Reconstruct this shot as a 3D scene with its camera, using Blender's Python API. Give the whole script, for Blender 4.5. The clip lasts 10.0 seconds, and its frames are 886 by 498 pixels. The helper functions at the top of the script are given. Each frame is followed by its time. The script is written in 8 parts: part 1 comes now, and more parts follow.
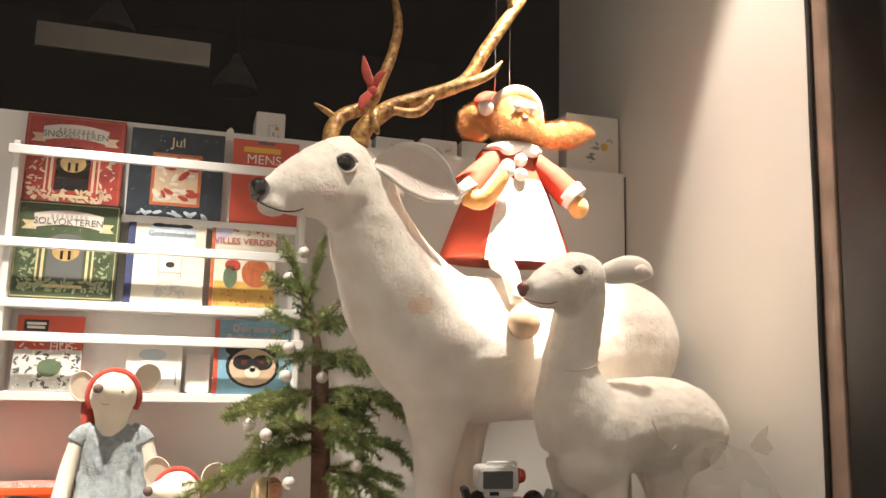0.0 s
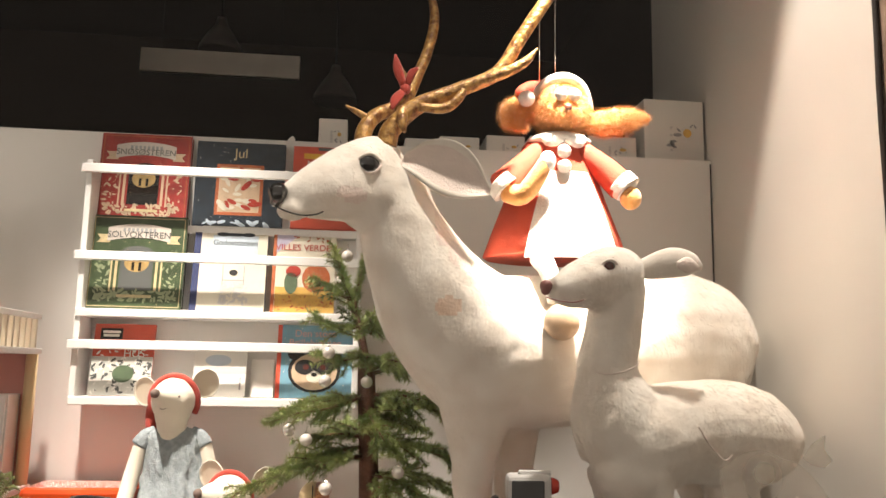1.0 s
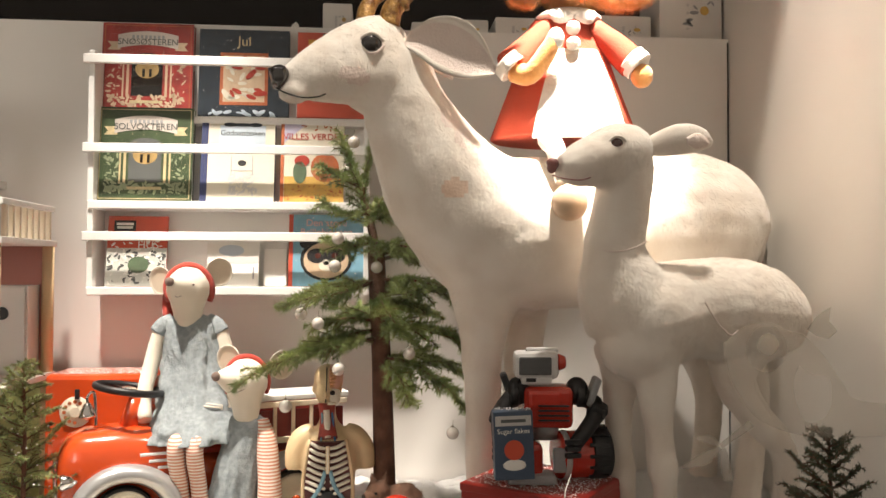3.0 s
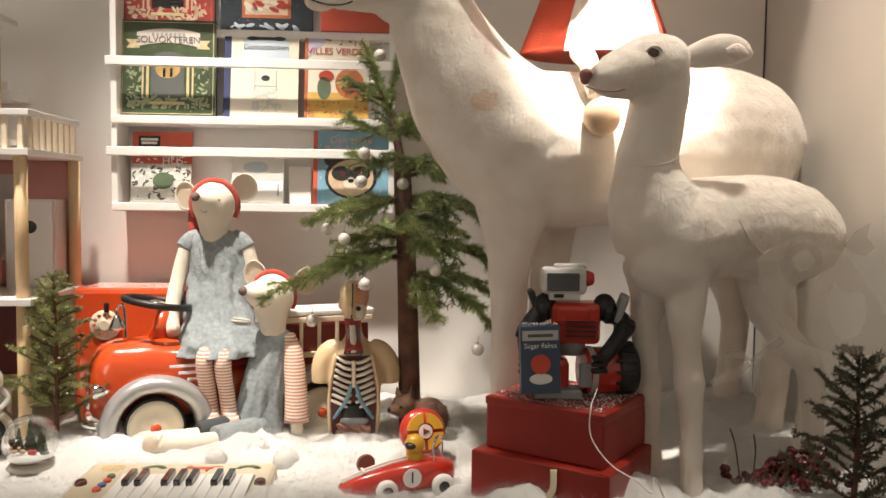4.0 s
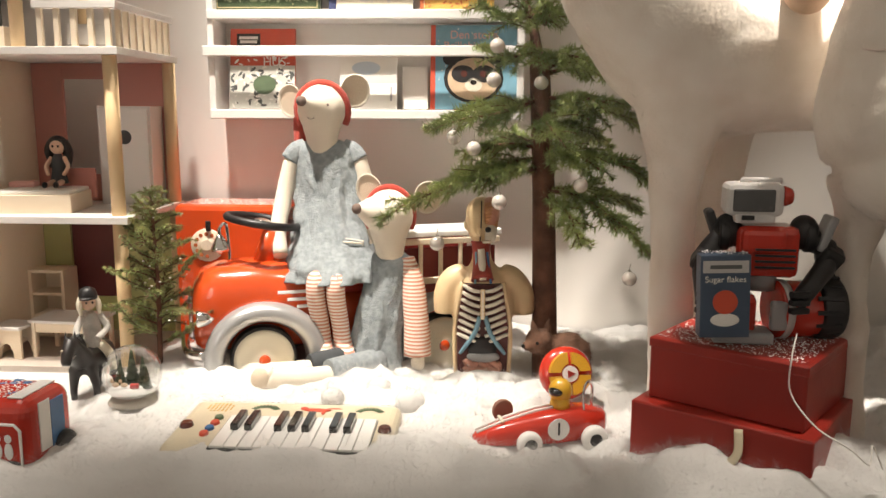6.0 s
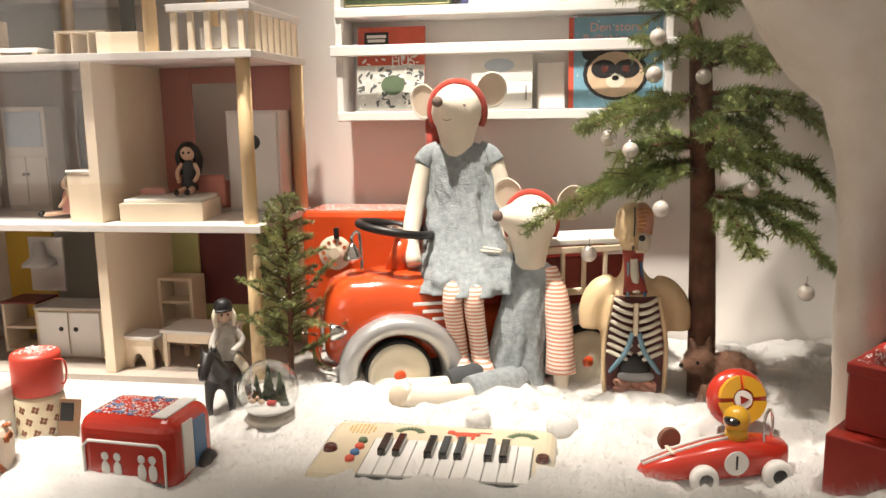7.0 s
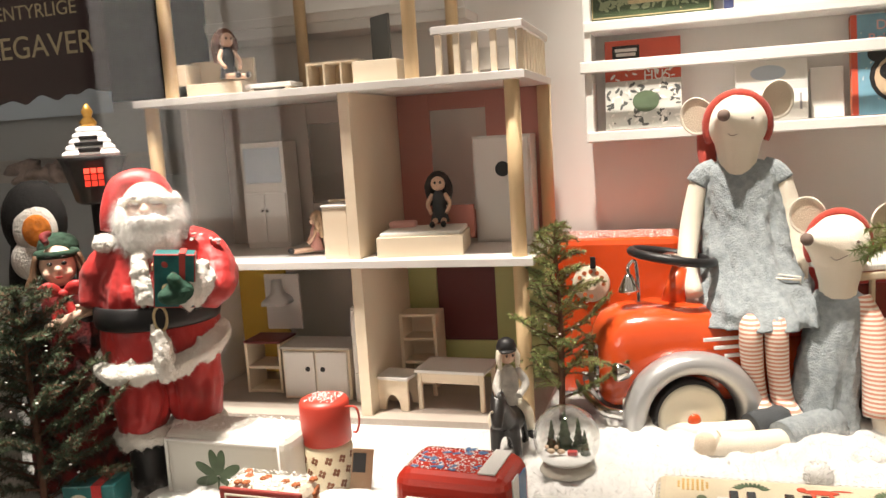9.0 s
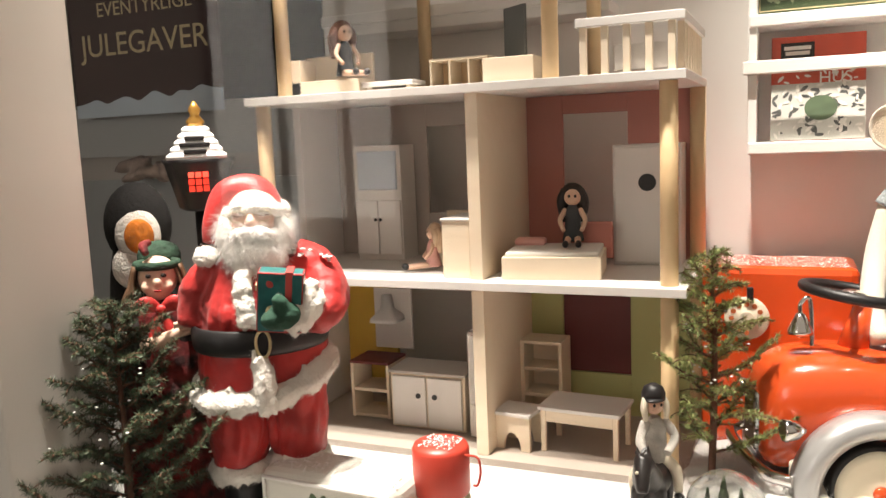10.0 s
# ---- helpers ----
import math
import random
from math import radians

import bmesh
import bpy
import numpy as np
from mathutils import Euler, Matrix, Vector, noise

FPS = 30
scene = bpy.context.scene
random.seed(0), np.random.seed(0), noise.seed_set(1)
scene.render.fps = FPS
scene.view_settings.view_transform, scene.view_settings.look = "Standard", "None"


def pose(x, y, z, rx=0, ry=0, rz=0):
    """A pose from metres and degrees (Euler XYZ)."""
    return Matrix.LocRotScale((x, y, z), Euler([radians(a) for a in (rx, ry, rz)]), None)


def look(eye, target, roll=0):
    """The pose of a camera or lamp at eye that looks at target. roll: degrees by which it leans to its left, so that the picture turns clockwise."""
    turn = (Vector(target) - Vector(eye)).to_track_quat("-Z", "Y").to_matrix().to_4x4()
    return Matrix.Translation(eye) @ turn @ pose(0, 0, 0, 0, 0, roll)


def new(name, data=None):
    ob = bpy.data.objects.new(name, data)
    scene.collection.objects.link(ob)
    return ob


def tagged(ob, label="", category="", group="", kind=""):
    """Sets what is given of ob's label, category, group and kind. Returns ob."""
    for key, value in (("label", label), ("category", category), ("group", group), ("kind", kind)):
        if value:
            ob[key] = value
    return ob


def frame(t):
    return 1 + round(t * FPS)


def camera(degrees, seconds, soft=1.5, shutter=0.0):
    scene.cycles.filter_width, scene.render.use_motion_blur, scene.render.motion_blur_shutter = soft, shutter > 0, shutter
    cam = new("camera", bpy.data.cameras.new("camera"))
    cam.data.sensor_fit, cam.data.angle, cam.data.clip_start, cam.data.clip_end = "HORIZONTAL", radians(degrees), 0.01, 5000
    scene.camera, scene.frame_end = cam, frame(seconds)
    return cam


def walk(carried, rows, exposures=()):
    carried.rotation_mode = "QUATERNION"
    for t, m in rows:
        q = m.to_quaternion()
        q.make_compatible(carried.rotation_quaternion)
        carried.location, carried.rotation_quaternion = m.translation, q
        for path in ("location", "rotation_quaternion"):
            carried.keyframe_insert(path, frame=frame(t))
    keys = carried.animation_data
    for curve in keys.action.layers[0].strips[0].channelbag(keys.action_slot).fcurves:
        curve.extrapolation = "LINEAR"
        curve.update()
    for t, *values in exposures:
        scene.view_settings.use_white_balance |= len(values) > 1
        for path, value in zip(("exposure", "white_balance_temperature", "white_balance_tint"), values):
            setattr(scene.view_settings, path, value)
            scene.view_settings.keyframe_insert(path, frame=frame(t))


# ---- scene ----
cam = camera(57.3, 10.0)
METRES, EYE, TILT, LEAN, TURN = 1.2, 0.58, 0.0, 0.0, -17.1
ROWS = [
    (0.0, 0.0, 0.0, 0.0, -0.21, 8.41, -1.4),
    (0.3, 0.0996, 0.0712, -0.0082, 1.2643, 8.2913, -2.1507),
    (0.5, 0.101, 0.0569, -0.0014, 6.26, 7.05, -1.48),
    (0.8, 0.1942, 0.089, -0.0066, 11.4131, 8.0707, -1.4644),
    (1.0, 0.1829, 0.0638, 0.0047, 10.66, 8.41, -1.02),
    (1.5, 0.1977, 0.0688, 0.0015, 10.45, 8.08, -0.46),
    (2.0, 0.2005, 0.0689, 0.0007, 10.07, 8.33, -0.52),
    (2.5, 0.2032, 0.0705, -0.0092, 11.53, 5.24, -0.15),
    (3.0, 0.1993, 0.0764, -0.0216, 12.07, 1.38, -0.14),
    (4.5, 0.1797, 0.0931, -0.0494, 14.58, -6.34, -0.68),
    (5.0, 0.1763, 0.133, -0.0518, 16.04, -9.1, -0.39),
    (5.2, 0.1494, 0.1714, -0.055, 16.8523, -9.2122, -0.3846),
    (6.3, 0.0307, 0.2667, -0.0611, 21.5865, -10.1746, 0.2655),
    (6.5, 0.0003, 0.2791, -0.0591, 23.1, -10.5, 0.69),
    (7.0, -0.0387, 0.2948, -0.057, 25.83, -9.77, 0.84),
    (7.5, -0.0603, 0.3063, -0.0568, 29.0, -10.0, 1.46),
    (8.0, -0.1068, 0.3061, -0.0517, 30.64, -10.07, 2.57),
    (8.3, -0.17, 0.2896, -0.0527, 31.1928, -9.183, 3.5403),
    (8.5, -0.2166, 0.271, -0.0479, 30.64, -8.38, 3.45),
    (9.0, -0.2896, 0.2604, -0.0495, 32.93, -7.96, 3.54),
    (9.3, -0.3214, 0.2852, -0.0481, 37.1438, -8.1611, 3.0879),
    (9.5, -0.3522, 0.3191, -0.0422, 37.91, -7.87, 3.11),
    (10.0, -0.3967, 0.3474, -0.0384, 40.22, -7.64, 2.34),
]
EXPOSURES = [(0.0, 0.18), (2.0, 0.18), (3.2, 0.02), (4.5, -0.13), (5.2, 0.0), (6.5, 0.10), (8.0, -0.04), (9.0, 0.03), (10.0, 0.12)]
walk(cam, [(t, pose(0, 0, EYE, TILT, LEAN, TURN) @ pose(METRES * x, METRES * y, METRES * z, 90 + pitch, roll, yaw)) for t, x, y, z, yaw, pitch, roll in ROWS], EXPOSURES)

WHITE = (1.0, 0.905, 0.79)


def spot(name, eye, target, watts, degrees, blend=0.6, radius=0.04, colour=WHITE):
    data = bpy.data.lights.new(name, "SPOT")
    data.energy, data.spot_size, data.spot_blend, data.shadow_soft_size, data.color = watts, radians(degrees), blend, radius, colour
    ob = new(name, data)
    ob.matrix_world = look(eye, target)
    return ob


world = bpy.data.worlds.new("night")
scene.world = world
world.use_nodes = True
back = world.node_tree.nodes["Background"]
back.inputs["Color"].default_value = (0.92, 0.78, 0.63, 1)
back.inputs["Strength"].default_value = 0.45

# ceiling spots of the shop window, fixtures unseen; the last is an added fill
spot("spot_rider", (0.72, 1.19, 2.20), (0.64, 1.58, 0.80), 950, 20, 0.9)
spot("spot_right", (0.78, 1.22, 2.25), (0.96, 1.50, 0.30), 130, 36, 0.3)
spot("spot_deer", (0.50, 1.18, 2.20), (0.28, 1.49, 0.88), 100, 25, 1.0)
spot("spot_middle", (-0.44, 1.34, 2.20), (-0.06, 1.84, 0.24), 450, 37, 1.0)
spot("spot_left", (-0.86, 1.36, 2.20), (-0.86, 1.70, 0.06), 250, 40, 1.0)
# extra unseen spot, added only to brighten the dim santa corner
spot("spot_fill_far_left", (-1.08, 1.18, 2.20), (-0.96, 1.40, 0.28), 430, 28, 1.0)


# ---- materials ----
def mat(name, col, rough=0.6, metal=0.0, bump=0.0, bscale=120.0, var=0.12, vscale=9.0, col2=None, sheen=0.0, coat=0.0,
        emit=0.0, spec=0.5, sss=0.0):
    m = bpy.data.materials.new(name)
    m.use_nodes = True
    nt = m.node_tree
    b = nt.nodes["Principled BSDF"]
    tc = nt.nodes.new("ShaderNodeTexCoord")
    n1 = nt.nodes.new("ShaderNodeTexNoise")
    n1.inputs["Scale"].default_value, n1.inputs["Detail"].default_value = vscale, 6
    nt.links.new(tc.outputs["Object"], n1.inputs["Vector"])
    ramp = nt.nodes.new("ShaderNodeMapRange")
    ramp.inputs["From Min"].default_value, ramp.inputs["From Max"].default_value = 0.36, 0.64
    nt.links.new(n1.outputs["Fac"], ramp.inputs["Value"])
    mix = nt.nodes.new("ShaderNodeMix")
    mix.data_type = "RGBA"
    c2 = col2 if col2 else tuple(c * (1 - var) for c in col)
    mix.inputs["A"].default_value = (*col, 1)
    mix.inputs["B"].default_value = (*c2, 1)
    nt.links.new(ramp.outputs["Result"], mix.inputs["Factor"])
    nt.links.new(mix.outputs["Result"], b.inputs["Base Color"])
    b.inputs["Roughness"].default_value = rough
    b.inputs["Metallic"].default_value = metal
    b.inputs["Specular IOR Level"].default_value = spec
    b.inputs["Coat Weight"].default_value = coat
    b.inputs["Coat Roughness"].default_value = 0.08
    b.inputs["Sheen Weight"].default_value = sheen
    b.inputs["Sheen Roughness"].default_value = 0.5
    if sss:
        b.inputs["Subsurface Weight"].default_value = sss
        b.inputs["Subsurface Radius"].default_value = (0.02, 0.015, 0.01)
    if emit:
        b.inputs["Emission Color"].default_value = (*col, 1)
        b.inputs["Emission Strength"].default_value = emit
    n2 = nt.nodes.new("ShaderNodeTexNoise")
    n2.inputs["Scale"].default_value, n2.inputs["Detail"].default_value = bscale, 4
    nt.links.new(tc.outputs["Object"], n2.inputs["Vector"])
    rr = nt.nodes.new("ShaderNodeMapRange")
    rr.inputs["To Min"].default_value, rr.inputs["To Max"].default_value = max(0.02, rough * 0.85), min(1, rough * 1.2)
    nt.links.new(n2.outputs["Fac"], rr.inputs["Value"])
    nt.links.new(rr.outputs["Result"], b.inputs["Roughness"])
    if bump:
        bp = nt.nodes.new("ShaderNodeBump")
        bp.inputs["Strength"].default_value, bp.inputs["Distance"].default_value = bump, 0.003
        nt.links.new(n2.outputs["Fac"], bp.inputs["Height"])
        nt.links.new(bp.outputs["Normal"], b.inputs["Normal"])
    return m


def banded(name, c1, c2, scale, axis="Z", rough=0.85, bump=0.4, duty=0.5):
    """Two colours in even bands along one axis of the thing: stripes of cloth or grain of wood."""
    m = mat(name, c1, rough, bump=bump, bscale=400)
    nt = m.node_tree
    b = nt.nodes["Principled BSDF"]
    tc = nt.nodes.new("ShaderNodeTexCoord")
    sep = nt.nodes.new("ShaderNodeSeparateXYZ")
    nt.links.new(tc.outputs["Object"], sep.inputs["Vector"])
    mul = nt.nodes.new("ShaderNodeMath")
    mul.operation = "MULTIPLY"
    mul.inputs[1].default_value = scale
    nt.links.new(sep.outputs[axis], mul.inputs[0])
    fr = nt.nodes.new("ShaderNodeMath")
    fr.operation = "FRACT"
    nt.links.new(mul.outputs[0], fr.inputs[0])
    gt = nt.nodes.new("ShaderNodeMath")
    gt.operation = "GREATER_THAN"
    gt.inputs[1].default_value = duty
    nt.links.new(fr.outputs[0], gt.inputs[0])
    mix = nt.nodes.new("ShaderNodeMix")
    mix.data_type = "RGBA"
    mix.inputs["A"].default_value, mix.inputs["B"].default_value = (*c1, 1), (*c2, 1)
    nt.links.new(gt.outputs[0], mix.inputs["Factor"])
    nt.links.new(mix.outputs["Result"], b.inputs["Base Color"])
    return m


def wood(name, c1, c2, axis=2, rough=0.55):
    m = mat(name, c1, rough, bump=0.15, bscale=300)
    nt = m.node_tree
    b = nt.nodes["Principled BSDF"]
    tc = nt.nodes.new("ShaderNodeTexCoord")
    mp = nt.nodes.new("ShaderNodeMapping")
    s = [60.0, 60.0, 60.0]
    s[axis] = 4.0
    mp.inputs["Scale"].default_value = s
    nt.links.new(tc.outputs["Object"], mp.inputs["Vector"])
    n = nt.nodes.new("ShaderNodeTexNoise")
    n.inputs["Scale"].default_value, n.inputs["Detail"].default_value, n.inputs["Distortion"].default_value = 1.0, 5, 0.6
    nt.links.new(mp.outputs["Vector"], n.inputs["Vector"])
    mix = nt.nodes.new("ShaderNodeMix")
    mix.data_type = "RGBA"
    mix.inputs["A"].default_value, mix.inputs["B"].default_value = (*c1, 1), (*c2, 1)
    nt.links.new(n.outputs["Fac"], mix.inputs["Factor"])
    nt.links.new(mix.outputs["Result"], b.inputs["Base Color"])
    return m


def glass(name, tint=(1, 1, 1), edge=0.04, power=4.0):
    """A clear pane: lets light through and mirrors at a slant."""
    m = bpy.data.materials.new(name)
    m.use_nodes = True
    nt = m.node_tree
    nt.nodes.remove(nt.nodes["Principled BSDF"])
    out = nt.nodes["Material Output"]
    tr = nt.nodes.new("ShaderNodeBsdfTransparent")
    tr.inputs["Color"].default_value = (*tint, 1)
    gl = nt.nodes.new("ShaderNodeBsdfGlossy")
    gl.inputs["Roughness"].default_value = 0.01
    lw = nt.nodes.new("ShaderNodeLayerWeight")
    lw.inputs["Blend"].default_value = 0.5
    pw = nt.nodes.new("ShaderNodeMath")
    pw.operation, pw.inputs[1].default_value = "POWER", power
    nt.links.new(lw.outputs["Facing"], pw.inputs[0])
    fr = nt.nodes.new("ShaderNodeMath")
    fr.operation, fr.inputs[1].default_value, fr.inputs[2].default_value = "MULTIPLY_ADD", 0.9, edge
    nt.links.new(pw.outputs[0], fr.inputs[0])
    mx = nt.nodes.new("ShaderNodeMixShader")
    nt.links.new(fr.outputs[0], mx.inputs[0])
    nt.links.new(tr.outputs[0], mx.inputs[1])
    nt.links.new(gl.outputs[0], mx.inputs[2])
    nt.links.new(mx.outputs[0], out.inputs["Surface"])
    return m


PAINT = mat("wall_paint", (0.78, 0.74, 0.68), 0.7, bump=0.03, bscale=260, var=0.05, vscale=3)
PANEL = mat("white_panel", (0.80, 0.77, 0.73), 0.5, bump=0.05, bscale=200, var=0.03, vscale=2)
SHELFW = mat("white_lacquer", (0.82, 0.80, 0.77), 0.4, bump=0.04, bscale=150, var=0.03)
# near-black base colour carries the gloom of the unlit shop
DARK = mat("unlit_dark_interior", (0.027, 0.015, 0.010), 0.9, var=0.3, vscale=2)
DARKFRAME = mat("dark_window_frame", (0.02, 0.017, 0.015), 0.45, var=0.3, vscale=12)
FUR = mat("white_plush", (0.85, 0.79, 0.71), 0.8, bump=0.30, bscale=140, var=0.1, vscale=16, col2=(0.77, 0.69, 0.60), sheen=0.5, spec=0.12)
APRICOT = mat("apricot_plush", (0.83, 0.63, 0.49), 0.95, bump=0.4, bscale=200, var=0.15, vscale=30, sheen=0.3, spec=0.1)
FURP = mat("pinkish_plush", (0.78, 0.66, 0.59), 0.95, bump=0.7, bscale=200, var=0.1, vscale=20, sheen=0.3, spec=0.1)
BLACK = mat("black_gloss", (0.012, 0.010, 0.009), 0.15, var=0.2, coat=0.6)
MATTBLACK = mat("black_plastic", (0.011, 0.010, 0.011), 0.45, var=0.3, vscale=30)
BROWN = mat("brown_gloss_eye", (0.10, 0.025, 0.018), 0.12, var=0.3, coat=0.8)
NOSEP = mat("pink_brown_nose", (0.26, 0.09, 0.08), 0.45, var=0.3, vscale=60)
SNOW = mat("cotton_snow", (0.66, 0.65, 0.63), 0.95, bump=0.3, bscale=190, var=0.06, vscale=30, sheen=0.3, spec=0.1)
GLITTER = mat("sprinkled_snow", (0.85, 0.84, 0.83), 0.6, var=0.06, vscale=60)
RED = mat("red_gloss_paint", (0.52, 0.035, 0.018), 0.22, bump=0.03, var=0.15, coat=0.5)
ORANGERED = mat("orange_red_enamel", (0.62, 0.075, 0.015), 0.2, bump=0.02, var=0.12, coat=0.7)
REDCARD = mat("red_carton", (0.34, 0.024, 0.014), 0.38, bump=0.08, bscale=60, var=0.2, vscale=7)
SILVER = mat("silver_paint", (0.50, 0.50, 0.50), 0.3, 0.55, bump=0.03, var=0.12)
CHROME = mat("chrome", (0.75, 0.74, 0.72), 0.12, 1.0, var=0.15)
CREAM = mat("cream_plastic", (0.72, 0.66, 0.52), 0.35, var=0.08)
WHITEP = mat("white_plastic", (0.80, 0.79, 0.76), 0.35, var=0.05)
YELLOW = mat("yellow_plastic", (0.72, 0.40, 0.03), 0.3, var=0.1, coat=0.3)
GREY = mat("grey_plastic", (0.33, 0.33, 0.33), 0.4, var=0.15)
LTGREY = mat("light_grey_paint", (0.55, 0.53, 0.51), 0.5, var=0.08)
DKGREY = mat("dark_grey_board", (0.10, 0.105, 0.10), 0.5, var=0.15)
BLUE = mat("blue_print", (0.05, 0.16, 0.36), 0.4, var=0.2, vscale=40)
TEAL = mat("teal_print", (0.03, 0.16, 0.16), 0.35, var=0.3, vscale=60)
PINE = wood("pale_pine", (0.72, 0.55, 0.33), (0.60, 0.40, 0.20))
PINEX = wood("pale_pine_board", (0.82, 0.72, 0.57), (0.72, 0.59, 0.43), 0)
BARK = mat("brown_bark", (0.17, 0.075, 0.045), 0.9, bump=0.8, bscale=90, var=0.5, vscale=30)
NEEDLE = mat("fir_needles", (0.36, 0.42, 0.15), 0.40, var=0.5, vscale=18, col2=(0.13, 0.19, 0.06))
NEEDLED = mat("dark_fir_needles", (0.065, 0.095, 0.045), 0.55, var=0.5, vscale=25, col2=(0.03, 0.05, 0.025))
PEARL = mat("pearl_bauble", (0.74, 0.68, 0.62), 0.18, 0.25, var=0.08, coat=0.6)
DENIM = mat("washed_blue_linen", (0.22, 0.25, 0.265), 0.95, bump=1.0, bscale=320, var=0.3, vscale=110, col2=(0.31, 0.34, 0.35), sheen=0.1)
CLOTHW = mat("cream_cloth", (0.78, 0.70, 0.58), 0.95, bump=0.5, bscale=420, var=0.1, vscale=12, sheen=0.2)
CLOTHR = mat("red_cloth", (0.45, 0.05, 0.03), 0.95, bump=0.6, bscale=400, var=0.25, vscale=25, sheen=0.2)
CLOTHD = mat("charcoal_cloth", (0.055, 0.06, 0.065), 0.95, bump=0.6, bscale=400, var=0.3, vscale=25)
STRIPE = banded("red_white_stripes", (0.78, 0.70, 0.60), (0.62, 0.27, 0.19), 150)
ORANGEFUR = mat("orange_fur", (0.72, 0.36, 0.11), 0.95, bump=0.7, bscale=160, var=0.4, vscale=40, col2=(0.58, 0.24, 0.05), sheen=0.4)
ANTLER = mat("gilded_antler", (0.17, 0.065, 0.015), 0.38, 0.25, bump=1.0, bscale=140, var=0.6, vscale=75, col2=(0.54, 0.31, 0.09))
SKIN = mat("doll_skin", (0.70, 0.47, 0.34), 0.5, var=0.08, vscale=30)
TORSOSKIN = mat("tan_vinyl", (0.74, 0.55, 0.32), 0.45, var=0.12, vscale=20)
HAIR = mat("dark_doll_hair", (0.025, 0.018, 0.016), 0.6, bump=0.8, bscale=200, var=0.4, vscale=50)
VELVET = mat("red_velvet", (0.52, 0.020, 0.018), 0.5, bump=0.9, bscale=60, var=0.45, vscale=18, sheen=0.1)
FLEECE = mat("white_fleece", (0.80, 0.76, 0.70), 0.95, bump=1.0, bscale=230, var=0.12, vscale=90, sheen=0.2)
GREENV = mat("green_mitten", (0.02, 0.075, 0.045), 0.9, bump=0.6, bscale=200, var=0.4, vscale=40)
BONE = mat("bone_print", (0.72, 0.66, 0.55), 0.5, var=0.1, vscale=40)
MUSCLE = mat("muscle_red", (0.36, 0.05, 0.035), 0.5, var=0.3, vscale=40)
GUT = mat("intestine_pink", (0.66, 0.33, 0.24), 0.45, var=0.2, vscale=50)
CARTIL = mat("blue_cartilage", (0.20, 0.36, 0.45), 0.5, var=0.2, vscale=40)
BERRY = mat("dark_red_berry", (0.16, 0.012, 0.016), 0.25, var=0.4, vscale=60, coat=0.4)
GOLD = mat("gold_print", (0.62, 0.50, 0.28), 0.5, var=0.2, vscale=80)
PAPER = mat("paper_white", (0.80, 0.78, 0.73), 0.6, var=0.05)
PANE = glass("window_glass", edge=0.014)
BUBBLE = glass("globe_glass", (0.97, 0.98, 0.97), 0.10, 1.8)


# ---- mesh helpers ----
I4 = Matrix.Identity(4)


def rot(rx=0, ry=0, rz=0):
    return Euler([radians(a) for a in (rx, ry, rz)]).to_matrix().to_4x4()


def box(bm, c, s, mi=0, r=I4, bevel=0.0, seg=2):
    g = bmesh.ops.create_cube(bm, size=1, matrix=Matrix.Translation(c) @ r @ Matrix.Diagonal((*s, 1)))["verts"]
    for f in {f for v in g for f in v.link_faces}:
        f.material_index = mi
    if bevel:
        bmesh.ops.bevel(bm, geom=list({e for v in g for e in v.link_edges}), offset=bevel, segments=seg, profile=0.5, affect="EDGES")
    return bm


def ball(bm, c, r, mi=0, m=I4, u=18, v=12):
    r = (r, r, r) if isinstance(r, (int, float)) else r
    g = bmesh.ops.create_uvsphere(bm, u_segments=u, v_segments=v, radius=1, matrix=Matrix.Translation(c) @ m @ Matrix.Diagonal((*r, 1)))["verts"]
    for f in {f for w in g for f in w.link_faces}:
        f.material_index, f.smooth = mi, True
    return bm


def cyl(bm, c, r1, r2, h, mi=0, m=I4, n=24, bevel=0.0):
    g = bmesh.ops.create_cone(bm, cap_ends=True, segments=n, radius1=r1, radius2=max(r2, 1e-5), depth=h, matrix=Matrix.Translation(c) @ m)["verts"]
    for f in {f for w in g for f in w.link_faces}:
        f.material_index, f.smooth = mi, len(f.verts) == 4
    if bevel:
        es = [e for e in {e for w in g for e in w.link_edges} if any(len(f.verts) > 4 for f in e.link_faces)]
        bmesh.ops.bevel(bm, geom=es, offset=bevel, segments=2, profile=0.5, affect="EDGES")
    return bm


def tube(bm, pts, rads, mi=0, n=12, caps=True, flat=1.0, up=(0, 1, 0)):
    """A smooth tube through the points; rads: one radius or one for each point; flat: its width along the second axis."""
    pts = [Vector(p) for p in pts]
    rads = [rads] * len(pts) if isinstance(rads, (int, float)) else rads
    rings, ref = [], Vector(up)
    for i, p in enumerate(pts):
        d = (pts[min(i + 1, len(pts) - 1)] - pts[max(i - 1, 0)]).normalized()
        a = d.cross(ref)
        a = a.normalized() if a.length > 1e-4 else d.orthogonal().normalized()
        b = a.cross(d).normalized()
        ref = b
        rings.append([bm.verts.new(p + rads[i] * (math.cos(t) * a + math.sin(t) * flat * b)) for t in np.linspace(0, math.tau, n, endpoint=False).tolist()])
    fs = []
    for q, w in zip(rings, rings[1:]):
        for k in range(n):
            fs.append(bm.faces.new((q[k], q[(k + 1) % n], w[(k + 1) % n], w[k])))
    if caps:
        fs.append(bm.faces.new(rings[0][::-1]))
        fs.append(bm.faces.new(rings[-1]))
    for f in fs:
        f.material_index, f.smooth = mi, len(f.verts) == 4
    return bm


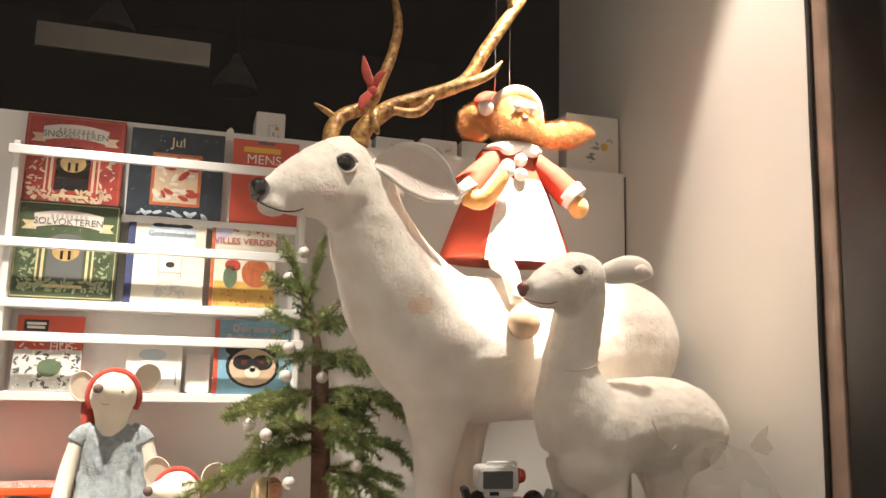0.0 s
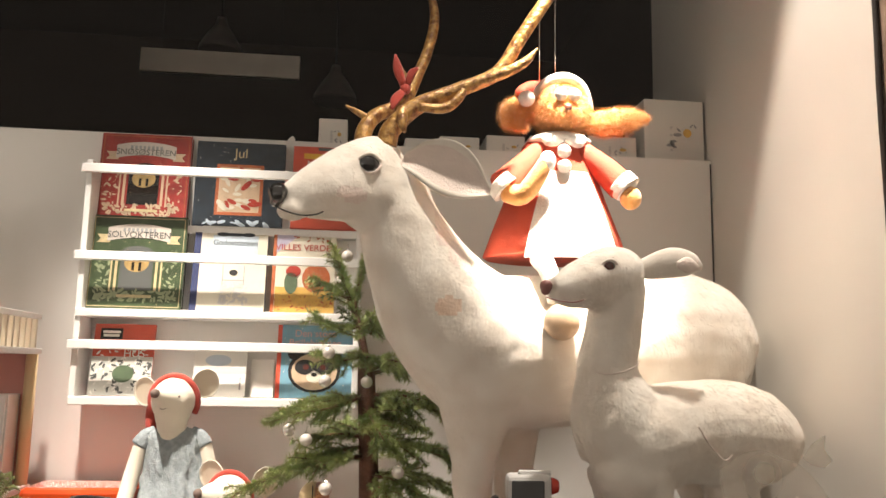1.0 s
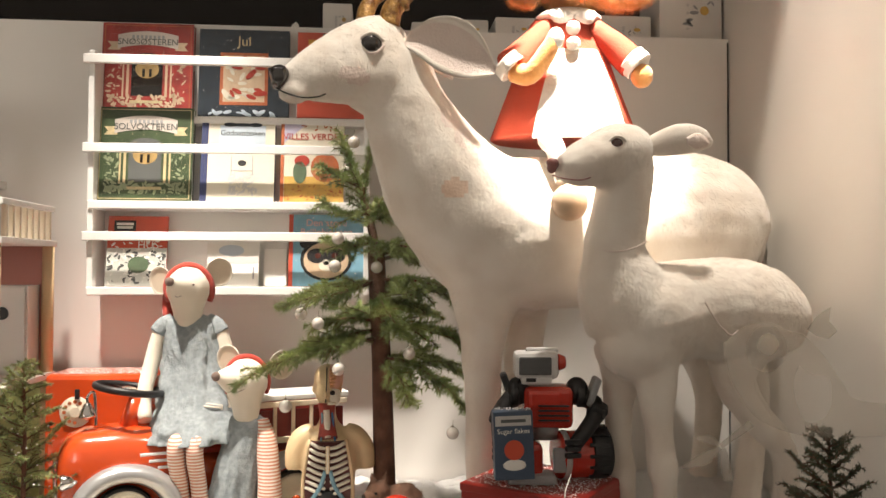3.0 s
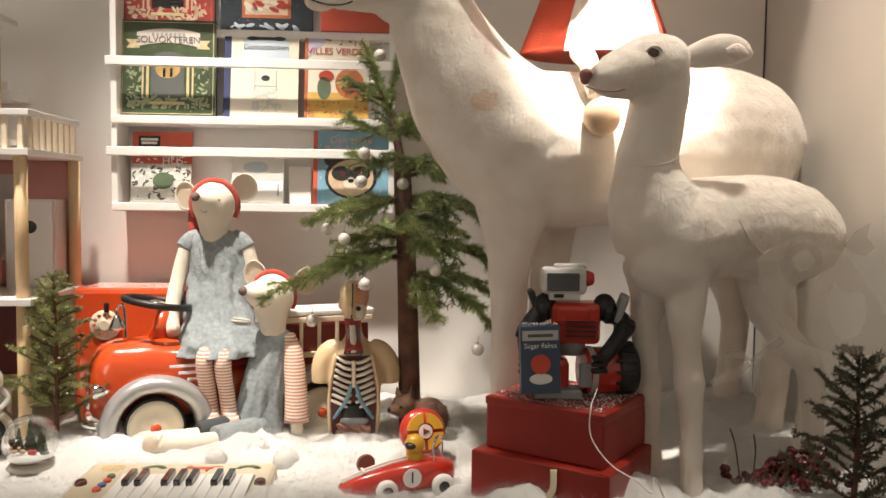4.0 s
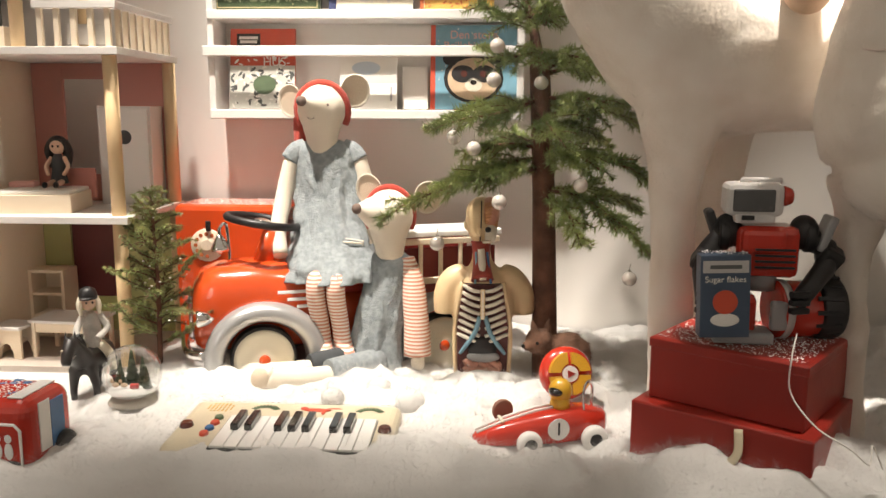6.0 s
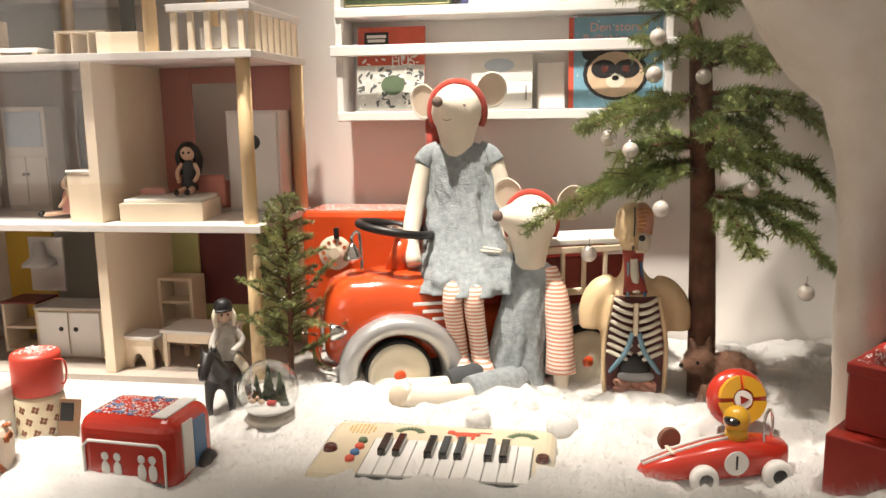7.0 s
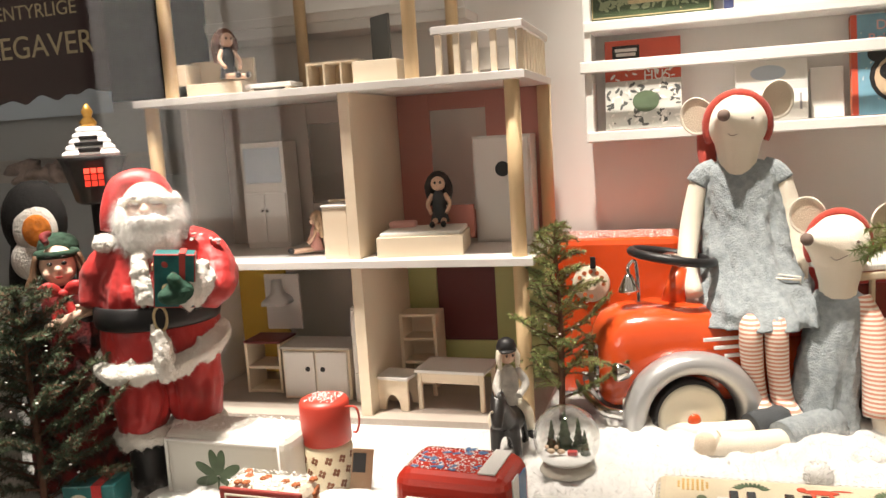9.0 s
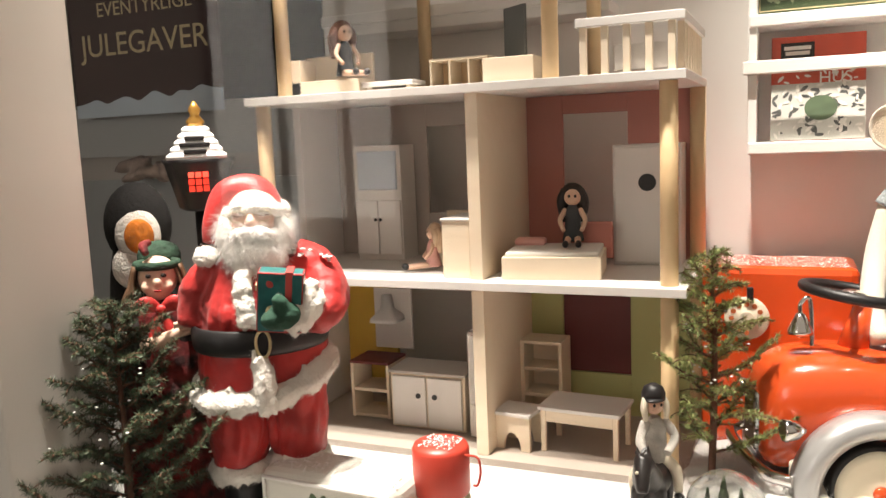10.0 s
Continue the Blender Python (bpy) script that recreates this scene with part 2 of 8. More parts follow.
def curve(pts, k=5):
    """More points on a smooth line through the given ones."""
    p = [np.array(q, float) for q in pts]
    p = [2 * p[0] - p[1]] + p + [2 * p[-1] - p[-2]]
    out = []
    for i in range(1, len(p) - 2):
        for j in range(k):
            t = j / k
            out.append(0.5 * (2 * p[i] + (p[i + 1] - p[i - 1]) * t + (2 * p[i - 1] - 5 * p[i] + 4 * p[i + 1] - p[i + 2]) * t * t
                              + (3 * p[i] - p[i - 1] - 3 * p[i + 1] + p[i + 2]) * t ** 3))
    return [tuple(map(float, q)) for q in out] + [tuple(map(float, p[-2]))]


def stube(bm, rows, mi=0, n=14, k=5, flat=1.0, up=(0, 1, 0)):
    """A tube through rows (x, y, z, radius), smoothed."""
    c = curve(rows, k)
    return tube(bm, [q[:3] for q in c], [max(q[3], 5e-4) for q in c], mi, n, True, flat, up)


def lathe(bm, profile, mi=0, n=28, m=I4):
    rings = []
    for r, z in profile:
        rings.append([bm.verts.new(m @ Vector((r * math.cos(t), r * math.sin(t), z))) for t in np.linspace(0, math.tau, n, endpoint=False).tolist()])
    fs = [bm.faces.new((q[k], q[(k + 1) % n], w[(k + 1) % n], w[k])) for q, w in zip(rings, rings[1:]) for k in range(n)]
    fs += [bm.faces.new(rings[0][::-1]), bm.faces.new(rings[-1])]
    for f in fs:
        f.material_index, f.smooth = mi, len(f.verts) == 4
    return bm


def prism(bm, outline, depth, m=I4, mi=0):
    """An outline in x and z, pushed along y by depth."""
    a = [bm.verts.new(m @ Vector((x, 0, z))) for x, z in outline]
    b = [bm.verts.new(m @ Vector((x, depth, z))) for x, z in outline]
    n = len(a)
    fs = [bm.faces.new(a), bm.faces.new(b[::-1])] + [bm.faces.new((a[i], b[i], b[(i + 1) % n], a[(i + 1) % n])) for i in range(n)]
    for f in fs:
        f.material_index = mi
    bmesh.ops.recalc_face_normals(bm, faces=fs)
    return bm


def disc_outline(cx, cz, rx, rz, n=20):
    return [(cx + rx * math.cos(t), cz + rz * math.sin(t)) for t in np.linspace(0, math.tau, n, endpoint=False).tolist()]


def fused(shapes, voxel, mi=0, lump=0.0, lscale=20.0, smooth=3, target=None):
    """Melts overlapping shapes into one skin, smooths it, and gives it a soft uneven surface."""
    me = bpy.data.meshes.new("melt")
    shapes.to_mesh(me)
    shapes.free()
    ob = new("melt", me)
    mod = ob.modifiers.new("skin", "REMESH")
    mod.mode, mod.voxel_size = "VOXEL", voxel
    sm = ob.modifiers.new("soft", "SMOOTH")
    sm.factor, sm.iterations = 0.6, smooth
    dg = bpy.context.evaluated_depsgraph_get()
    res = bpy.data.meshes.new_from_object(ob.evaluated_get(dg))
    bpy.data.objects.remove(ob)
    bpy.data.meshes.remove(me)
    bm = target or bmesh.new()
    old = len(bm.faces)
    res.materials.clear()
    bm.from_mesh(res)
    bpy.data.meshes.remove(res)
    bm.faces.ensure_lookup_table()
    fs = bm.faces[old:]
    for f in fs:
        f.material_index, f.smooth = mi, True
    if lump:
        bm.normal_update()
        vs = {v for f in fs for v in f.verts}
        for v in vs:
            v.co += v.normal * lump * (noise.noise(v.co * lscale) + 0.5 * noise.noise(v.co * lscale * 3.1))
    return bm


def fuzz(bm, count, length, width, mi=0, of=0, lean=(0, 0, -0.4), seed=1, stand=1.0):
    """Short fibres that stand out of the faces of one material; a low stand lays them along the skin."""
    rng = random.Random(seed)
    bm.normal_update()
    fs = [f for f in bm.faces if f.material_index == of]
    ar = [f.calc_area() for f in fs]
    lean = Vector(lean)
    for f in rng.choices(fs, ar, k=count):
        w = [rng.random() + 1e-3 for _ in f.verts]
        s = sum(w)
        p = sum((v.co * (a / s) for v, a in zip(f.verts, w)), Vector())
        d = lean + Vector([rng.gauss(0, 0.5) for _ in range(3)])
        if stand < 1:
            d = (d - f.normal * d.dot(f.normal)).normalized()
        d = (f.normal * stand + d).normalized()
        side = d.orthogonal().normalized() * width * 0.5
        side.rotate(Matrix.Rotation(rng.random() * 6.28, 3, d))
        ln = length * (0.5 + rng.random())
        nf = bm.faces.new((bm.verts.new(p - side - d * 0.001), bm.verts.new(p + side - d * 0.001), bm.verts.new(p + d * ln)))
        nf.material_index = mi
    return bm


def obj(name, bm, mats, m=I4, label="", category="", group="", kind="", parent=None, smooth=None):
    me = bpy.data.meshes.new(name)
    if smooth is not None:
        for f in bm.faces:
            f.smooth = smooth
    bm.to_mesh(me)
    bm.free()
    for x in (mats if isinstance(mats, (list, tuple)) else [mats]):
        me.materials.append(x)
    ob = new(name, me)
    ob.parent = parent
    ob.matrix_basis = m
    return tagged(ob, label, category, group, kind)


def part(name, bm, mats, parent, label="", m=I4):
    return obj(name, bm, mats, m, label, parent=parent)


def thing(name, m, label, category, group="", kind=""):
    ob = new(name)
    ob.matrix_basis = m
    ob.empty_display_size = 0.05
    return tagged(ob, label, category, group, kind)


def B():
    return bmesh.new()


def letters(text, size, m, parent, material, label="", name="lettering", align="CENTER", depth=0.0004):
    cu = bpy.data.curves.new(name, "FONT")
    cu.body, cu.size, cu.extrude, cu.align_x, cu.align_y = text, size, depth, align, "CENTER"
    tmp = new("tmp_text", cu)
    dg = bpy.context.evaluated_depsgraph_get()
    me = bpy.data.meshes.new_from_object(tmp.evaluated_get(dg))
    bpy.data.objects.remove(tmp)
    me.name = name
    me.materials.clear()
    me.materials.append(material)
    ob = new(name, me)
    ob.parent = parent
    ob.matrix_basis = m @ rot(90, 0, 0)
    return tagged(ob, label)

# ---- structure ----
obj("ground", box(B(), (0, 0, -0.73), (60, 60, 0.06)), mat("wet_asphalt", (0.05, 0.048, 0.046), 0.6, bump=0.8, bscale=60, var=0.4), label="dark asphalt pavement outside the shop", category="ground", kind="structure")
obj("wall_below_window", box(B(), (-0.3, 1.16, -0.38), (4.6, 0.14, 0.64)), DARKFRAME, label="dark painted wall under the shop window", category="wall", kind="structure")
obj("window_sill", box(B(), (-0.3, 1.10, -0.035), (4.6, 0.22, 0.05), bevel=0.006), DARKFRAME, label="dark sill along the shop window", category="sill", kind="structure")
obj("floor", box(B(), (-0.5, 1.66, -0.03), (3.4, 0.90, 0.06)), PANEL, label="white board floor of the window display", category="floor", kind="structure")
SPLAY = -math.degrees(math.atan(0.137))
obj("wall_east", box(B(), (0.05, 0.765, 1.27), (0.10, 1.53, 2.66)), PAINT, pose(1.063, 1.172, 0, 0, 0, SPLAY), "warm white painted side wall of the display", "wall", kind="structure")
obj("trim", box(B(), (-0.003, 0.095, 1.27), (0.008, 0.188, 2.66), bevel=0.002), PAINT, pose(1.063, 1.172, 0, 0, 0, SPLAY), "smooth painted strip on the side wall", "trim", kind="structure")
obj("window_frame", box(B(), (1.36, 1.065, 1.2), (0.59, 0.12, 2.8), bevel=0.006), DARKFRAME, label="dark metal post beside the shop window", category="window frame", kind="structure")
obj("window_jamb", box(B(), (1.086, 1.147, 1.27), (0.046, 0.040, 2.66), bevel=0.003), mat("worn_brown_paint", (0.40, 0.27, 0.20), 0.6, bump=0.4, bscale=60, var=0.35, vscale=14), label="worn brown painted jamb of the shop window", category="window frame", kind="structure")
obj("gasket", tube(B(), [(1.058 + 0.0012 * math.sin(z * 17), 1.168, z) for z in np.linspace(-0.02, 2.58, 40).tolist()], 0.005, n=8), mat("brown_rubber", (0.030, 0.020, 0.016), 0.7, bump=0.5, bscale=80), label="worn dark rubber strip along the jamb", category="trim", kind="structure")
obj("wall_back", box(B(), (-0.02, 2.19, 0.565), (2.44, 0.28, 1.18)), PANEL, label="white panel wall behind the display", category="wall", kind="structure")
obj("panel_joint", box(B(), (1.179, 2.049, 0.56), (0.003, 0.004, 1.17)), DARKFRAME, label="thin dark joint between the panels", category="trim", kind="structure")
obj("wall_west", box(B(), (-1.43, 1.23, 1.27), (0.55, 0.15, 2.66), bevel=0.004), PAINT, label="warm white painted pillar of the shop front", category="wall", kind="structure")
# shop shell: the missing light is put into its dark colour
obj("wall_far_west", box(B(), (-2.25, 2.9, 1.0), (0.1, 4.2, 3.4)), DARK, label="side wall of the shop, coloured dark for lack of light", category="wall", kind="structure")
obj("wall_shop_back", box(B(), (-0.4, 5.05, 1.0), (3.8, 0.1, 3.4)), DARK, label="wall deep in the closed shop, coloured dark for lack of light", category="wall", kind="structure")
obj("wall_shop_east", box(B(), (1.55, 3.9, 1.0), (0.1, 2.3, 3.4)), DARK, label="side wall of the shop, coloured dark for lack of light", category="wall", kind="structure")
obj("floor_shop", box(B(), (-0.4, 3.5, -0.66), (3.8, 3.1, 0.06)), DARK, label="floor of the closed shop, coloured dark for lack of light", category="floor", kind="structure")
obj("ceiling", box(B(), (-0.4, 3.1, 2.65), (4.2, 4.2, 0.1)), DARK, label="ceiling over shop and display, coloured dark for lack of light", category="ceiling", kind="structure")
pane = obj("window_1", box(B(), (-0.22, 1.14, 1.3), (2.56, 0.008, 2.62)), PANE, label="large clear shop window pane", category="window", kind="structure")
pane.visible_shadow = False

# hanging sign deep in the shop
sign = thing("hanging_sign", pose(-0.29, 3.0, 1.66), "pale blank board hanging in the dark shop", "sign")
part("board", box(B(), (0, 0, 0.045), (0.585, 0.02, 0.09), bevel=0.003), mat("pale_board", (0.42, 0.38, 0.33), 0.7), sign)
for x in (-0.22, 0.22):
    part("cord", tube(B(), [(x, 0, 0.09), (x, 0, 0.94)], 0.0012, n=6), MATTBLACK, sign)


def pendant(x, y, z):
    p = thing("pendant_lamp", pose(x, y, z), "unlit bell-shaped pendant lamp in the dark shop", "lamp", "pendant lamps")
    part("shade", lathe(B(), [(0.10, 0), (0.095, 0.03), (0.06, 0.09), (0.025, 0.14), (0.02, 0.17)]), mat("dull_shade", (0.10, 0.085, 0.075), 0.5), p)
    part("cord", tube(B(), [(0, 0, 0.17), (0, 0, 2.6 - z)], 0.004, n=6), MATTBLACK, p)


pendant(0.12, 3.6, 1.78)
pendant(-0.42, 3.7, 2.02)

# cotton snow on the floor, heaped against the toys
DRIFTS = ((-0.54, 1.255, 0.10, 0.022, 0.022), (-0.10, 1.278, 0.20, 0.018, 0.014), (0.26, 1.385, 0.11, 0.045, -0.024), (-0.27, 1.635, 0.07, 0.030, 0.030),
          (0.17, 1.630, 0.08, 0.030, 0.026), (0.44, 1.270, 0.07, 0.030, 0.030), (-0.03, 1.600, 0.10, 0.030, 0.012), (0.30, 1.575, 0.10, 0.03, 0.028), (-0.38, 1.55, 0.05, 0.04, 0.022), (-0.78, 1.245, 0.10, 0.02, 0.02),
          (0.585, 1.232, 0.075, 0.035, 0.075), (0.46, 1.300, 0.05, 0.028, 0.022), (0.66, 1.310, 0.06, 0.035, 0.030))
def snow_height(x, y):
    h = 0.030 + 0.016 * noise.noise(Vector((x * 5, y * 5, 1))) + 0.013 * noise.noise(Vector((x * 13, y * 13, 4))) + 0.004 * noise.noise(Vector((x * 30, y * 30, 7))) + 0.001 * noise.noise(Vector((x * 80, y * 80, 7)))
    bil = abs(noise.noise(Vector((x * 17, y * 17, 11)))) + 0.5 * abs(noise.noise(Vector((x * 37, y * 37, 3))))
    h += 0.030 * (0.42 - bil) * (0.6 + 0.8 * abs(noise.noise(Vector((x * 3, y * 3, 9)))))
    flat = min(1.0, max(0.0, (-0.42 - x) / 0.12)) * min(1.0, max(0.0, (y - 1.40) / 0.06))
    h = h * (1 - flat) + 0.026 * flat
    roll = max(0.0, 1 - max(0.0, y - 1.19) / 0.15)
    h += 0.022 * math.exp(-((y - 1.30) / 0.06) ** 2) * (0.6 + 0.6 * noise.noise(Vector((x * 4, 3, 2))))
    h += 0.035 * math.exp(-((x - 0.02) / 0.12) ** 2 - ((y - 1.56) / 0.07) ** 2)
    h += 0.05 * math.exp(-((x - 1.0) / 0.15) ** 2 - ((y - 1.85) / 0.12) ** 2)
    for cx, cy, sx, sy, dh in DRIFTS:
        h += dh * math.exp(-((x - cx) / sx) ** 2 - ((y - cy) / sy) ** 2)
    return max(0.002, h * (1 - roll ** 2.2))


bm = B()
nx, ny = 300, 90
grid = [[bm.verts.new((x, y, snow_height(x, y))) for y in np.linspace(1.19, 2.04, ny)] for x in np.linspace(-1.62, 1.19, nx)]
for i in range(nx - 1):
    for j in range(ny - 1):
        f = bm.faces.new((grid[i][j], grid[i + 1][j], grid[i + 1][j + 1], grid[i][j + 1]))
        f.smooth = True
fuzz(bm, 240000, 0.019, 0.00024, 0, 0, (0, 0, -0.45), 5)
obj("snow", bm, SNOW, label="fluffy white cotton wool snow over the display floor", category="snow", kind="stuff")


# ---- book display ----
shelf = thing("book_display_rack", pose(-0.075, 2.05, 0.49), "white wall rack with book ledges and retaining rails", "shelf")
for x in (-0.318, 0.318):
    part("side_panel", box(B(), (x, -0.05, 0.285), (0.014, 0.10, 0.57), bevel=0.002), SHELFW, shelf)
part("back_board", box(B(), (0, -0.008, 0.285), (0.622, 0.012, 0.57)), SHELFW, shelf)
for z, d in ((0.01, 0.105), (0.21, 0.105), (0.42, 0.045)):
    part("ledge", box(B(), (0, -d / 2, z), (0.646, d, 0.019), bevel=0.002), SHELFW, shelf)
for z in (0.137, 0.341, 0.547):
    part("rail", box(B(), (0, -0.110, z), (0.664, 0.011, 0.021), bevel=0.002), SHELFW, shelf)


def book(x0, x1, z0, z1, label, cover, thick=0.014, lean=9.0, y=1.975, spine=None):
    w, h = x1 - x0, (z1 - z0) / math.cos(radians(lean))
    b = thing("book", pose((x0 + x1) / 2, y, z0, -lean), label, "book", "books on the rack")
    part("cover", box(B(), (0, 0.0012, h / 2), (w, 0.0024, h), bevel=0.0008), cover, b)
    part("back_cover", box(B(), (0, thick, h / 2), (w, 0.0024, h)), spine or cover, b)
    part("spine", box(B(), (-w / 2 + 0.0015, thick / 2 + 0.0005, h / 2), (0.003, thick, h), bevel=0.0008), spine or cover, b)
    part("pages", box(B(), (0.001, thick / 2 + 0.0005, h / 2), (w - 0.006, thick - 0.004, h - 0.006)), PAPER, b)
    return b, w, h


def flat(b, name, outlines, material, layer=1, label=""):
    if len(outlines) > 1 and len(outlines) < 13:
        return [flat(b, name, [o], material, layer, label) for o in outlines]
    bm = B()
    for o in outlines:
        prism(bm, o, 0.0005, Matrix.Translation((0, -0.0005 * layer, 0)))
    ob = part(name, bm, material, b, label)
    return tagged(ob, kind="stuff") if len(outlines) > 1 else ob


def rect(x, z, w, h):
    return [(x - w / 2, z - h / 2), (x + w / 2, z - h / 2), (x + w / 2, z + h / 2), (x - w / 2, z + h / 2)]


def banner(w, z, h, sag):
    top = [(x, z + h / 2 + sag * (1 - (2 * x / w) ** 2)) for x in np.linspace(-w / 2, w / 2, 13)]
    low = [(x, z - h / 2 + sag * (1 - (2 * x / w) ** 2)) for x in np.linspace(w / 2, -w / 2, 13)]
    return top + low


def border(w, h, m, t):
    return [rect(0, h - m, w - 2 * m, t), rect(0, m, w - 2 * m, t), rect(-w / 2 + m, h / 2, t, h - 2 * m), rect(w / 2 - m, h / 2, t, h - 2 * m)]


def sprigs(n, x0, x1, z0, z1, r, seed):
    rng = random.Random(seed)
    out = []
    for _ in range(n):
        x, z, a = rng.uniform(x0, x1), rng.uniform(z0, z1), rng.random() * 3.14
        rr = r * rng.uniform(0.5, 1.3)
        out.append([(x + rr * math.cos(t) * math.cos(a) - rr * 0.4 * math.sin(t) * math.sin(a), z + rr * math.cos(t) * math.sin(a) + rr * 0.4 * math.sin(t) * math.cos(a)) for t in np.linspace(0, 6.283, 8, endpoint=False)])
    return out


REDB = mat("red_book_cloth", (0.36, 0.03, 0.022), 0.4, var=0.4, vscale=30, bump=0.1)
GREENB = mat("green_book_cloth", (0.055, 0.085, 0.035), 0.4, var=0.35, vscale=30, bump=0.1)
NAVYB = mat("navy_book_print", (0.018, 0.03, 0.045), 0.35, var=0.4, vscale=40)
ORANGEB = mat("orange_red_print", (0.62, 0.09, 0.045), 0.4, var=0.12, vscale=30)
CREAMB = mat("cream_print", (0.70, 0.65, 0.53), 0.5, var=0.06)
SKYB = mat("sky_blue_print", (0.20, 0.40, 0.52), 0.4, var=0.2, vscale=25)
PALEB = mat("pale_blue_print", (0.50, 0.58, 0.66), 0.5, var=0.08)
YELLB = mat("ochre_print", (0.66, 0.40, 0.09), 0.45, var=0.2, vscale=40)
LILAC = mat("lilac_print", (0.52, 0.48, 0.62), 0.5, var=0.1)
PINKT = mat("pink_print", (0.74, 0.40, 0.36), 0.5, var=0.1)
RUST = mat("rust_print", (0.50, 0.13, 0.04), 0.5, var=0.3, vscale=60)
TAN = mat("tan_print", (0.62, 0.45, 0.30), 0.5, var=0.15, vscale=50)
GLOWB = mat("amber_print", (0.50, 0.33, 0.12), 0.5, var=0.4, vscale=30)
LEAFB = mat("leaf_print", (0.10, 0.15, 0.08), 0.5, var=0.3, vscale=50)


def fairy_book(x0, x1, z0, z1, cover, title, label, seed, trim_colour, y=1.975):
    b, w, h = book(x0, x1, z0, z1, label, cover, 0.02, 6, y)
    flat(b, "border", border(w, h, 0.006, 0.0016), trim_colour)
    flat(b, "ribbon_tails", [[(-w * 0.44, h * 0.70), (-w * 0.30, h * 0.70), (-w * 0.30, h * 0.79), (-w * 0.44, h * 0.79), (-w * 0.40, h * 0.745)],
                             [(w * 0.44, h * 0.70), (w * 0.30, h * 0.70), (w * 0.30, h * 0.79), (w * 0.44, h * 0.79), (w * 0.40, h * 0.745)]], TAN if cover is REDB else GOLD, 1)
    flat(b, "title_banner", [banner(w * 0.66, h * 0.79, h * 0.15, 0.010)], mat("banner_print", (0.62, 0.55, 0.49), 0.5), 2)
    flat(b, "author_line", [rect(x, h * 0.845, 0.006, 0.008) for x in np.linspace(-0.035, 0.035, 8)], GREY, 3)
    letters(title, w * 0.098, Matrix.Translation((0, -0.0018, h * 0.788)), b, DKGREY, name="title")
    flat(b, "window_picture", [rect(0, h * 0.40, w * 0.34, h * 0.40), disc_outline(0, h * 0.60, w * 0.17, h * 0.07)], BLACK if cover is REDB else DKGREY, 1)
    flat(b, "glowing_arch", [disc_outline(0, h * 0.49, w * 0.13, h * 0.10)], GLOWB, 2)
    flat(b, "two_small_shapes", [rect(-0.008, h * 0.45, 0.006, 0.02), rect(0.008, h * 0.45, 0.006, 0.02)], BLACK, 3)
    flat(b, "columns", [rect(-w * 0.21, h * 0.40, 0.006, h * 0.42), rect(w * 0.21, h * 0.40, 0.006, h * 0.42), rect(-w * 0.26, h * 0.38, 0.004, h * 0.40), rect(w * 0.26, h * 0.38, 0.004, h * 0.40)], TAN if cover is REDB else GOLD, 1)
    flat(b, "printed_foliage", sprigs(70, -w * 0.40, w * 0.40, h * 0.08, h * 0.20, 0.007, seed) + sprigs(30, -w * 0.42, -w * 0.28, h * 0.1, h * 0.6, 0.006, seed + 1) + sprigs(30, w * 0.28, w * 0.42, h * 0.1, h * 0.6, 0.006, seed + 2), TAN if cover is REDB else mat("sage_print", (0.30, 0.34, 0.20), 0.5), 2)
    flat(b, "scroll", [rect(0, h * 0.135, w * 0.36, h * 0.03)], GOLD, 3)
    flat(b, "foil_dots", sprigs(60, -w * 0.46, w * 0.46, h * 0.05, h * 0.95, 0.0015, seed + 9), GOLD, 1)


fairy_book(-0.393, -0.178, 0.921, 1.148, REDB, "SNØSØSTEREN", "red cloth hardback with a pale title banner", 3, RUST, 2.005)
fairy_book(-0.390, -0.170, 0.711, 0.937, GREENB, "SOLVOKTEREN", "dark green hardback with a pale title banner", 13, GOLD)

b, w, h = book(-0.164, 0.052, 0.921, 1.138, "dark navy picture book with a red framed picture", NAVYB, 0.016, 5, 2.008)
letters("Jul", 0.034, Matrix.Translation((0, -0.001, h * 0.86)), b, GOLD, name="title")
flat(b, "picture_frame", [rect(0, h * 0.43, w * 0.53, h * 0.60)], RUST, 1)
flat(b, "picture", [rect(0, h * 0.43, w * 0.46, h * 0.53)], TAN, 2)
flat(b, "picture_patches", sprigs(16, -w * 0.2, w * 0.2, h * 0.2, h * 0.66, 0.014, 21), CREAMB, 3)
flat(b, "red_patches", sprigs(9, -w * 0.2, w * 0.2, h * 0.2, h * 0.66, 0.014, 22), CLOTHR, 4)
flat(b, "snow_dots", sprigs(50, -w * 0.48, w * 0.48, h * 0.03, h * 0.97, 0.0014, 23), PAPER, 1)
flat(b, "snowy_roofs", sprigs(14, -w * 0.45, w * 0.45, h * 0.01, h * 0.05, 0.010, 24), PALEB, 1)

b, w, h = book(0.072, 0.235, 0.921, 1.136, "bright red picture book with white and yellow title", ORANGEB, 0.012, 5, 2.008)
letters("MENS", 0.034, Matrix.Translation((-0.005, -0.001, h * 0.76)), b, PAPER, name="title")
flat(b, "author_bar", [rect(-0.01, h * 0.88, 0.09, 0.014)], YELLOW, 1)
flat(b, "badge", [rect(0, h * 0.97, 0.04, 0.008)], DKGREY, 1)
obj("divider_card", prism(B(), [(-0.011, 0), (0.011, 0), (0.011, 0.062), (0.004, 0.07), (-0.006, 0.062), (-0.011, 0.045)], 0.002), PAPER, pose(0.061, 2.048, 1.099, -3), "white card with a rounded corner standing behind the books", "card")

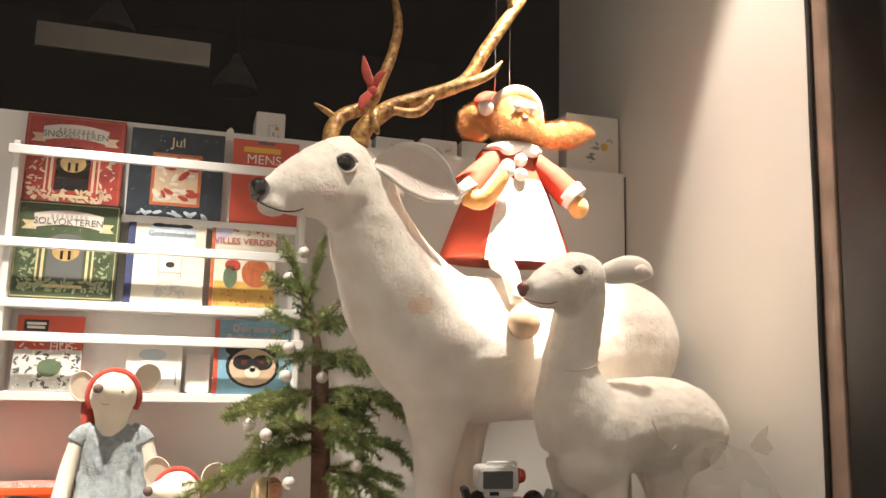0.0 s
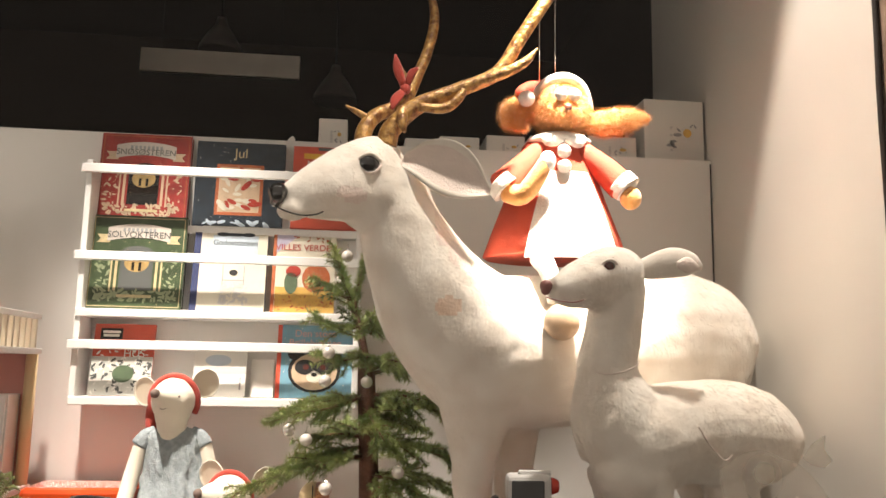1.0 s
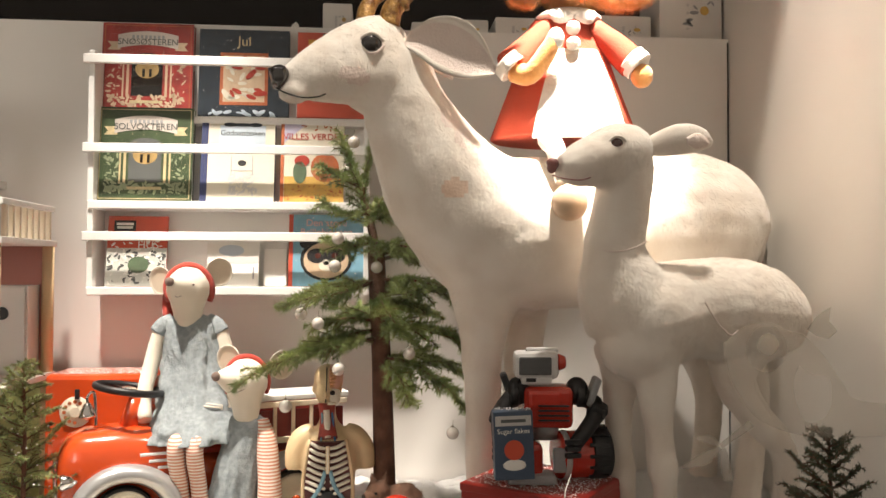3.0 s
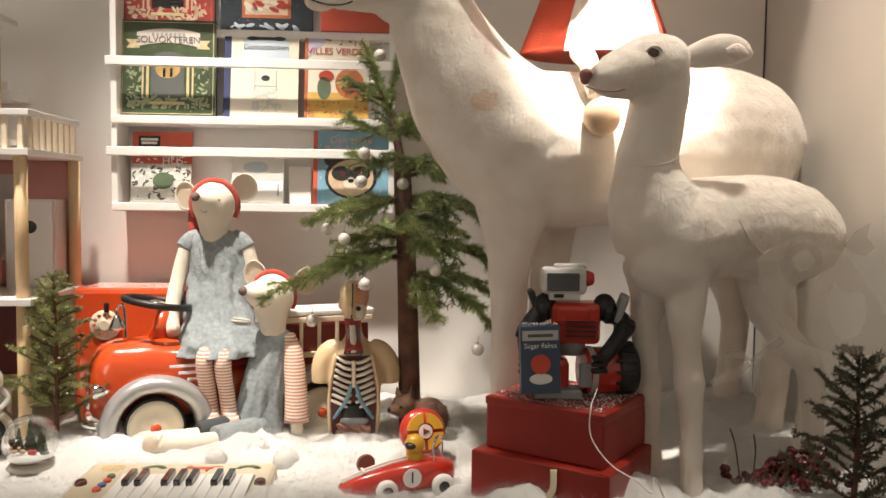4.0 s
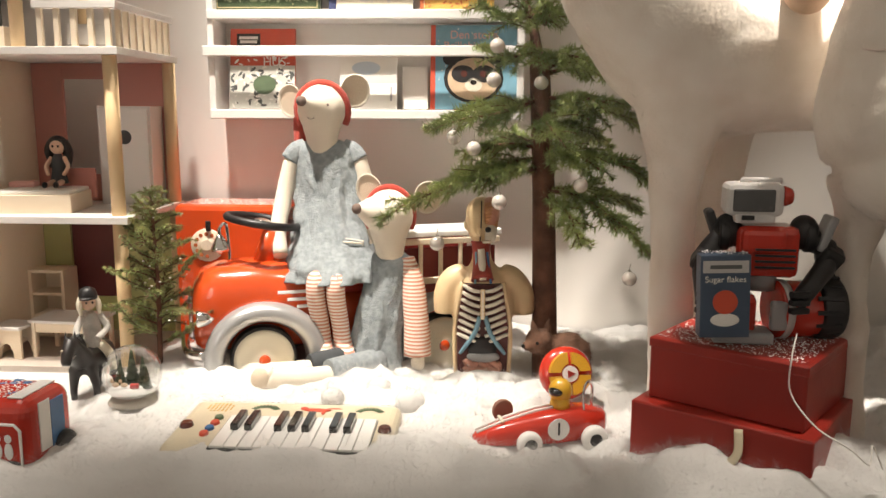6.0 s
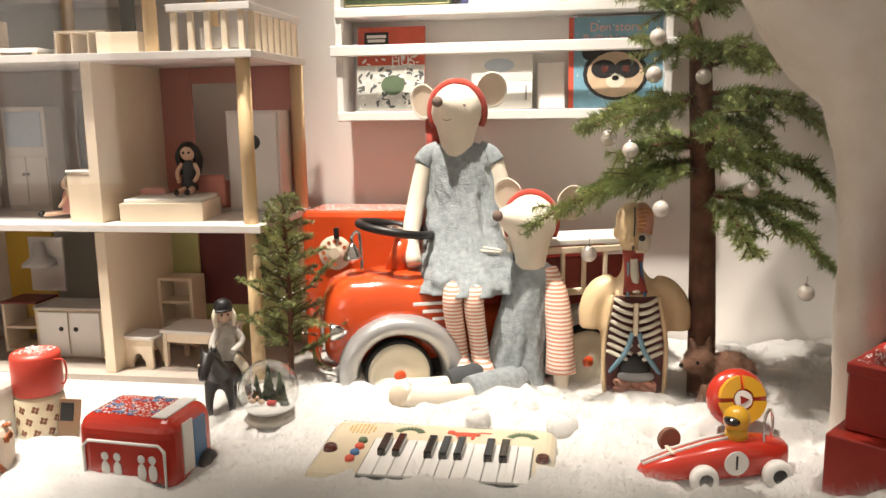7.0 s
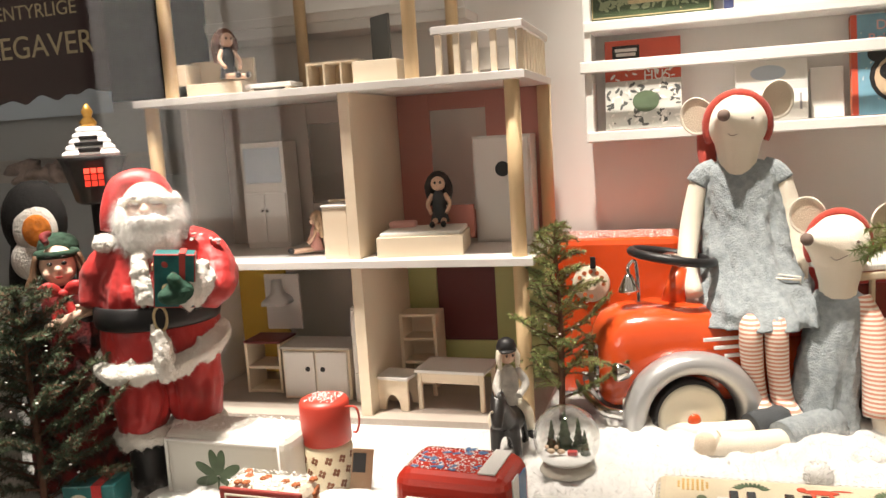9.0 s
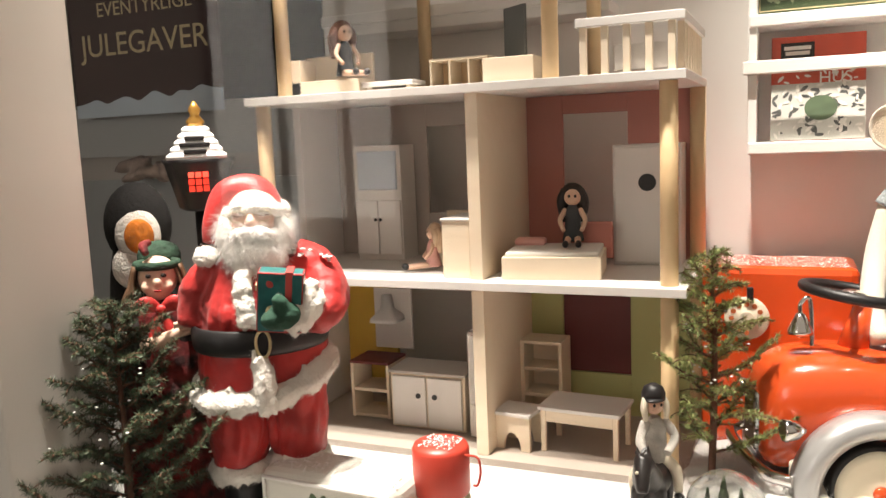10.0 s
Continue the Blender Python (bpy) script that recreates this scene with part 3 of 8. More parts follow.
b, w, h = book(-0.152, 0.022, 0.711, 0.921, "cream picture book with a navy cloth spine", CREAMB, 0.016, spine=mat("navy_cloth", (0.02, 0.03, 0.10), 0.7))
flat(b, "cloth_edge", [rect(-w / 2 + 0.008, h / 2, 0.016, h)], mat("navy_strip", (0.025, 0.035, 0.11), 0.7), 1)
flat(b, "title_block", [rect(0.01, h * 0.76, w * 0.62, h * 0.26)], PALEB, 1)
letters("Godnattboken", 0.018, Matrix.Translation((0.01, -0.0012, h * 0.80)), b, DKGREY, name="title")
flat(b, "bow", [disc_outline(-0.02, h * 0.90, 0.016, 0.005), disc_outline(0.04, h * 0.90, 0.016, 0.005), disc_outline(0.01, h * 0.90, 0.03, 0.004)], NAVYB, 2)
flat(b, "line_drawing", sprigs(60, -0.02, 0.045, h * 0.08, h * 0.32, 0.006, 31), LTGREY, 1)
flat(b, "chair_drawing", [rect(-0.015, h * 0.42, 0.002, 0.05), rect(0.035, h * 0.42, 0.002, 0.05), rect(0.01, h * 0.36, 0.05, 0.002)], GREY, 1)
flat(b, "dark_patch", [disc_outline(0.01, h * 0.45, 0.010, 0.007)], MATTBLACK, 2)

b, w, h = book(0.036, 0.188, 0.711, 0.915, "picture book with an orange autumn drawing", CREAMB, 0.012, spine=mat("orange_cloth", (0.55, 0.16, 0.05), 0.7))
flat(b, "cloth_edge", [rect(-w / 2 + 0.004, h / 2, 0.008, h)], RUST, 1)
flat(b, "sky_patch", [[(-w / 2 + 0.008, h * 0.99), (-w / 2 + 0.07, h * 0.99), (-w / 2 + 0.008, h * 0.72)]], LILAC, 1)
letters("VILLES VERDEN", 0.022, Matrix.Translation((0.004, -0.0014, h * 0.79)), b, mat("red_letter_print", (0.50, 0.06, 0.04), 0.5), name="title")
flat(b, "garland", sprigs(12, -0.03, 0.07, h * 0.86, h * 0.95, 0.004, 41), RUST, 1)
flat(b, "ground_patch", [rect(0.004, h * 0.16, w - 0.01, h * 0.30)], YELLB, 1)
flat(b, "orange_shape", [disc_outline(0.03, h * 0.42, 0.034, 0.036)], RUST, 2)
flat(b, "red_cap", [disc_outline(-0.025, h * 0.50, 0.018, 0.014)], CLOTHR, 3)
flat(b, "green_shape", [disc_outline(-0.03, h * 0.36, 0.016, 0.028)], LEAFB, 3)
flat(b, "leaves", sprigs(30, -w * 0.45, w * 0.45, h * 0.03, h * 0.2, 0.004, 42), RUST, 3)

b, w, h = book(-0.366, -0.228, 0.511, 0.677, "thin orange picture book with a crowded line drawing", ORANGEB, 0.006)
flat(b, "drawing", [rect(0, h * 0.27, w, h * 0.54)], mat("grey_white_print", (0.62, 0.62, 0.57), 0.5), 1)
flat(b, "drawing_marks", sprigs(70, -w * 0.47, w * 0.47, h * 0.04, h * 0.52, 0.006, 51), DKGREY, 2)
flat(b, "white_marks", sprigs(60, -w * 0.47, w * 0.47, h * 0.04, h * 0.75, 0.006, 52), PAPER, 3)
flat(b, "green_shape", [disc_outline(0.005, h * 0.30, 0.024, 0.020)], LEAFB, 4)
letters("HUS-", 0.026, Matrix.Translation((0.03, -0.002, h * 0.58)), b, PAPER, name="title")
letters("Sute", 0.026, Matrix.Translation((0.025, -0.002, h * 0.71)), b, PAPER, name="title")
flat(b, "dark_label", [rect(-0.03, h * 0.86, 0.05, 0.026)], MATTBLACK, 1)
flat(b, "label_bars", [rect(-0.03, h * 0.885, 0.04, 0.006), rect(-0.03, h * 0.835, 0.036, 0.006)], PAPER, 2)

b, w, h = book(-0.134, -0.013, 0.511, 0.617, "small white book with a grey band", PAPER, 0.012, lean=12)
flat(b, "grey_band", [rect(0, h * 0.58, w, h * 0.14)], LTGREY, 1)
flat(b, "round_drawing", [disc_outline(-0.005, h * 0.80, 0.030, 0.014)], PALEB, 1)
flat(b, "small_mark", [rect(w * 0.40, h * 0.30, 0.004, 0.03)], GREY, 1)
b, w, h = book(-0.005, 0.05, 0.511, 0.60, "plain white card standing on the ledge", PAPER, 0.004, y=2.005)

b, w, h = book(0.057, 0.236, 0.511, 0.684, "blue picture book with a raccoon-masked bear drawing", SKYB, 0.014, spine=mat("orange_spine", (0.62, 0.14, 0.04), 0.6))
flat(b, "cloth_edge", [rect(-w / 2 + 0.005, h / 2, 0.010, h)], ORANGEB, 1)
letters("Den store", 0.024, Matrix.Translation((0, -0.0012, h * 0.88)), b, PINKT, name="title")
letters("Brillebjørnen", 0.024, Matrix.Translation((0, -0.0012, h * 0.75)), b, PINKT, name="title")
flat(b, "ears", [disc_outline(-0.048, h * 0.60, 0.016, 0.014), disc_outline(0.048, h * 0.60, 0.016, 0.014)], MATTBLACK, 1)
flat(b, "head_outline", [disc_outline(0, h * 0.37, 0.062, 0.052)], MATTBLACK, 2)
flat(b, "face", [disc_outline(0, h * 0.36, 0.054, 0.044)], TAN, 3)
flat(b, "mask", [disc_outline(-0.022, h * 0.42, 0.024, 0.018), disc_outline(0.022, h * 0.42, 0.024, 0.018)], MATTBLACK, 4)
flat(b, "eyes", [disc_outline(-0.020, h * 0.42, 0.007, 0.007), disc_outline(0.020, h * 0.42, 0.007, 0.007)], BROWN, 5)
flat(b, "snout", [disc_outline(0, h * 0.29, 0.018, 0.014)], CREAMB, 4)
flat(b, "nose", [disc_outline(0, h * 0.32, 0.007, 0.005)], BLACK, 5)
flat(b, "snow_dots", sprigs(40, -w * 0.45, w * 0.47, h * 0.03, h * 0.97, 0.0018, 61), PAPER, 1)


def carton(x0, x1, y, d, h, label, seed, z=1.155, turn=0):
    w = x1 - x0
    c = thing("carton", pose((x0 + x1) / 2, y + d / 2, z, 0, 0, turn), label, "box", "white cartons on the panel wall")
    part("carton_body", box(B(), (0, 0, h / 2), (w, d, h), bevel=0.0015), mat("white_card", (0.72, 0.69, 0.64), 0.5, var=0.06), c)
    part("lid_flap", box(B(), (0, 0, h + 0.0008), (w - 0.004, d - 0.004, 0.0012)), PAPER, c)
    for o in sprigs(8, -w * 0.1, w * 0.38, h * 0.2, h * 0.6, min(w, h) * 0.06, seed):
        part("printed_mark", prism(B(), o, 0.0006, Matrix.Translation((0, -d / 2 - 0.0007, 0))), GREY, c)
    for i in range(4):
        part("printed_dot", prism(B(), disc_outline(-w * 0.05, h * (0.2 + 0.12 * i), 0.004, 0.004, 10), 0.0006, Matrix.Translation((0, -d / 2 - 0.0007, 0))), LTGREY, c)
    part("printed_picture", prism(B(), disc_outline(w * 0.22, h * 0.48, w * 0.07, h * 0.07), 0.0006, Matrix.Translation((0, -d / 2 - 0.0007, 0))), YELLB, c)
    return c


c = carton(1.010, 1.180, 2.085, 0.16, 0.176, "large white cardboard carton with small printed animals", 71)
carton(0.856, 0.992, 2.10, 0.14, 0.068, "low white printed cardboard carton", 72)
carton(0.575, 0.680, 2.10, 0.14, 0.055, "low white carton with thin printed lettering", 73)
carton(0.448, 0.556, 2.10, 0.14, 0.046, "low silver-grey printed carton", 74)
carton(0.356, 0.436, 2.10, 0.14, 0.036, "flat pale printed carton", 75)
carton(0.128, 0.203, 2.10, 0.12, 0.078, "small white carton with a red printed picture", 76)
carton(0.695, 0.845, 2.10, 0.14, 0.060, "white printed carton behind the plush rabbit", 77)

# second ledge, behind the doll house
led = thing("wall_ledge", pose(-0.90, 2.05, 0.74), "white narrow wall ledge with a front rail", "shelf")
part("ledge", box(B(), (0, -0.05, 0.01), (0.56, 0.10, 0.02), bevel=0.002), SHELFW, led)
part("rail", box(B(), (0, -0.105, 0.03), (0.56, 0.01, 0.02), bevel=0.002), SHELFW, led)
# ---- plush deer ----
bm = B()
stube(bm, [(0.108, 1.415, 0.874, 0.025), (0.138, 1.426, 0.883, 0.042), (0.173, 1.447, 0.898, 0.057), (0.212, 1.472, 0.915, 0.070), (0.256, 1.500, 0.940, 0.075), (0.294, 1.520, 0.956, 0.069), (0.32, 1.53, 0.965, 0.04)], n=18, flat=0.68)
ball(bm, (0.248, 1.492, 0.885), (0.052, 0.040, 0.050))
ball(bm, (0.120, 1.412, 0.852), (0.026, 0.022, 0.018))
for y in (1.464, 1.540):
    ball(bm, (0.248, y, 0.970), (0.030, 0.020, 0.014), 0, rot(0, 24, 0))
    ball(bm, (0.285, y + 0.008, 0.905), (0.034, 0.022, 0.040))
stube(bm, [(0.300, 1.525, 0.955, 0.060), (0.313, 1.530, 0.870, 0.078), (0.354, 1.540, 0.775, 0.100), (0.411, 1.550, 0.691, 0.126), (0.491, 1.565, 0.628, 0.146), (0.56, 1.58, 0.62, 0.140)], n=20)
stube(bm, [(0.44, 1.56, 0.62, 0.10), (0.52, 1.575, 0.622, 0.148), (0.656, 1.605, 0.625, 0.148), (0.829, 1.660, 0.637, 0.160), (0.955, 1.705, 0.640, 0.158), (1.035, 1.735, 0.632, 0.112), (1.085, 1.755, 0.602, 0.045)], n=22)
stube(bm, [(0.470, 1.535, 0.55, 0.085), (0.467, 1.530, 0.466, 0.058), (0.463, 1.530, 0.401, 0.040), (0.464, 1.530, 0.309, 0.034), (0.465, 1.530, 0.20, 0.036), (0.466, 1.530, 0.12, 0.031), (0.468, 1.530, 0.02, 0.036)], n=14)
stube(bm, [(0.565, 1.65, 0.54, 0.075), (0.562, 1.65, 0.45, 0.050), (0.560, 1.65, 0.34, 0.036), (0.560, 1.65, 0.22, 0.037), (0.560, 1.65, 0.12, 0.031), (0.562, 1.65, 0.02, 0.036)], n=14)
for dx, dy in ((0.0, 0.0), (-0.05, 0.12)):
    stube(bm, [(0.975 + dx, 1.70 + dy, 0.58, 0.10), (1.02 + dx, 1.71 + dy, 0.45, 0.068), (1.075 + dx, 1.72 + dy, 0.32, 0.040), (1.085 + dx, 1.725 + dy, 0.22, 0.031), (1.075 + dx, 1.725 + dy, 0.12, 0.029), (1.060 + dx, 1.72 + dy, 0.02, 0.034)], n=14)
stube(bm, [(1.075, 1.76, 0.70, 0.02), (1.115, 1.775, 0.64, 0.026), (1.115, 1.775, 0.55, 0.012)])
deer = fused(bm, 0.0075, 0, 0.0030, 14, 4)
# ears, with a hollow turned to the window
ear = []
for k, (x, y, z, r) in enumerate(curve([(0.316, 1.484, 0.970, 0.014), (0.350, 1.472, 0.972, 0.034), (0.392, 1.462, 0.956, 0.047), (0.434, 1.456, 0.932, 0.038), (0.474, 1.450, 0.906, 0.006)], 5)):
    row = []
    for a in np.linspace(-1.0, 1.0, 9).tolist():
        row.append(Vector((x + 0.42 * a * r, y + 0.45 * r * (1 - a * a) - 0.010, z + a * r)))
    ear.append([deer.verts.new(p) for p in row] + [deer.verts.new(p + Vector((0, 0.006, 0.0))) for p in row[::-1]])
for q, w in zip(ear, ear[1:]):
    for a in range(18):
        f = deer.faces.new((q[a], q[(a + 1) % 18], w[(a + 1) % 18], w[a]))
        f.material_index, f.smooth = 1 if 1 <= a <= 6 else 0, True
deer.faces.new(ear[0])
deer.faces.new(ear[-1])
stube(deer, [(0.32, 1.57, 0.97, 0.015), (0.36, 1.62, 0.98, 0.034), (0.42, 1.67, 0.95, 0.010)], 0, 12, 5, 0.35)
# eyes with lids, nose with nostrils, mouth
for y in (1.447, 1.556):
    ball(deer, (0.254, y, 0.950), (0.0205, 0.0115, 0.0170), 2, rot(0, 8, 22 if y < 1.5 else -22))
    tube(deer, curve([(0.230, y + 0.003, 0.946), (0.240, y - 0.007, 0.962), (0.257, y - 0.007, 0.968), (0.276, y + 0.003, 0.957)]), 0.0034, 0, 8)
    tube(deer, curve([(0.231, y + 0.003, 0.945), (0.243, y - 0.007, 0.934), (0.262, y - 0.006, 0.934), (0.276, y + 0.003, 0.950)]), 0.0024, 1, 8)
t = B()
ball(t, (0.098, 1.408, 0.884), (0.018, 0.022, 0.016))
ball(t, (0.098, 1.394, 0.876), (0.013, 0.010, 0.013))
ball(t, (0.093, 1.408, 0.868), (0.010, 0.012, 0.012))
fused(t, 0.004, 2, 0.0, 20, 2, deer)
tube(deer, curve([(0.094, 1.396, 0.857), (0.112, 1.391, 0.848), (0.138, 1.394, 0.842), (0.162, 1.405, 0.846), (0.176, 1.412, 0.853)]), 0.0014, 2, 6)
# apricot patch on the breast, pinkish patches at nape and jaw, seams
def tint(bm, c, r, mi):
    """Gives the skin inside an oval another colour."""
    for f in bm.faces:
        p = f.calc_center_median()
        if f.material_index == 0 and sum(((p[k] - c[k]) / r[k]) ** 2 for k in range(3)) + 0.3 * noise.noise(p * 25) < 1:
            f.material_index = mi


tint(deer, (0.398, 1.44, 0.696), (0.024, 0.06, 0.018), 5)
tint(deer, (0.392, 1.50, 0.835), (0.022, 0.06, 0.055), 1)
tint(deer, (0.415, 1.50, 0.790), (0.022, 0.06, 0.045), 1)
tint(deer, (0.222, 1.44, 0.890), (0.030, 0.05, 0.016), 1)
# antlers
def antler(pts, n=10):
    stube(deer, pts, 3, n, 6)
antler([(0.285, 1.50, 1.00, 0.020), (0.295, 1.50, 1.035, 0.019), (0.344, 1.50, 1.083, 0.017), (0.42, 1.50, 1.118, 0.015), (0.497, 1.50, 1.158, 0.014), (0.541, 1.50, 1.229, 0.0135), (0.587, 1.50, 1.303, 0.013), (0.63, 1.51, 1.37, 0.011), (0.65, 1.51, 1.44, 0.007), (0.645, 1.51, 1.50, 0.002)])
antler([(0.46, 1.50, 1.135, 0.011), (0.51, 1.49, 1.155, 0.011), (0.55, 1.485, 1.178, 0.009), (0.572, 1.48, 1.205, 0.002)])
antler([(0.43, 1.50, 1.135, 0.006), (0.425, 1.49, 1.105, 0.009), (0.395, 1.485, 1.076, 0.010), (0.345, 1.485, 1.075, 0.008)])
antler([(0.315, 1.495, 1.072, 0.012), (0.312, 1.48, 1.045, 0.010), (0.318, 1.475, 1.022, 0.004)])
antler([(0.600, 1.50, 1.33, 0.008), (0.575, 1.48, 1.39, 0.006), (0.58, 1.47, 1.43, 0.002)])
antler([(0.245, 1.555, 0.99, 0.018), (0.242, 1.56, 1.040, 0.017), (0.265, 1.57, 1.080, 0.015), (0.318, 1.58, 1.112, 0.014), (0.345, 1.59, 1.170, 0.012), (0.37, 1.60, 1.24, 0.011), (0.382, 1.61, 1.32, 0.010), (0.36, 1.62, 1.42, 0.004)])
antler([(0.255, 1.565, 1.07, 0.008), (0.225, 1.56, 1.085, 0.006), (0.205, 1.555, 1.094, 0.002)])
antler([(0.335, 1.585, 1.15, 0.008), (0.312, 1.58, 1.185, 0.006), (0.305, 1.58, 1.205, 0.002)])
# red ribbon on the antler
ball(deer, (0.322, 1.566, 1.138), (0.011, 0.008, 0.013), 4, rot(0, 20, 0))
stube(deer, [(0.318, 1.562, 1.145, 0.007), (0.306, 1.556, 1.175, 0.010), (0.300, 1.555, 1.205, 0.002)], 4, 8, 4, 0.25)
stube(deer, [(0.326, 1.562, 1.146, 0.006), (0.334, 1.556, 1.168, 0.008), (0.346, 1.555, 1.180, 0.002)], 4, 8, 4, 0.25)
stube(deer, [(0.318, 1.562, 1.132, 0.007), (0.303, 1.556, 1.112, 0.010), (0.296, 1.552, 1.090, 0.003)], 4, 8, 4, 0.25)
fuzz(deer, 110000, 0.0065, 0.00045, 0, 0, (0.5, 0, -0.9), 11, 0.16)
obj("plush_deer", deer, [FUR, FURP, BLACK, ANTLER, CLOTHR, APRICOT], label="tall white plush deer with gilded antlers, standing in the snow", category="plush deer")

# ---- plush fawn ----
bm = B()
stube(bm, [(0.553, 1.297, 0.718, 0.018), (0.578, 1.305, 0.720, 0.031), (0.616, 1.320, 0.731, 0.043), (0.661, 1.340, 0.745, 0.053), (0.694, 1.350, 0.745, 0.049), (0.715, 1.355, 0.74, 0.03)], n=16)
ball(bm, (0.640, 1.320, 0.712), (0.034, 0.030, 0.026))
ball(bm, (0.645, 1.304, 0.770), (0.022, 0.014, 0.010), 0, rot(0, -12, 0))
stube(bm, [(0.684, 1.350, 0.735, 0.046), (0.677, 1.350, 0.679, 0.047), (0.672, 1.352, 0.641, 0.048), (0.664, 1.357, 0.584, 0.054), (0.677, 1.362, 0.525, 0.076), (0.70, 1.37, 0.47, 0.086)], n=18)
stube(bm, [(0.650, 1.36, 0.47, 0.05), (0.698, 1.367, 0.465, 0.090), (0.804, 1.400, 0.483, 0.088), (0.925, 1.440, 0.478, 0.094), (1.000, 1.465, 0.455, 0.076), (1.050, 1.485, 0.425, 0.025)], n=20)
ball(bm, (0.700, 1.335, 0.425), (0.068, 0.050, 0.060))
stube(bm, [(0.722, 1.345, 0.42, 0.050), (0.725, 1.330, 0.366, 0.036), (0.725, 1.323, 0.325, 0.027), (0.728, 1.320, 0.270, 0.023), (0.732, 1.318, 0.229, 0.026), (0.738, 1.320, 0.179, 0.019), (0.741, 1.320, 0.10, 0.0185), (0.742, 1.320, 0.025, 0.023)])
stube(bm, [(0.690, 1.40, 0.42, 0.050), (0.690, 1.402, 0.367, 0.036), (0.686, 1.408, 0.318, 0.027), (0.688, 1.410, 0.252, 0.022), (0.691, 1.408, 0.212, 0.025), (0.698, 1.410, 0.160, 0.018), (0.704, 1.410, 0.08, 0.018), (0.706, 1.410, 0.025, 0.022)])
stube(bm, [(0.925, 1.43, 0.45, 0.075), (0.905, 1.43, 0.375, 0.044), (0.918, 1.43, 0.322, 0.030), (0.962, 1.43, 0.268, 0.026), (0.996, 1.43, 0.229, 0.024), (1.006, 1.43, 0.165, 0.0205), (1.002, 1.43, 0.06, 0.020), (1.000, 1.43, 0.02, 0.023)])
stube(bm, [(0.955, 1.51, 0.45, 0.07), (0.950, 1.515, 0.375, 0.042), (0.965, 1.52, 0.322, 0.029), (1.005, 1.522, 0.268, 0.025), (1.035, 1.522, 0.229, 0.023), (1.045, 1.522, 0.165, 0.020), (1.040, 1.522, 0.06, 0.020), (1.038, 1.522, 0.02, 0.023)])
fawn = fused(bm, 0.006, 0, 0.0024, 22, 3)
stube(fawn, [(0.708, 1.335, 0.756, 0.012), (0.735, 1.332, 0.763, 0.021), (0.772, 1.330, 0.772, 0.026), (0.805, 1.332, 0.772, 0.021), (0.826, 1.336, 0.766, 0.006)], 0, 14, 5, 0.5)
stube(fawn, [(0.775, 1.317, 0.766, 0.006), (0.795, 1.318, 0.767, 0.014), (0.816, 1.323, 0.764, 0.004)], 1, 10, 5, 0.4)
ball(fawn, (0.649, 1.2905, 0.755), (0.0125, 0.006, 0.0105), 2, rot(0, 0, 16))
tube(fawn, curve([(0.632, 1.292, 0.754), (0.643, 1.286, 0.766), (0.656, 1.287, 0.766), (0.666, 1.295, 0.756)]), 0.0024, 0, 8)
tube(fawn, curve([(0.633, 1.292, 0.753), (0.644, 1.287, 0.744), (0.656, 1.289, 0.744), (0.666, 1.296, 0.752)]), 0.0018, 1, 8)
t = B()
ball(t, (0.543, 1.291, 0.722), (0.011, 0.013, 0.010))
ball(t, (0.541, 1.287, 0.714), (0.008, 0.008, 0.009))
fused(t, 0.003, 3, 0.0, 20, 2, fawn)
tube(fawn, curve([(0.541, 1.283, 0.703), (0.558, 1.276, 0.697), (0.585, 1.276, 0.695), (0.603, 1.281, 0.700)]), 0.0011, 3, 6)
tube(fawn, curve([(0.625, 1.325, 0.588), (0.648, 1.304, 0.582), (0.680, 1.303, 0.588), (0.708, 1.322, 0.600)]), 0.0012, 1, 6)
tube(fawn, curve([(0.800, 1.304, 0.50), (0.822, 1.312, 0.47), (0.850, 1.322, 0.445), (0.868, 1.330, 0.452)]), 0.0012, 1, 6)
ball(fawn, (0.716, 1.372, 0.620), (0.006, 0.004, 0.012), 4)
fuzz(fawn, 80000, 0.0055, 0.0004, 0, 0, (0.5, 0, -0.9), 12, 0.16)
obj("plush_fawn", fawn, [FUR, FURP, BROWN, NOSEP, GOLD], label="small white plush fawn standing beside the large deer", category="plush deer")

# ---- plush rabbit on the deer's back ----
rb = B()
tmp = B()
ball(tmp, (0.647, 1.60, 1.122), (0.062, 0.055, 0.058))
ball(tmp, (0.647, 1.565, 1.100), (0.040, 0.034, 0.032))
stube(tmp, [(0.69, 1.60, 1.10, 0.020), (0.74, 1.595, 1.098, 0.028), (0.79, 1.59, 1.107, 0.027), (0.835, 1.585, 1.112, 0.008)], flat=0.6)
stube(tmp, [(0.60, 1.60, 1.13, 0.022), (0.555, 1.595, 1.115, 0.030), (0.545, 1.59, 1.09, 0.026), (0.575, 1.58, 1.075, 0.010)], flat=0.6)
fused(tmp, 0.006, 0, 0.004, 60, 2, rb)
fuzz(rb, 22000, 0.010, 0.0006, 0, 0, (0, 0, -0.4), 13)
for x in (0.634, 0.661):
    ball(rb, (x, 1.537, 1.135), (0.0135, 0.009, 0.0135), 1)
ball(rb, (0.647, 1.533, 1.108), (0.008, 0.006, 0.006), 2)
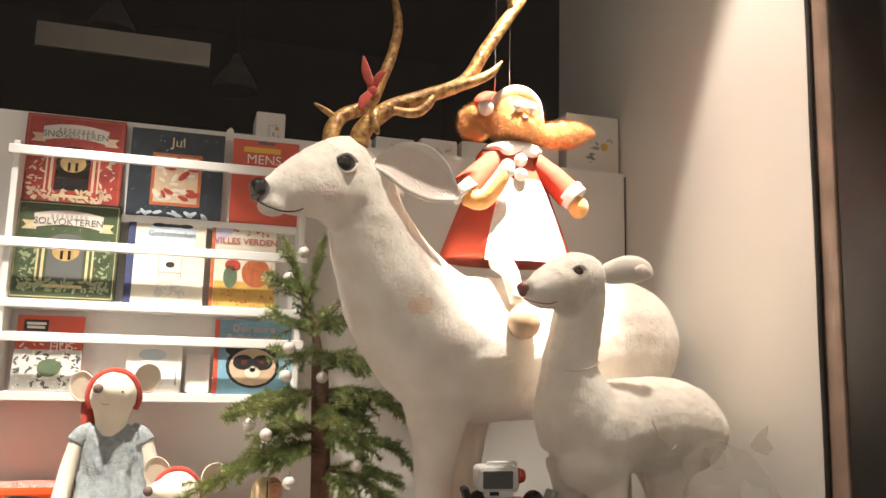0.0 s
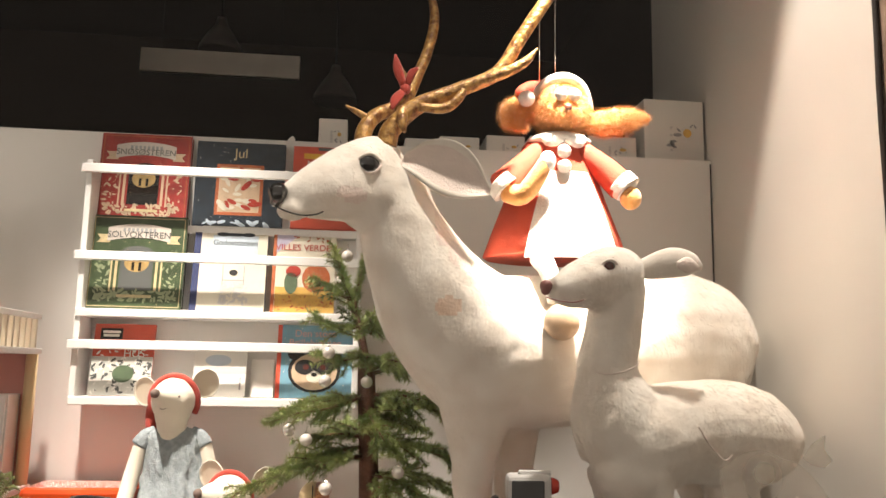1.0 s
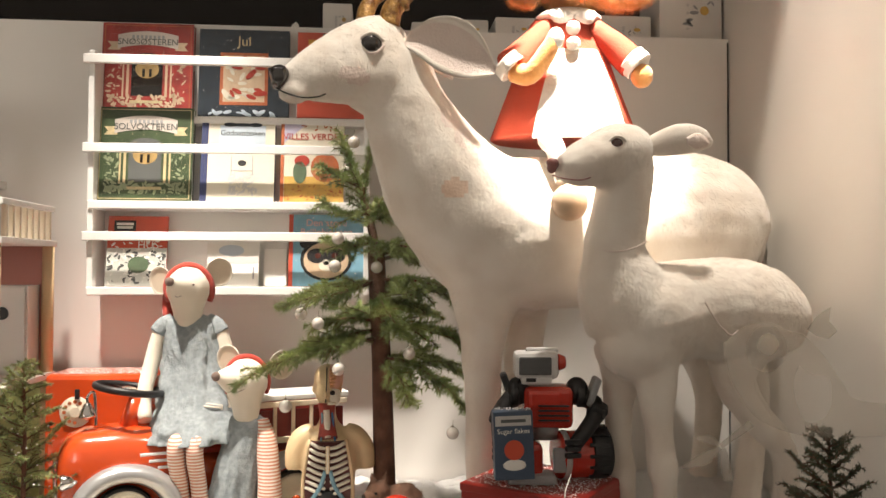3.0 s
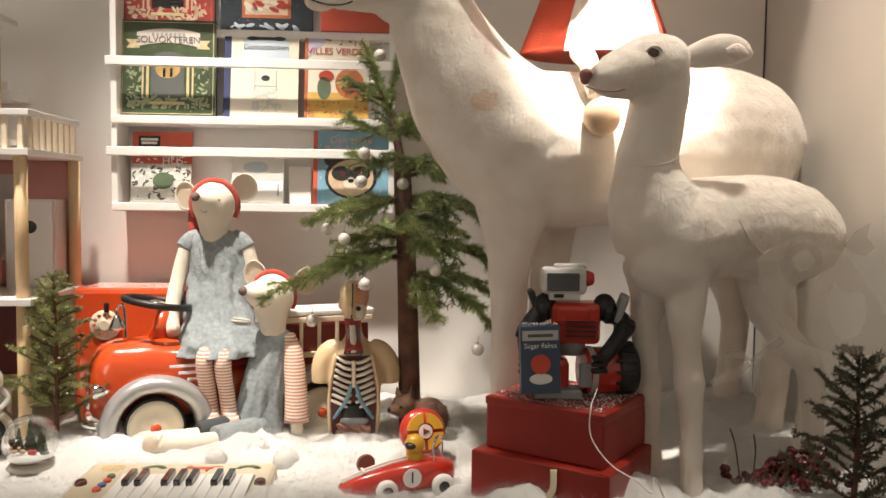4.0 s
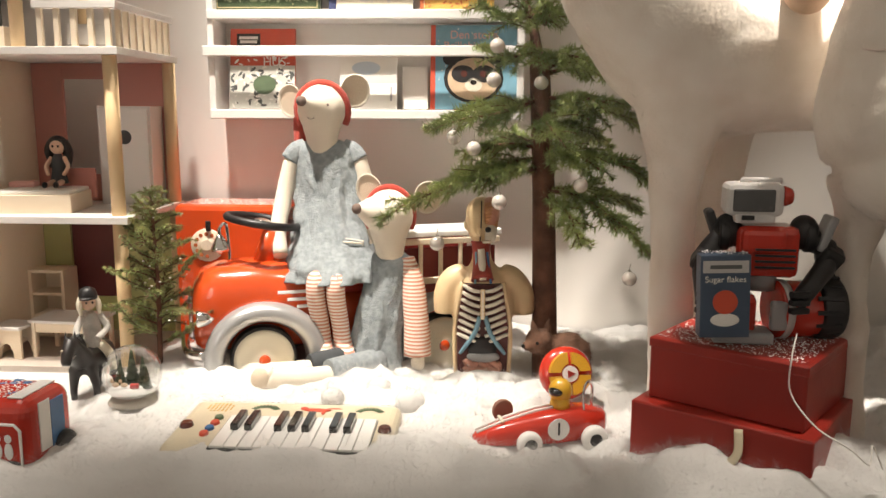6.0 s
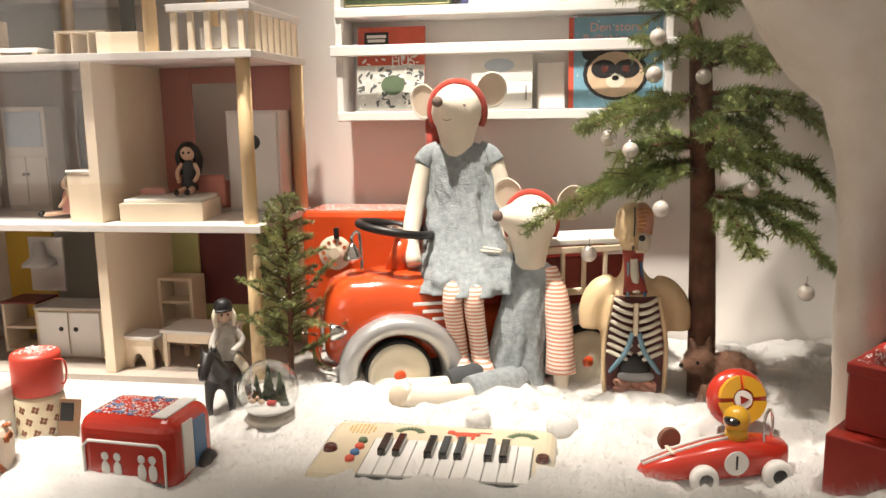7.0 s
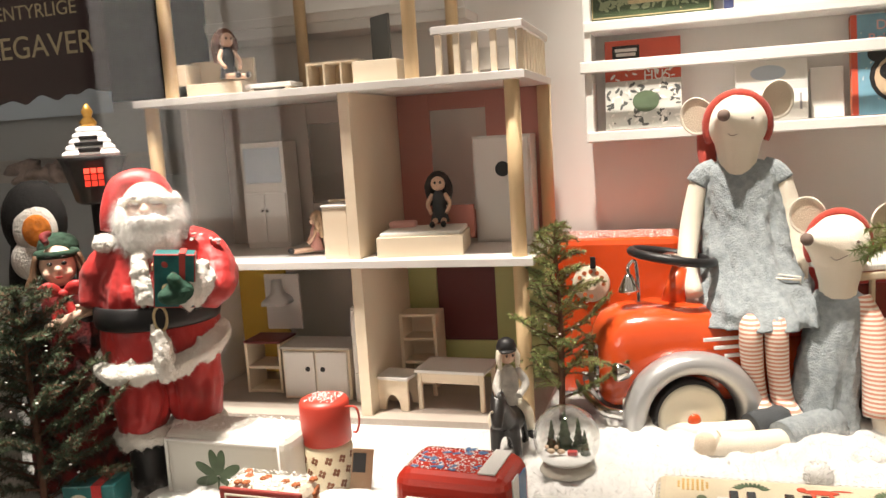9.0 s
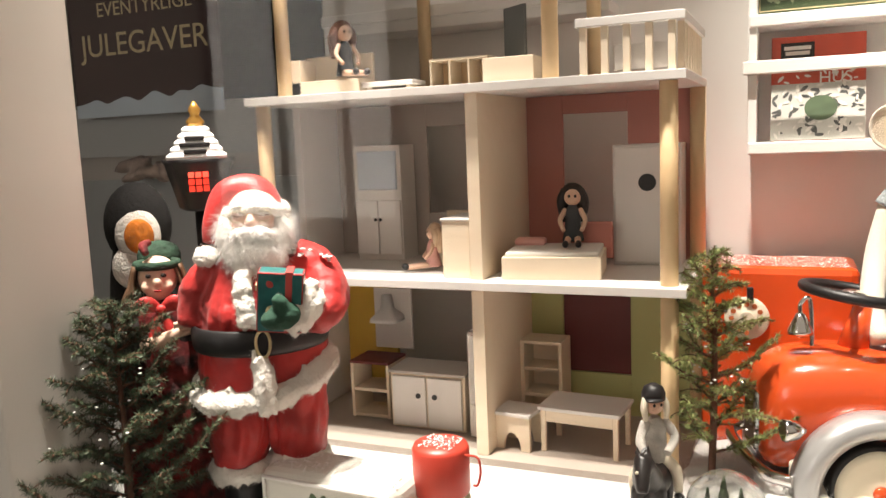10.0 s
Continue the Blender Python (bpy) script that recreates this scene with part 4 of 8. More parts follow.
# hat
tube(rb, curve([(0.592, 1.600, 1.125), (0.602, 1.585, 1.160), (0.630, 1.575, 1.180), (0.662, 1.575, 1.182), (0.692, 1.585, 1.165), (0.708, 1.600, 1.125)], 5), 0.0115, 1, 12)
stube(rb, [(0.650, 1.632, 1.150, 0.046), (0.618, 1.630, 1.158, 0.036), (0.588, 1.612, 1.160, 0.026), (0.566, 1.59, 1.150, 0.016), (0.568, 1.575, 1.140, 0.008)], 3, 14)
ball(rb, (0.569, 1.565, 1.132), 0.017, 1)
# coat, collar, apron
lathe(rb, [(0.05, 0.255), (0.07, 0.23), (0.085, 0.18), (0.105, 0.12), (0.128, 0.06), (0.150, 0.0), (0.145, -0.004)], 3, 30, pose(0.640, 1.615, 0.812) @ Matrix.Diagonal((1.0, 0.72, 1, 1)))
lathe(rb, [(0.060, 0.0), (0.066, 0.010), (0.052, 0.020)], 1, 24, pose(0.645, 1.600, 1.045) @ Matrix.Diagonal((1.0, 0.8, 1, 1)))
for sx in (-1, 1):
    stube(rb, [(0.645, 1.555, 1.052, 0.010), (0.645 + sx * 0.028, 1.555, 1.046, 0.016), (0.645 + sx * 0.045, 1.565, 1.056, 0.006)], 1, 10, 4, 0.4)
apron = [(x, z) for x, z in ((-0.045, 0.16), (0.045, 0.16), (0.075, 0.0), (0.085, -0.005), (-0.085, -0.005), (-0.075, 0.0))]
prev = None
for z, w in ((0.168, 0.040), (0.14, 0.052), (0.10, 0.066), (0.05, 0.080), (0.0, 0.092), (-0.012, 0.094)):
    rad = 0.085 + (0.18 - z) * 0.36
    row = [rb.verts.new((0.650 + x, 1.615 - 0.72 * math.sqrt(max(rad * rad - x * x, 0.0)) - 0.006, 0.812 + z)) for x in np.linspace(-w, w, 13)]
    if prev:
        for a in range(12):
            f = rb.faces.new((prev[a], prev[a + 1], row[a + 1], row[a]))
            f.material_index, f.smooth = 1, True
    prev = row
for z in (1.018, 0.988):
    ball(rb, (0.640, 1.540, z), 0.014, 1)
# arms
stube(rb, [(0.605, 1.59, 1.03, 0.024), (0.560, 1.575, 0.985, 0.028), (0.520, 1.56, 0.945, 0.032)], 3)
stube(rb, [(0.513, 1.56, 0.955, 0.031), (0.528, 1.555, 0.938, 0.032)], 1)
stube(rb, [(0.528, 1.555, 0.935, 0.022), (0.555, 1.535, 0.925, 0.020), (0.585, 1.52, 0.965, 0.018), (0.597, 1.515, 0.995, 0.012)], 0)
ball(rb, (0.600, 1.512, 0.990), (0.016, 0.012, 0.020), 1)
stube(rb, [(0.690, 1.59, 1.03, 0.024), (0.735, 1.575, 0.99, 0.028), (0.765, 1.56, 0.955, 0.030)], 3)
stube(rb, [(0.760, 1.56, 0.965, 0.031), (0.775, 1.552, 0.948, 0.030)], 1)
ball(rb, (0.778, 1.548, 0.930), (0.022, 0.020, 0.024), 0)
# leg and round foot
stube(rb, [(0.590, 1.53, 0.80, 0.022), (0.590, 1.470, 0.770, 0.018), (0.598, 1.448, 0.710, 0.014)], 1)
ball(rb, (0.606, 1.432, 0.672), (0.033, 0.026, 0.033), 4)
# two wires
for x in (0.606, 0.640):
    tube(rb, [(x, 1.61, 1.16), (x, 1.61, 2.60)], 0.0008, 5, 5)
obj("plush_rabbit", rb, [ORANGEFUR, FLEECE, NOSEP, mat("rabbit_coat", (0.56, 0.07, 0.03), 0.9, bump=0.5, bscale=300, var=0.2, vscale=25), TAN, CHROME], label="orange plush rabbit in red coat and apron on the deer", category="plush rabbit")


# ---- two stuffed mice ----
def mouse_head(bm, c, nose, r, ear_l, ear_r, band):
    cx, cy, cz = c
    t = B()
    ball(t, c, (r * 0.98, r * 0.95, r * 1.05))
    stube(t, [(cx, cy, cz, r * 0.92), ((cx + nose[0]) / 2, (cy + nose[1]) / 2, (cz + nose[2]) / 2, r * 0.66), (*nose, r * 0.20)])
    stube(t, [(cx, cy, cz - r * 0.4, r * 0.85), (cx, cy + 0.005, cz - r * 1.35, r * 0.62), (cx, cy + 0.01, cz - r * 1.9, r * 0.55)])
    fused(t, 0.005, 0, 0.0012, 60, 4, bm)
    ball(bm, nose, r * 0.21, 1)
    for e, tilt in ((ear_l, -25), (ear_r, 25)):
        cup = Matrix.Translation(e) @ rot(90 + 8, 0, 0) @ rot(0, tilt, 0) @ Matrix.Diagonal((1, 1.08, 1, 1))
        lathe(bm, [(r * 0.10, -r * 0.16), (r * 0.40, -r * 0.12), (r * 0.60, r * 0.06), (r * 0.635, r * 0.14), (r * 0.60, r * 0.16), (r * 0.54, r * 0.10)], 0, 24, cup)
        lathe(bm, [(r * 0.55, r * 0.105), (r * 0.40, -r * 0.02), (r * 0.18, -r * 0.08), (r * 0.02, -r * 0.09)], 5, 24, cup)
    ring = [(cx + band * r * 1.04 * math.sin(t), cy + 0.2 * r - 0.15 * r * math.cos(t), cz + r * 1.10 * math.cos(t)) for t in np.linspace(-2.1, 2.1, 20)]
    tube(bm, ring, r * 0.16, 2, 8)
    for s in (-0.34, 0.42):
        ball(bm, (cx + s * r, cy - r * 0.84, cz + r * 0.22), r * 0.05, 1)
    tube(bm, curve([(cx - 0.45 * r, cy - r * 0.93, cz - r * 0.20), (cx - 0.25 * r, cy - r * 1.0, cz - r * 0.34), (cx + 0.1 * r, cy - r * 0.93, cz - r * 0.20)]), r * 0.014, 1, 5)


def gown(bm, levels, mi, n=44, fold=0.006, seed=3):
    """A cloth body of stacked ovals (x, y, z, rx, ry), with folds that deepen downwards."""
    rings = []
    lv = curve(levels, 10)
    for i, (x, y, z, rx, ry) in enumerate(lv):
        k = i / (len(lv) - 1)
        rings.append([])
        for t in np.linspace(0, math.tau, n, endpoint=False):
            d = 1 + fold / max(rx, 0.01) * (k + 0.25) * (0.8 * noise.noise(Vector((math.cos(t) * 2.6, math.sin(t) * 2.6, z * 10 + seed))) + 0.5 * noise.noise(Vector((math.cos(t) * 7 + z * 20, math.sin(t) * 7, z * 34 + seed))) + 0.3 * noise.noise(Vector((math.cos(t) * 15 + z * 60, math.sin(t) * 15, z * 55 + seed))))
            rings[-1].append(bm.verts.new((x + rx * d * math.cos(t), y + ry * d * math.sin(t), z)))
    for q, w in zip(rings, rings[1:]):
        for a in range(n):
            f = bm.faces.new((q[a], q[(a + 1) % n], w[(a + 1) % n], w[a]))
            f.material_index, f.smooth = mi, True
    f = bm.faces.new(rings[0][::-1])
    f.material_index = mi
    f = bm.faces.new(rings[-1])
    f.material_index = mi


MOUSE = [CLOTHW, mat("felt_nose", (0.16, 0.11, 0.09), 0.9), CLOTHR, DENIM, STRIPE, mat("ear_lining", (0.72, 0.60, 0.46), 0.95, bump=0.5, bscale=300), CLOTHD]
m1 = B()
mouse_head(m1, (-0.142, 1.826, 0.508), (-0.167, 1.765, 0.525), 0.047, (-0.203, 1.850, 0.527), (-0.082, 1.848, 0.546), 1.0)
gown(m1, [(-0.142, 1.845, 0.452, 0.026, 0.022), (-0.140, 1.842, 0.440, 0.052, 0.030), (-0.137, 1.838, 0.41, 0.060, 0.036), (-0.130, 1.832, 0.34, 0.066, 0.046), (-0.122, 1.815, 0.27, 0.076, 0.066), (-0.115, 1.795, 0.225, 0.084, 0.090), (-0.113, 1.785, 0.195, 0.088, 0.102)], 3, n=80, fold=0.020)
for s in (-1, 1):
    stube(m1, [(-0.140 + s * 0.036, 1.84, 0.442, 0.014), (-0.140 + s * 0.054, 1.838, 0.430, 0.019), (-0.140 + s * 0.066, 1.837, 0.412, 0.021)], 3, 12, 4, 0.8)
stube(m1, [(-0.203, 1.838, 0.420, 0.016), (-0.218, 1.83, 0.35, 0.017), (-0.226, 1.80, 0.28, 0.016), (-0.215, 1.77, 0.235, 0.014)], 0)
stube(m1, [(-0.075, 1.838, 0.420, 0.016), (-0.060, 1.835, 0.36, 0.017), (-0.052, 1.82, 0.29, 0.016), (-0.055, 1.80, 0.235, 0.014)], 0)
for i, x in enumerate((-0.135, -0.098)):
    stube(m1, [(x, 1.76, 0.205, 0.017), (x, 1.705, 0.200, 0.0175), (x, 1.700, 0.170, 0.0175), (x + 0.004, 1.716, 0.12, 0.0165), (x + 0.010, 1.712, 0.078, 0.017), (x + 0.022, 1.690, 0.056, 0.018), (x + 0.030, 1.672, 0.048, 0.009)], 4, 14)
box(m1, (-0.078, 1.760, 0.255), (0.044, 0.004, 0.030), 3, rot(-8, 8, 0), 0.0015)
tube(m1, [(-0.100, 1.755, 0.266), (-0.057, 1.755, 0.262)], 0.002, 0, 6)
stube(m1, [(-0.185, 1.87, 0.53, 0.014), (-0.190, 1.865, 0.49, 0.016), (-0.188, 1.855, 0.445, 0.014), (-0.178, 1.85, 0.425, 0.004)], 2, 10, 5, 0.5)
obj("stuffed_mouse", m1, MOUSE, label="cream cloth mouse in a blue dress on the toy car", category="stuffed mouse", group="stuffed mice")

m2 = B()
mouse_head(m2, (-0.004, 1.744, 0.318), (-0.056, 1.694, 0.335), 0.046, (-0.042, 1.775, 0.362), (0.064, 1.766, 0.350), 0.9)
gown(m2, [(-0.006, 1.755, 0.245, 0.030, 0.022), (-0.004, 1.752, 0.225, 0.040, 0.030), (-0.016, 1.742, 0.15, 0.046, 0.038), (-0.028, 1.735, 0.08, 0.052, 0.044), (-0.034, 1.730, 0.03, 0.056, 0.050)], 3, n=64, fold=0.010, seed=9)
stube(m2, [(0.026, 1.75, 0.235, 0.016), (0.040, 1.735, 0.19, 0.022), (0.048, 1.72, 0.12, 0.024), (0.050, 1.712, 0.060, 0.026)], 4)
stube(m2, [(0.050, 1.712, 0.060, 0.013), (0.052, 1.710, 0.025, 0.012)], 0)
# trouser legs and feet lying towards the window
stube(m2, [(-0.06, 1.72, 0.045, 0.030), (-0.10, 1.69, 0.048, 0.030), (-0.14, 1.665, 0.046, 0.026)], 6)
stube(m2, [(-0.02, 1.70, 0.045, 0.030), (-0.07, 1.655, 0.048, 0.028), (-0.10, 1.63, 0.048, 0.026)], 3)
stube(m2, [(-0.13, 1.67, 0.045, 0.017), (-0.22, 1.655, 0.042, 0.017), (-0.29, 1.67, 0.045, 0.018), (-0.315, 1.675, 0.068, 0.015), (-0.325, 1.675, 0.088, 0.006)], 0)
stube(m2, [(-0.09, 1.635, 0.045, 0.018), (-0.16, 1.605, 0.046, 0.019), (-0.200, 1.590, 0.052, 0.022), (-0.205, 1.582, 0.070, 0.014)], 0)
ball(m2, (-0.208, 1.574, 0.056), (0.016, 0.010, 0.020), 5)
obj("stuffed_mouse", m2, MOUSE, label="cream cloth mouse in blue dungarees leaning on the toy car", category="stuffed mouse", group="stuffed mice")
# ---- ride-on fire engine ----
car = thing("ride_on_fire_engine", pose(-0.104, 1.831, 0.0, 0, 0, 20), "orange-red metal ride-on fire engine with silver mudguards", "toy car")
bm = B()
secs = [(-0.292, 0.030, 0.165, 0.085), (-0.286, 0.050, 0.190, 0.070), (-0.272, 0.066, 0.212, 0.062), (-0.24, 0.076, 0.224, 0.060), (-0.18, 0.082, 0.228, 0.060), (-0.12, 0.086, 0.224, 0.060), (-0.07, 0.088, 0.205, 0.060), (-0.03, 0.088, 0.172, 0.060), (0.02, 0.088, 0.165, 0.060), (0.10, 0.088, 0.165, 0.060), (0.24, 0.088, 0.160, 0.060), (0.275, 0.080, 0.150, 0.065), (0.285, 0.060, 0.140, 0.075)]
rings = []
for x, hw, zt, zb in secs:
    zc, hh = (zt + zb) / 2, (zt - zb) / 2
    ring = []
    for t in np.linspace(0, math.tau, 28, endpoint=False).tolist():
        c, s = math.cos(t), math.sin(t)
        ring.append(bm.verts.new((x, hw * math.copysign(abs(c) ** 0.6, c), zc + hh * math.copysign(abs(s) ** 0.6, s))))
    rings.append(ring)
for q, w in zip(rings, rings[1:]):
    for k in range(28):
        f = bm.faces.new((q[k], q[(k + 1) % 28], w[(k + 1) % 28], w[k]))
        f.smooth = True
bm.faces.new(rings[0][::-1])
bm.faces.new(rings[-1])
bmesh.ops.recalc_face_normals(bm, faces=bm.faces)
part("body", bm, ORANGERED, car)
for k in range(3):
    for s in (-1, 1):
        part("hood_stripe", box(B(), (-0.100 + 0.010 * k, s * 0.0885, 0.178 - 0.014 * k), (0.080 - 0.014 * k, 0.003, 0.006), bevel=0.001), WHITEP, car, "white painted stripe")
part("grille", box(B(), (-0.292, 0, 0.125), (0.012, 0.05, 0.085), bevel=0.006), CHROME, car, "chrome radiator grille")
part("bumper", tube(B(), curve([(-0.275, -0.11, 0.075), (-0.300, -0.08, 0.075), (-0.306, 0, 0.075), (-0.300, 0.08, 0.075), (-0.275, 0.11, 0.075)]), 0.008), CHROME, car, "chrome bumper")


def guard(x, s):
    b = B()
    prof = [(0.068, 0.0), (0.074, -0.020), (0.088, -0.028), (0.101, -0.020), (0.106, 0.0), (0.101, 0.018), (0.088, 0.024)]
    ring = []
    for t in np.linspace(-0.25, math.pi + 0.22, 26).tolist():
        ring.append([b.verts.new((x - r * math.cos(t) * (1.12 if math.cos(t) < 0 else 1.0), s * 0.100 + o, 0.060 + r * math.sin(t))) for r, o in prof])
    for q, w in zip(ring, ring[1:]):
        for k in range(len(prof) - 1):
            b.faces.new((q[k], q[k + 1], w[k + 1], w[k])).smooth = True
    bmesh.ops.recalc_face_normals(b, faces=b.faces)
    bmesh.ops.solidify(b, geom=b.faces[:], thickness=0.003)
    return b


for x in (-0.17, 0.17):
    for s in (-1, 1):
        part("mudguard", guard(x, s), SILVER, car, "silver painted mudguard")
        wh = part("wheel", cyl(B(), (0, 0, 0), 0.060, 0.060, 0.030, 0, rot(90), 36, 0.006), MATTBLACK, car, "black rubber tyre", Matrix.Translation((x, s * 0.098, 0.062)))
        part("rim", lathe(B(), [(0.0545, 0.0), (0.054, 0.012), (0.048, 0.017), (0.043, 0.013), (0.022, 0.015), (0.012, 0.019)], 0, 36, rot(90 * (1 if s < 0 else -1)) @ Matrix.Translation((0, 0, 0.005))), CREAM, wh, "cream painted rim")
        part("hub_cap", ball(B(), (0, s * 0.026, 0), (0.0105, 0.006, 0.0105)), ORANGERED, wh, "red hub cap")
for s in (-1, 1):
    part("running_board", box(B(), (0.0, s * 0.100, 0.072), (0.15, 0.050, 0.012), bevel=0.004), SILVER, car, "silver running board")
part("steering_column", cyl(B(), (-0.150, 0.0, 0.250), 0.022, 0.012, 0.065, 0, rot(0, 12, 0)), ORANGERED, car)
bm = B()
ring = [(0.066 * math.cos(t), 0.066 * math.sin(t), 0) for t in np.linspace(0, math.tau, 41)]
tube(bm, ring, 0.0075, 0, 10, False)
for a in (0, 120, 240):
    box(bm, (0.031 * math.cos(radians(a)), 0.031 * math.sin(radians(a)), -0.002), (0.062, 0.010, 0.004), 1, rot(0, 0, a))
ball(bm, (0, 0, 0), (0.016, 0.016, 0.006), 1)
part("steering_wheel", bm, [MATTBLACK, CHROME], car, "black steering wheel with chrome spokes", pose(-0.156, 0.0, 0.300, 0, 10, 0))
bm = lathe(B(), [(0.017, 0.0), (0.016, 0.006), (0.010, 0.020), (0.006, 0.028), (0.002, 0.030)])
tube(bm, curve([(0, 0, 0.028), (0, 0, 0.042), (0.012, 0, 0.048), (0.016, 0, 0.0), (0.016, 0, -0.02)]), 0.003)
ball(bm, (0, 0, -0.002), 0.005)
part("bell", bm, CHROME, car, "small chrome bell", Matrix.Translation((-0.236, -0.02, 0.250)))
for s in (-1, 1):
    part("headlight", lathe(B(), [(0.004, 0.03), (0.012, 0.02), (0.016, 0.004), (0.014, 0.0)], 0, 20, pose(-0.285, s * 0.095, 0.140) @ rot(0, 90, 0)), CHROME, car, "small chrome headlight")
part("seat", box(B(), (0.02, 0, 0.172), (0.13, 0.12, 0.02), bevel=0.008), RED, car)
for s in (-1, 1):
    part("side_board", box(B(), (0.19, s * 0.084, 0.205), (0.19, 0.008, 0.085), bevel=0.002), mat("dark_red_side", (0.20, 0.018, 0.014), 0.5), car, "dark red side board")
for z in (0.186, 0.262):
    part("ladder_rail", box(B(), (0.18, -0.096, z), (0.22, 0.010, 0.012), bevel=0.002), PINEX, car, "pine ladder rail")
for x in (0.09, 0.13, 0.17, 0.21, 0.25):
    part("ladder_rung", box(B(), (x, -0.096, 0.224), (0.008, 0.008, 0.07), bevel=0.002), PINEX, car, "pine ladder rung")
part("top_board", box(B(), (0.18, -0.05, 0.276), (0.23, 0.10, 0.012), bevel=0.003), WHITEP, car, "white top board")

# ---- red case with dial behind the car ----
case = thing("red_telephone_box_case", pose(-0.350, 1.950, 0.02), "orange-red case with a cream dial, snow on top", "case")
part("case_body", box(B(), (0, 0, 0.150), (0.23, 0.13, 0.295), bevel=0.012), ORANGERED, case)
bm = B()
lathe(bm, [(0.034, 0), (0.034, 0.004), (0.031, 0.006), (0.012, 0.006), (0.011, 0.008)], 0, 28, rot(90))
for a in range(10):
    t = radians(a * 30)
    cyl(bm, (0.023 * math.cos(t), -0.0062, 0.023 * math.sin(t)), 0.004, 0.004, 0.001, 1, rot(90), 12)
part("dial", bm, [CREAM, RUST], case, "cream round dial with finger holes", Matrix.Translation((-0.045, -0.066, 0.215)))
part("key_tag", box(B(), (-0.040, -0.074, 0.255), (0.010, 0.006, 0.022), bevel=0.002), MATTBLACK, case)


def sprinkle(name, cx, cy, z, w, d, n, parent, seed, m=I4):
    rng = random.Random(seed)
    bm = B()
    for _ in range(n):
        s = rng.uniform(0.0008, 0.0024)
        box(bm, (cx + rng.uniform(-w, w), cy + rng.uniform(-d, d), z + s * 0.1), (s, s * rng.uniform(0.5, 1.2), s * 0.35), 0, rot(rng.uniform(-30, 30), rng.uniform(-30, 30), rng.uniform(0, 90)))
    return tagged(part(name, bm, GLITTER, parent, "loose grains of artificial snow", m), kind="stuff")


sprinkle("snow_grains", 0, 0, 0.2975, 0.10, 0.055, 700, case, 3)

# ---- anatomical torso ----
t = B()
stube(t, [(0.170, 1.715, 0.02, 0.050), (0.170, 1.715, 0.09, 0.052), (0.170, 1.715, 0.16, 0.056), (0.170, 1.718, 0.20, 0.052), (0.168, 1.72, 0.232, 0.024), (0.167, 1.718, 0.250, 0.0175), (0.166, 1.716, 0.285, 0.0170)], flat=0.85)
for s in (-1, 1):
    stube(t, [(0.170 + s * 0.03, 1.72, 0.212, 0.024), (0.170 + s * 0.052, 1.718, 0.203, 0.026), (0.172 + s * 0.068, 1.715, 0.178, 0.024), (0.173 + s * 0.071, 1.712, 0.142, 0.021)])
ball(t, (0.165, 1.714, 0.326), (0.0275, 0.033, 0.031))
ball(t, (0.164, 1.700, 0.300), (0.0225, 0.024, 0.026))
ball(t, (0.164, 1.690, 0.278), (0.0125, 0.012, 0.010))
for e in (-1, 1):
    ball(t, (0.165 + e * 0.027, 1.716, 0.304), (0.004, 0.007, 0.011))
tor = fused(t, 0.0045, 0, 0.0, 1, 2)
prism(tor, [(-0.034, 0.205), (0.034, 0.205), (0.046, 0.13), (0.044, 0.05), (0.036, 0.032), (-0.036, 0.032), (-0.044, 0.05), (-0.046, 0.13)], 0.02, pose(0.170, 1.664, 0), 9)
edge = [(-0.036, 0.21), (-0.049, 0.13), (-0.047, 0.05), (-0.038, 0.03), (0.038, 0.03), (0.047, 0.05), (0.049, 0.13), (0.036, 0.21)]
tube(tor, curve([(0.170 + x, 1.668, z) for x, z in edge]), 0.004, 0, 8)
for i in range(8):
    z = 0.198 - i * 0.0125
    for s in (-1, 1):
        w = 0.034 + 0.0016 * i
        stube(tor, [(0.170 + s * 0.005, 1.660, z - 0.004 - 0.0010 * i, 0.0032), (0.170 + s * w * 0.55, 1.658, z - 0.001, 0.0036), (0.170 + s * w, 1.666, z + 0.006, 0.0034)], 1, 7, 4)
for s in (-1, 1):
    stube(tor, [(0.170 + s * 0.005, 1.657, 0.150, 0.004), (0.170 + s * 0.014, 1.656, 0.120, 0.0045), (0.170 + s * 0.032, 1.660, 0.092, 0.004), (0.170 + s * 0.040, 1.664, 0.080, 0.003)], 3, 7, 4)
box(tor, (0.170, 1.656, 0.172), (0.008, 0.006, 0.055), 1, bevel=0.002)
ball(tor, (0.170, 1.664, 0.088), (0.026, 0.014, 0.024), 5)
ball(tor, (0.172, 1.658, 0.076), (0.030, 0.012, 0.010), 6)
rng = random.Random(4)
for r in range(4):
    pts = [(0.138 + 0.0065 * k, 1.657 + 0.003 * math.sin(k * 2.1 + r), 0.064 - r * 0.0095 + 0.0032 * math.sin(k * 1.9 + r * 2)) for k in range(11)]
    tube(tor, curve(pts, 3), 0.0055, 4, 8)
stube(tor, [(0.166, 1.694, 0.28, 0.018), (0.167, 1.690, 0.245, 0.015), (0.169, 1.672, 0.212, 0.020)], 2, 12)
stube(tor, [(0.166, 1.676, 0.268, 0.006), (0.168, 1.672, 0.240, 0.007), (0.170, 1.662, 0.215, 0.006)], 1, 8)
for s in (-1, 1):
    stube(tor, [(0.167 + s * 0.010, 1.680, 0.262, 0.0022), (0.169 + s * 0.011, 1.676, 0.235, 0.0022), (0.170 + s * 0.014, 1.664, 0.208, 0.0022)], 3 if s < 0 else 7, 6)
ball(tor, (0.180, 1.708, 0.327), (0.019, 0.030, 0.030), 4)
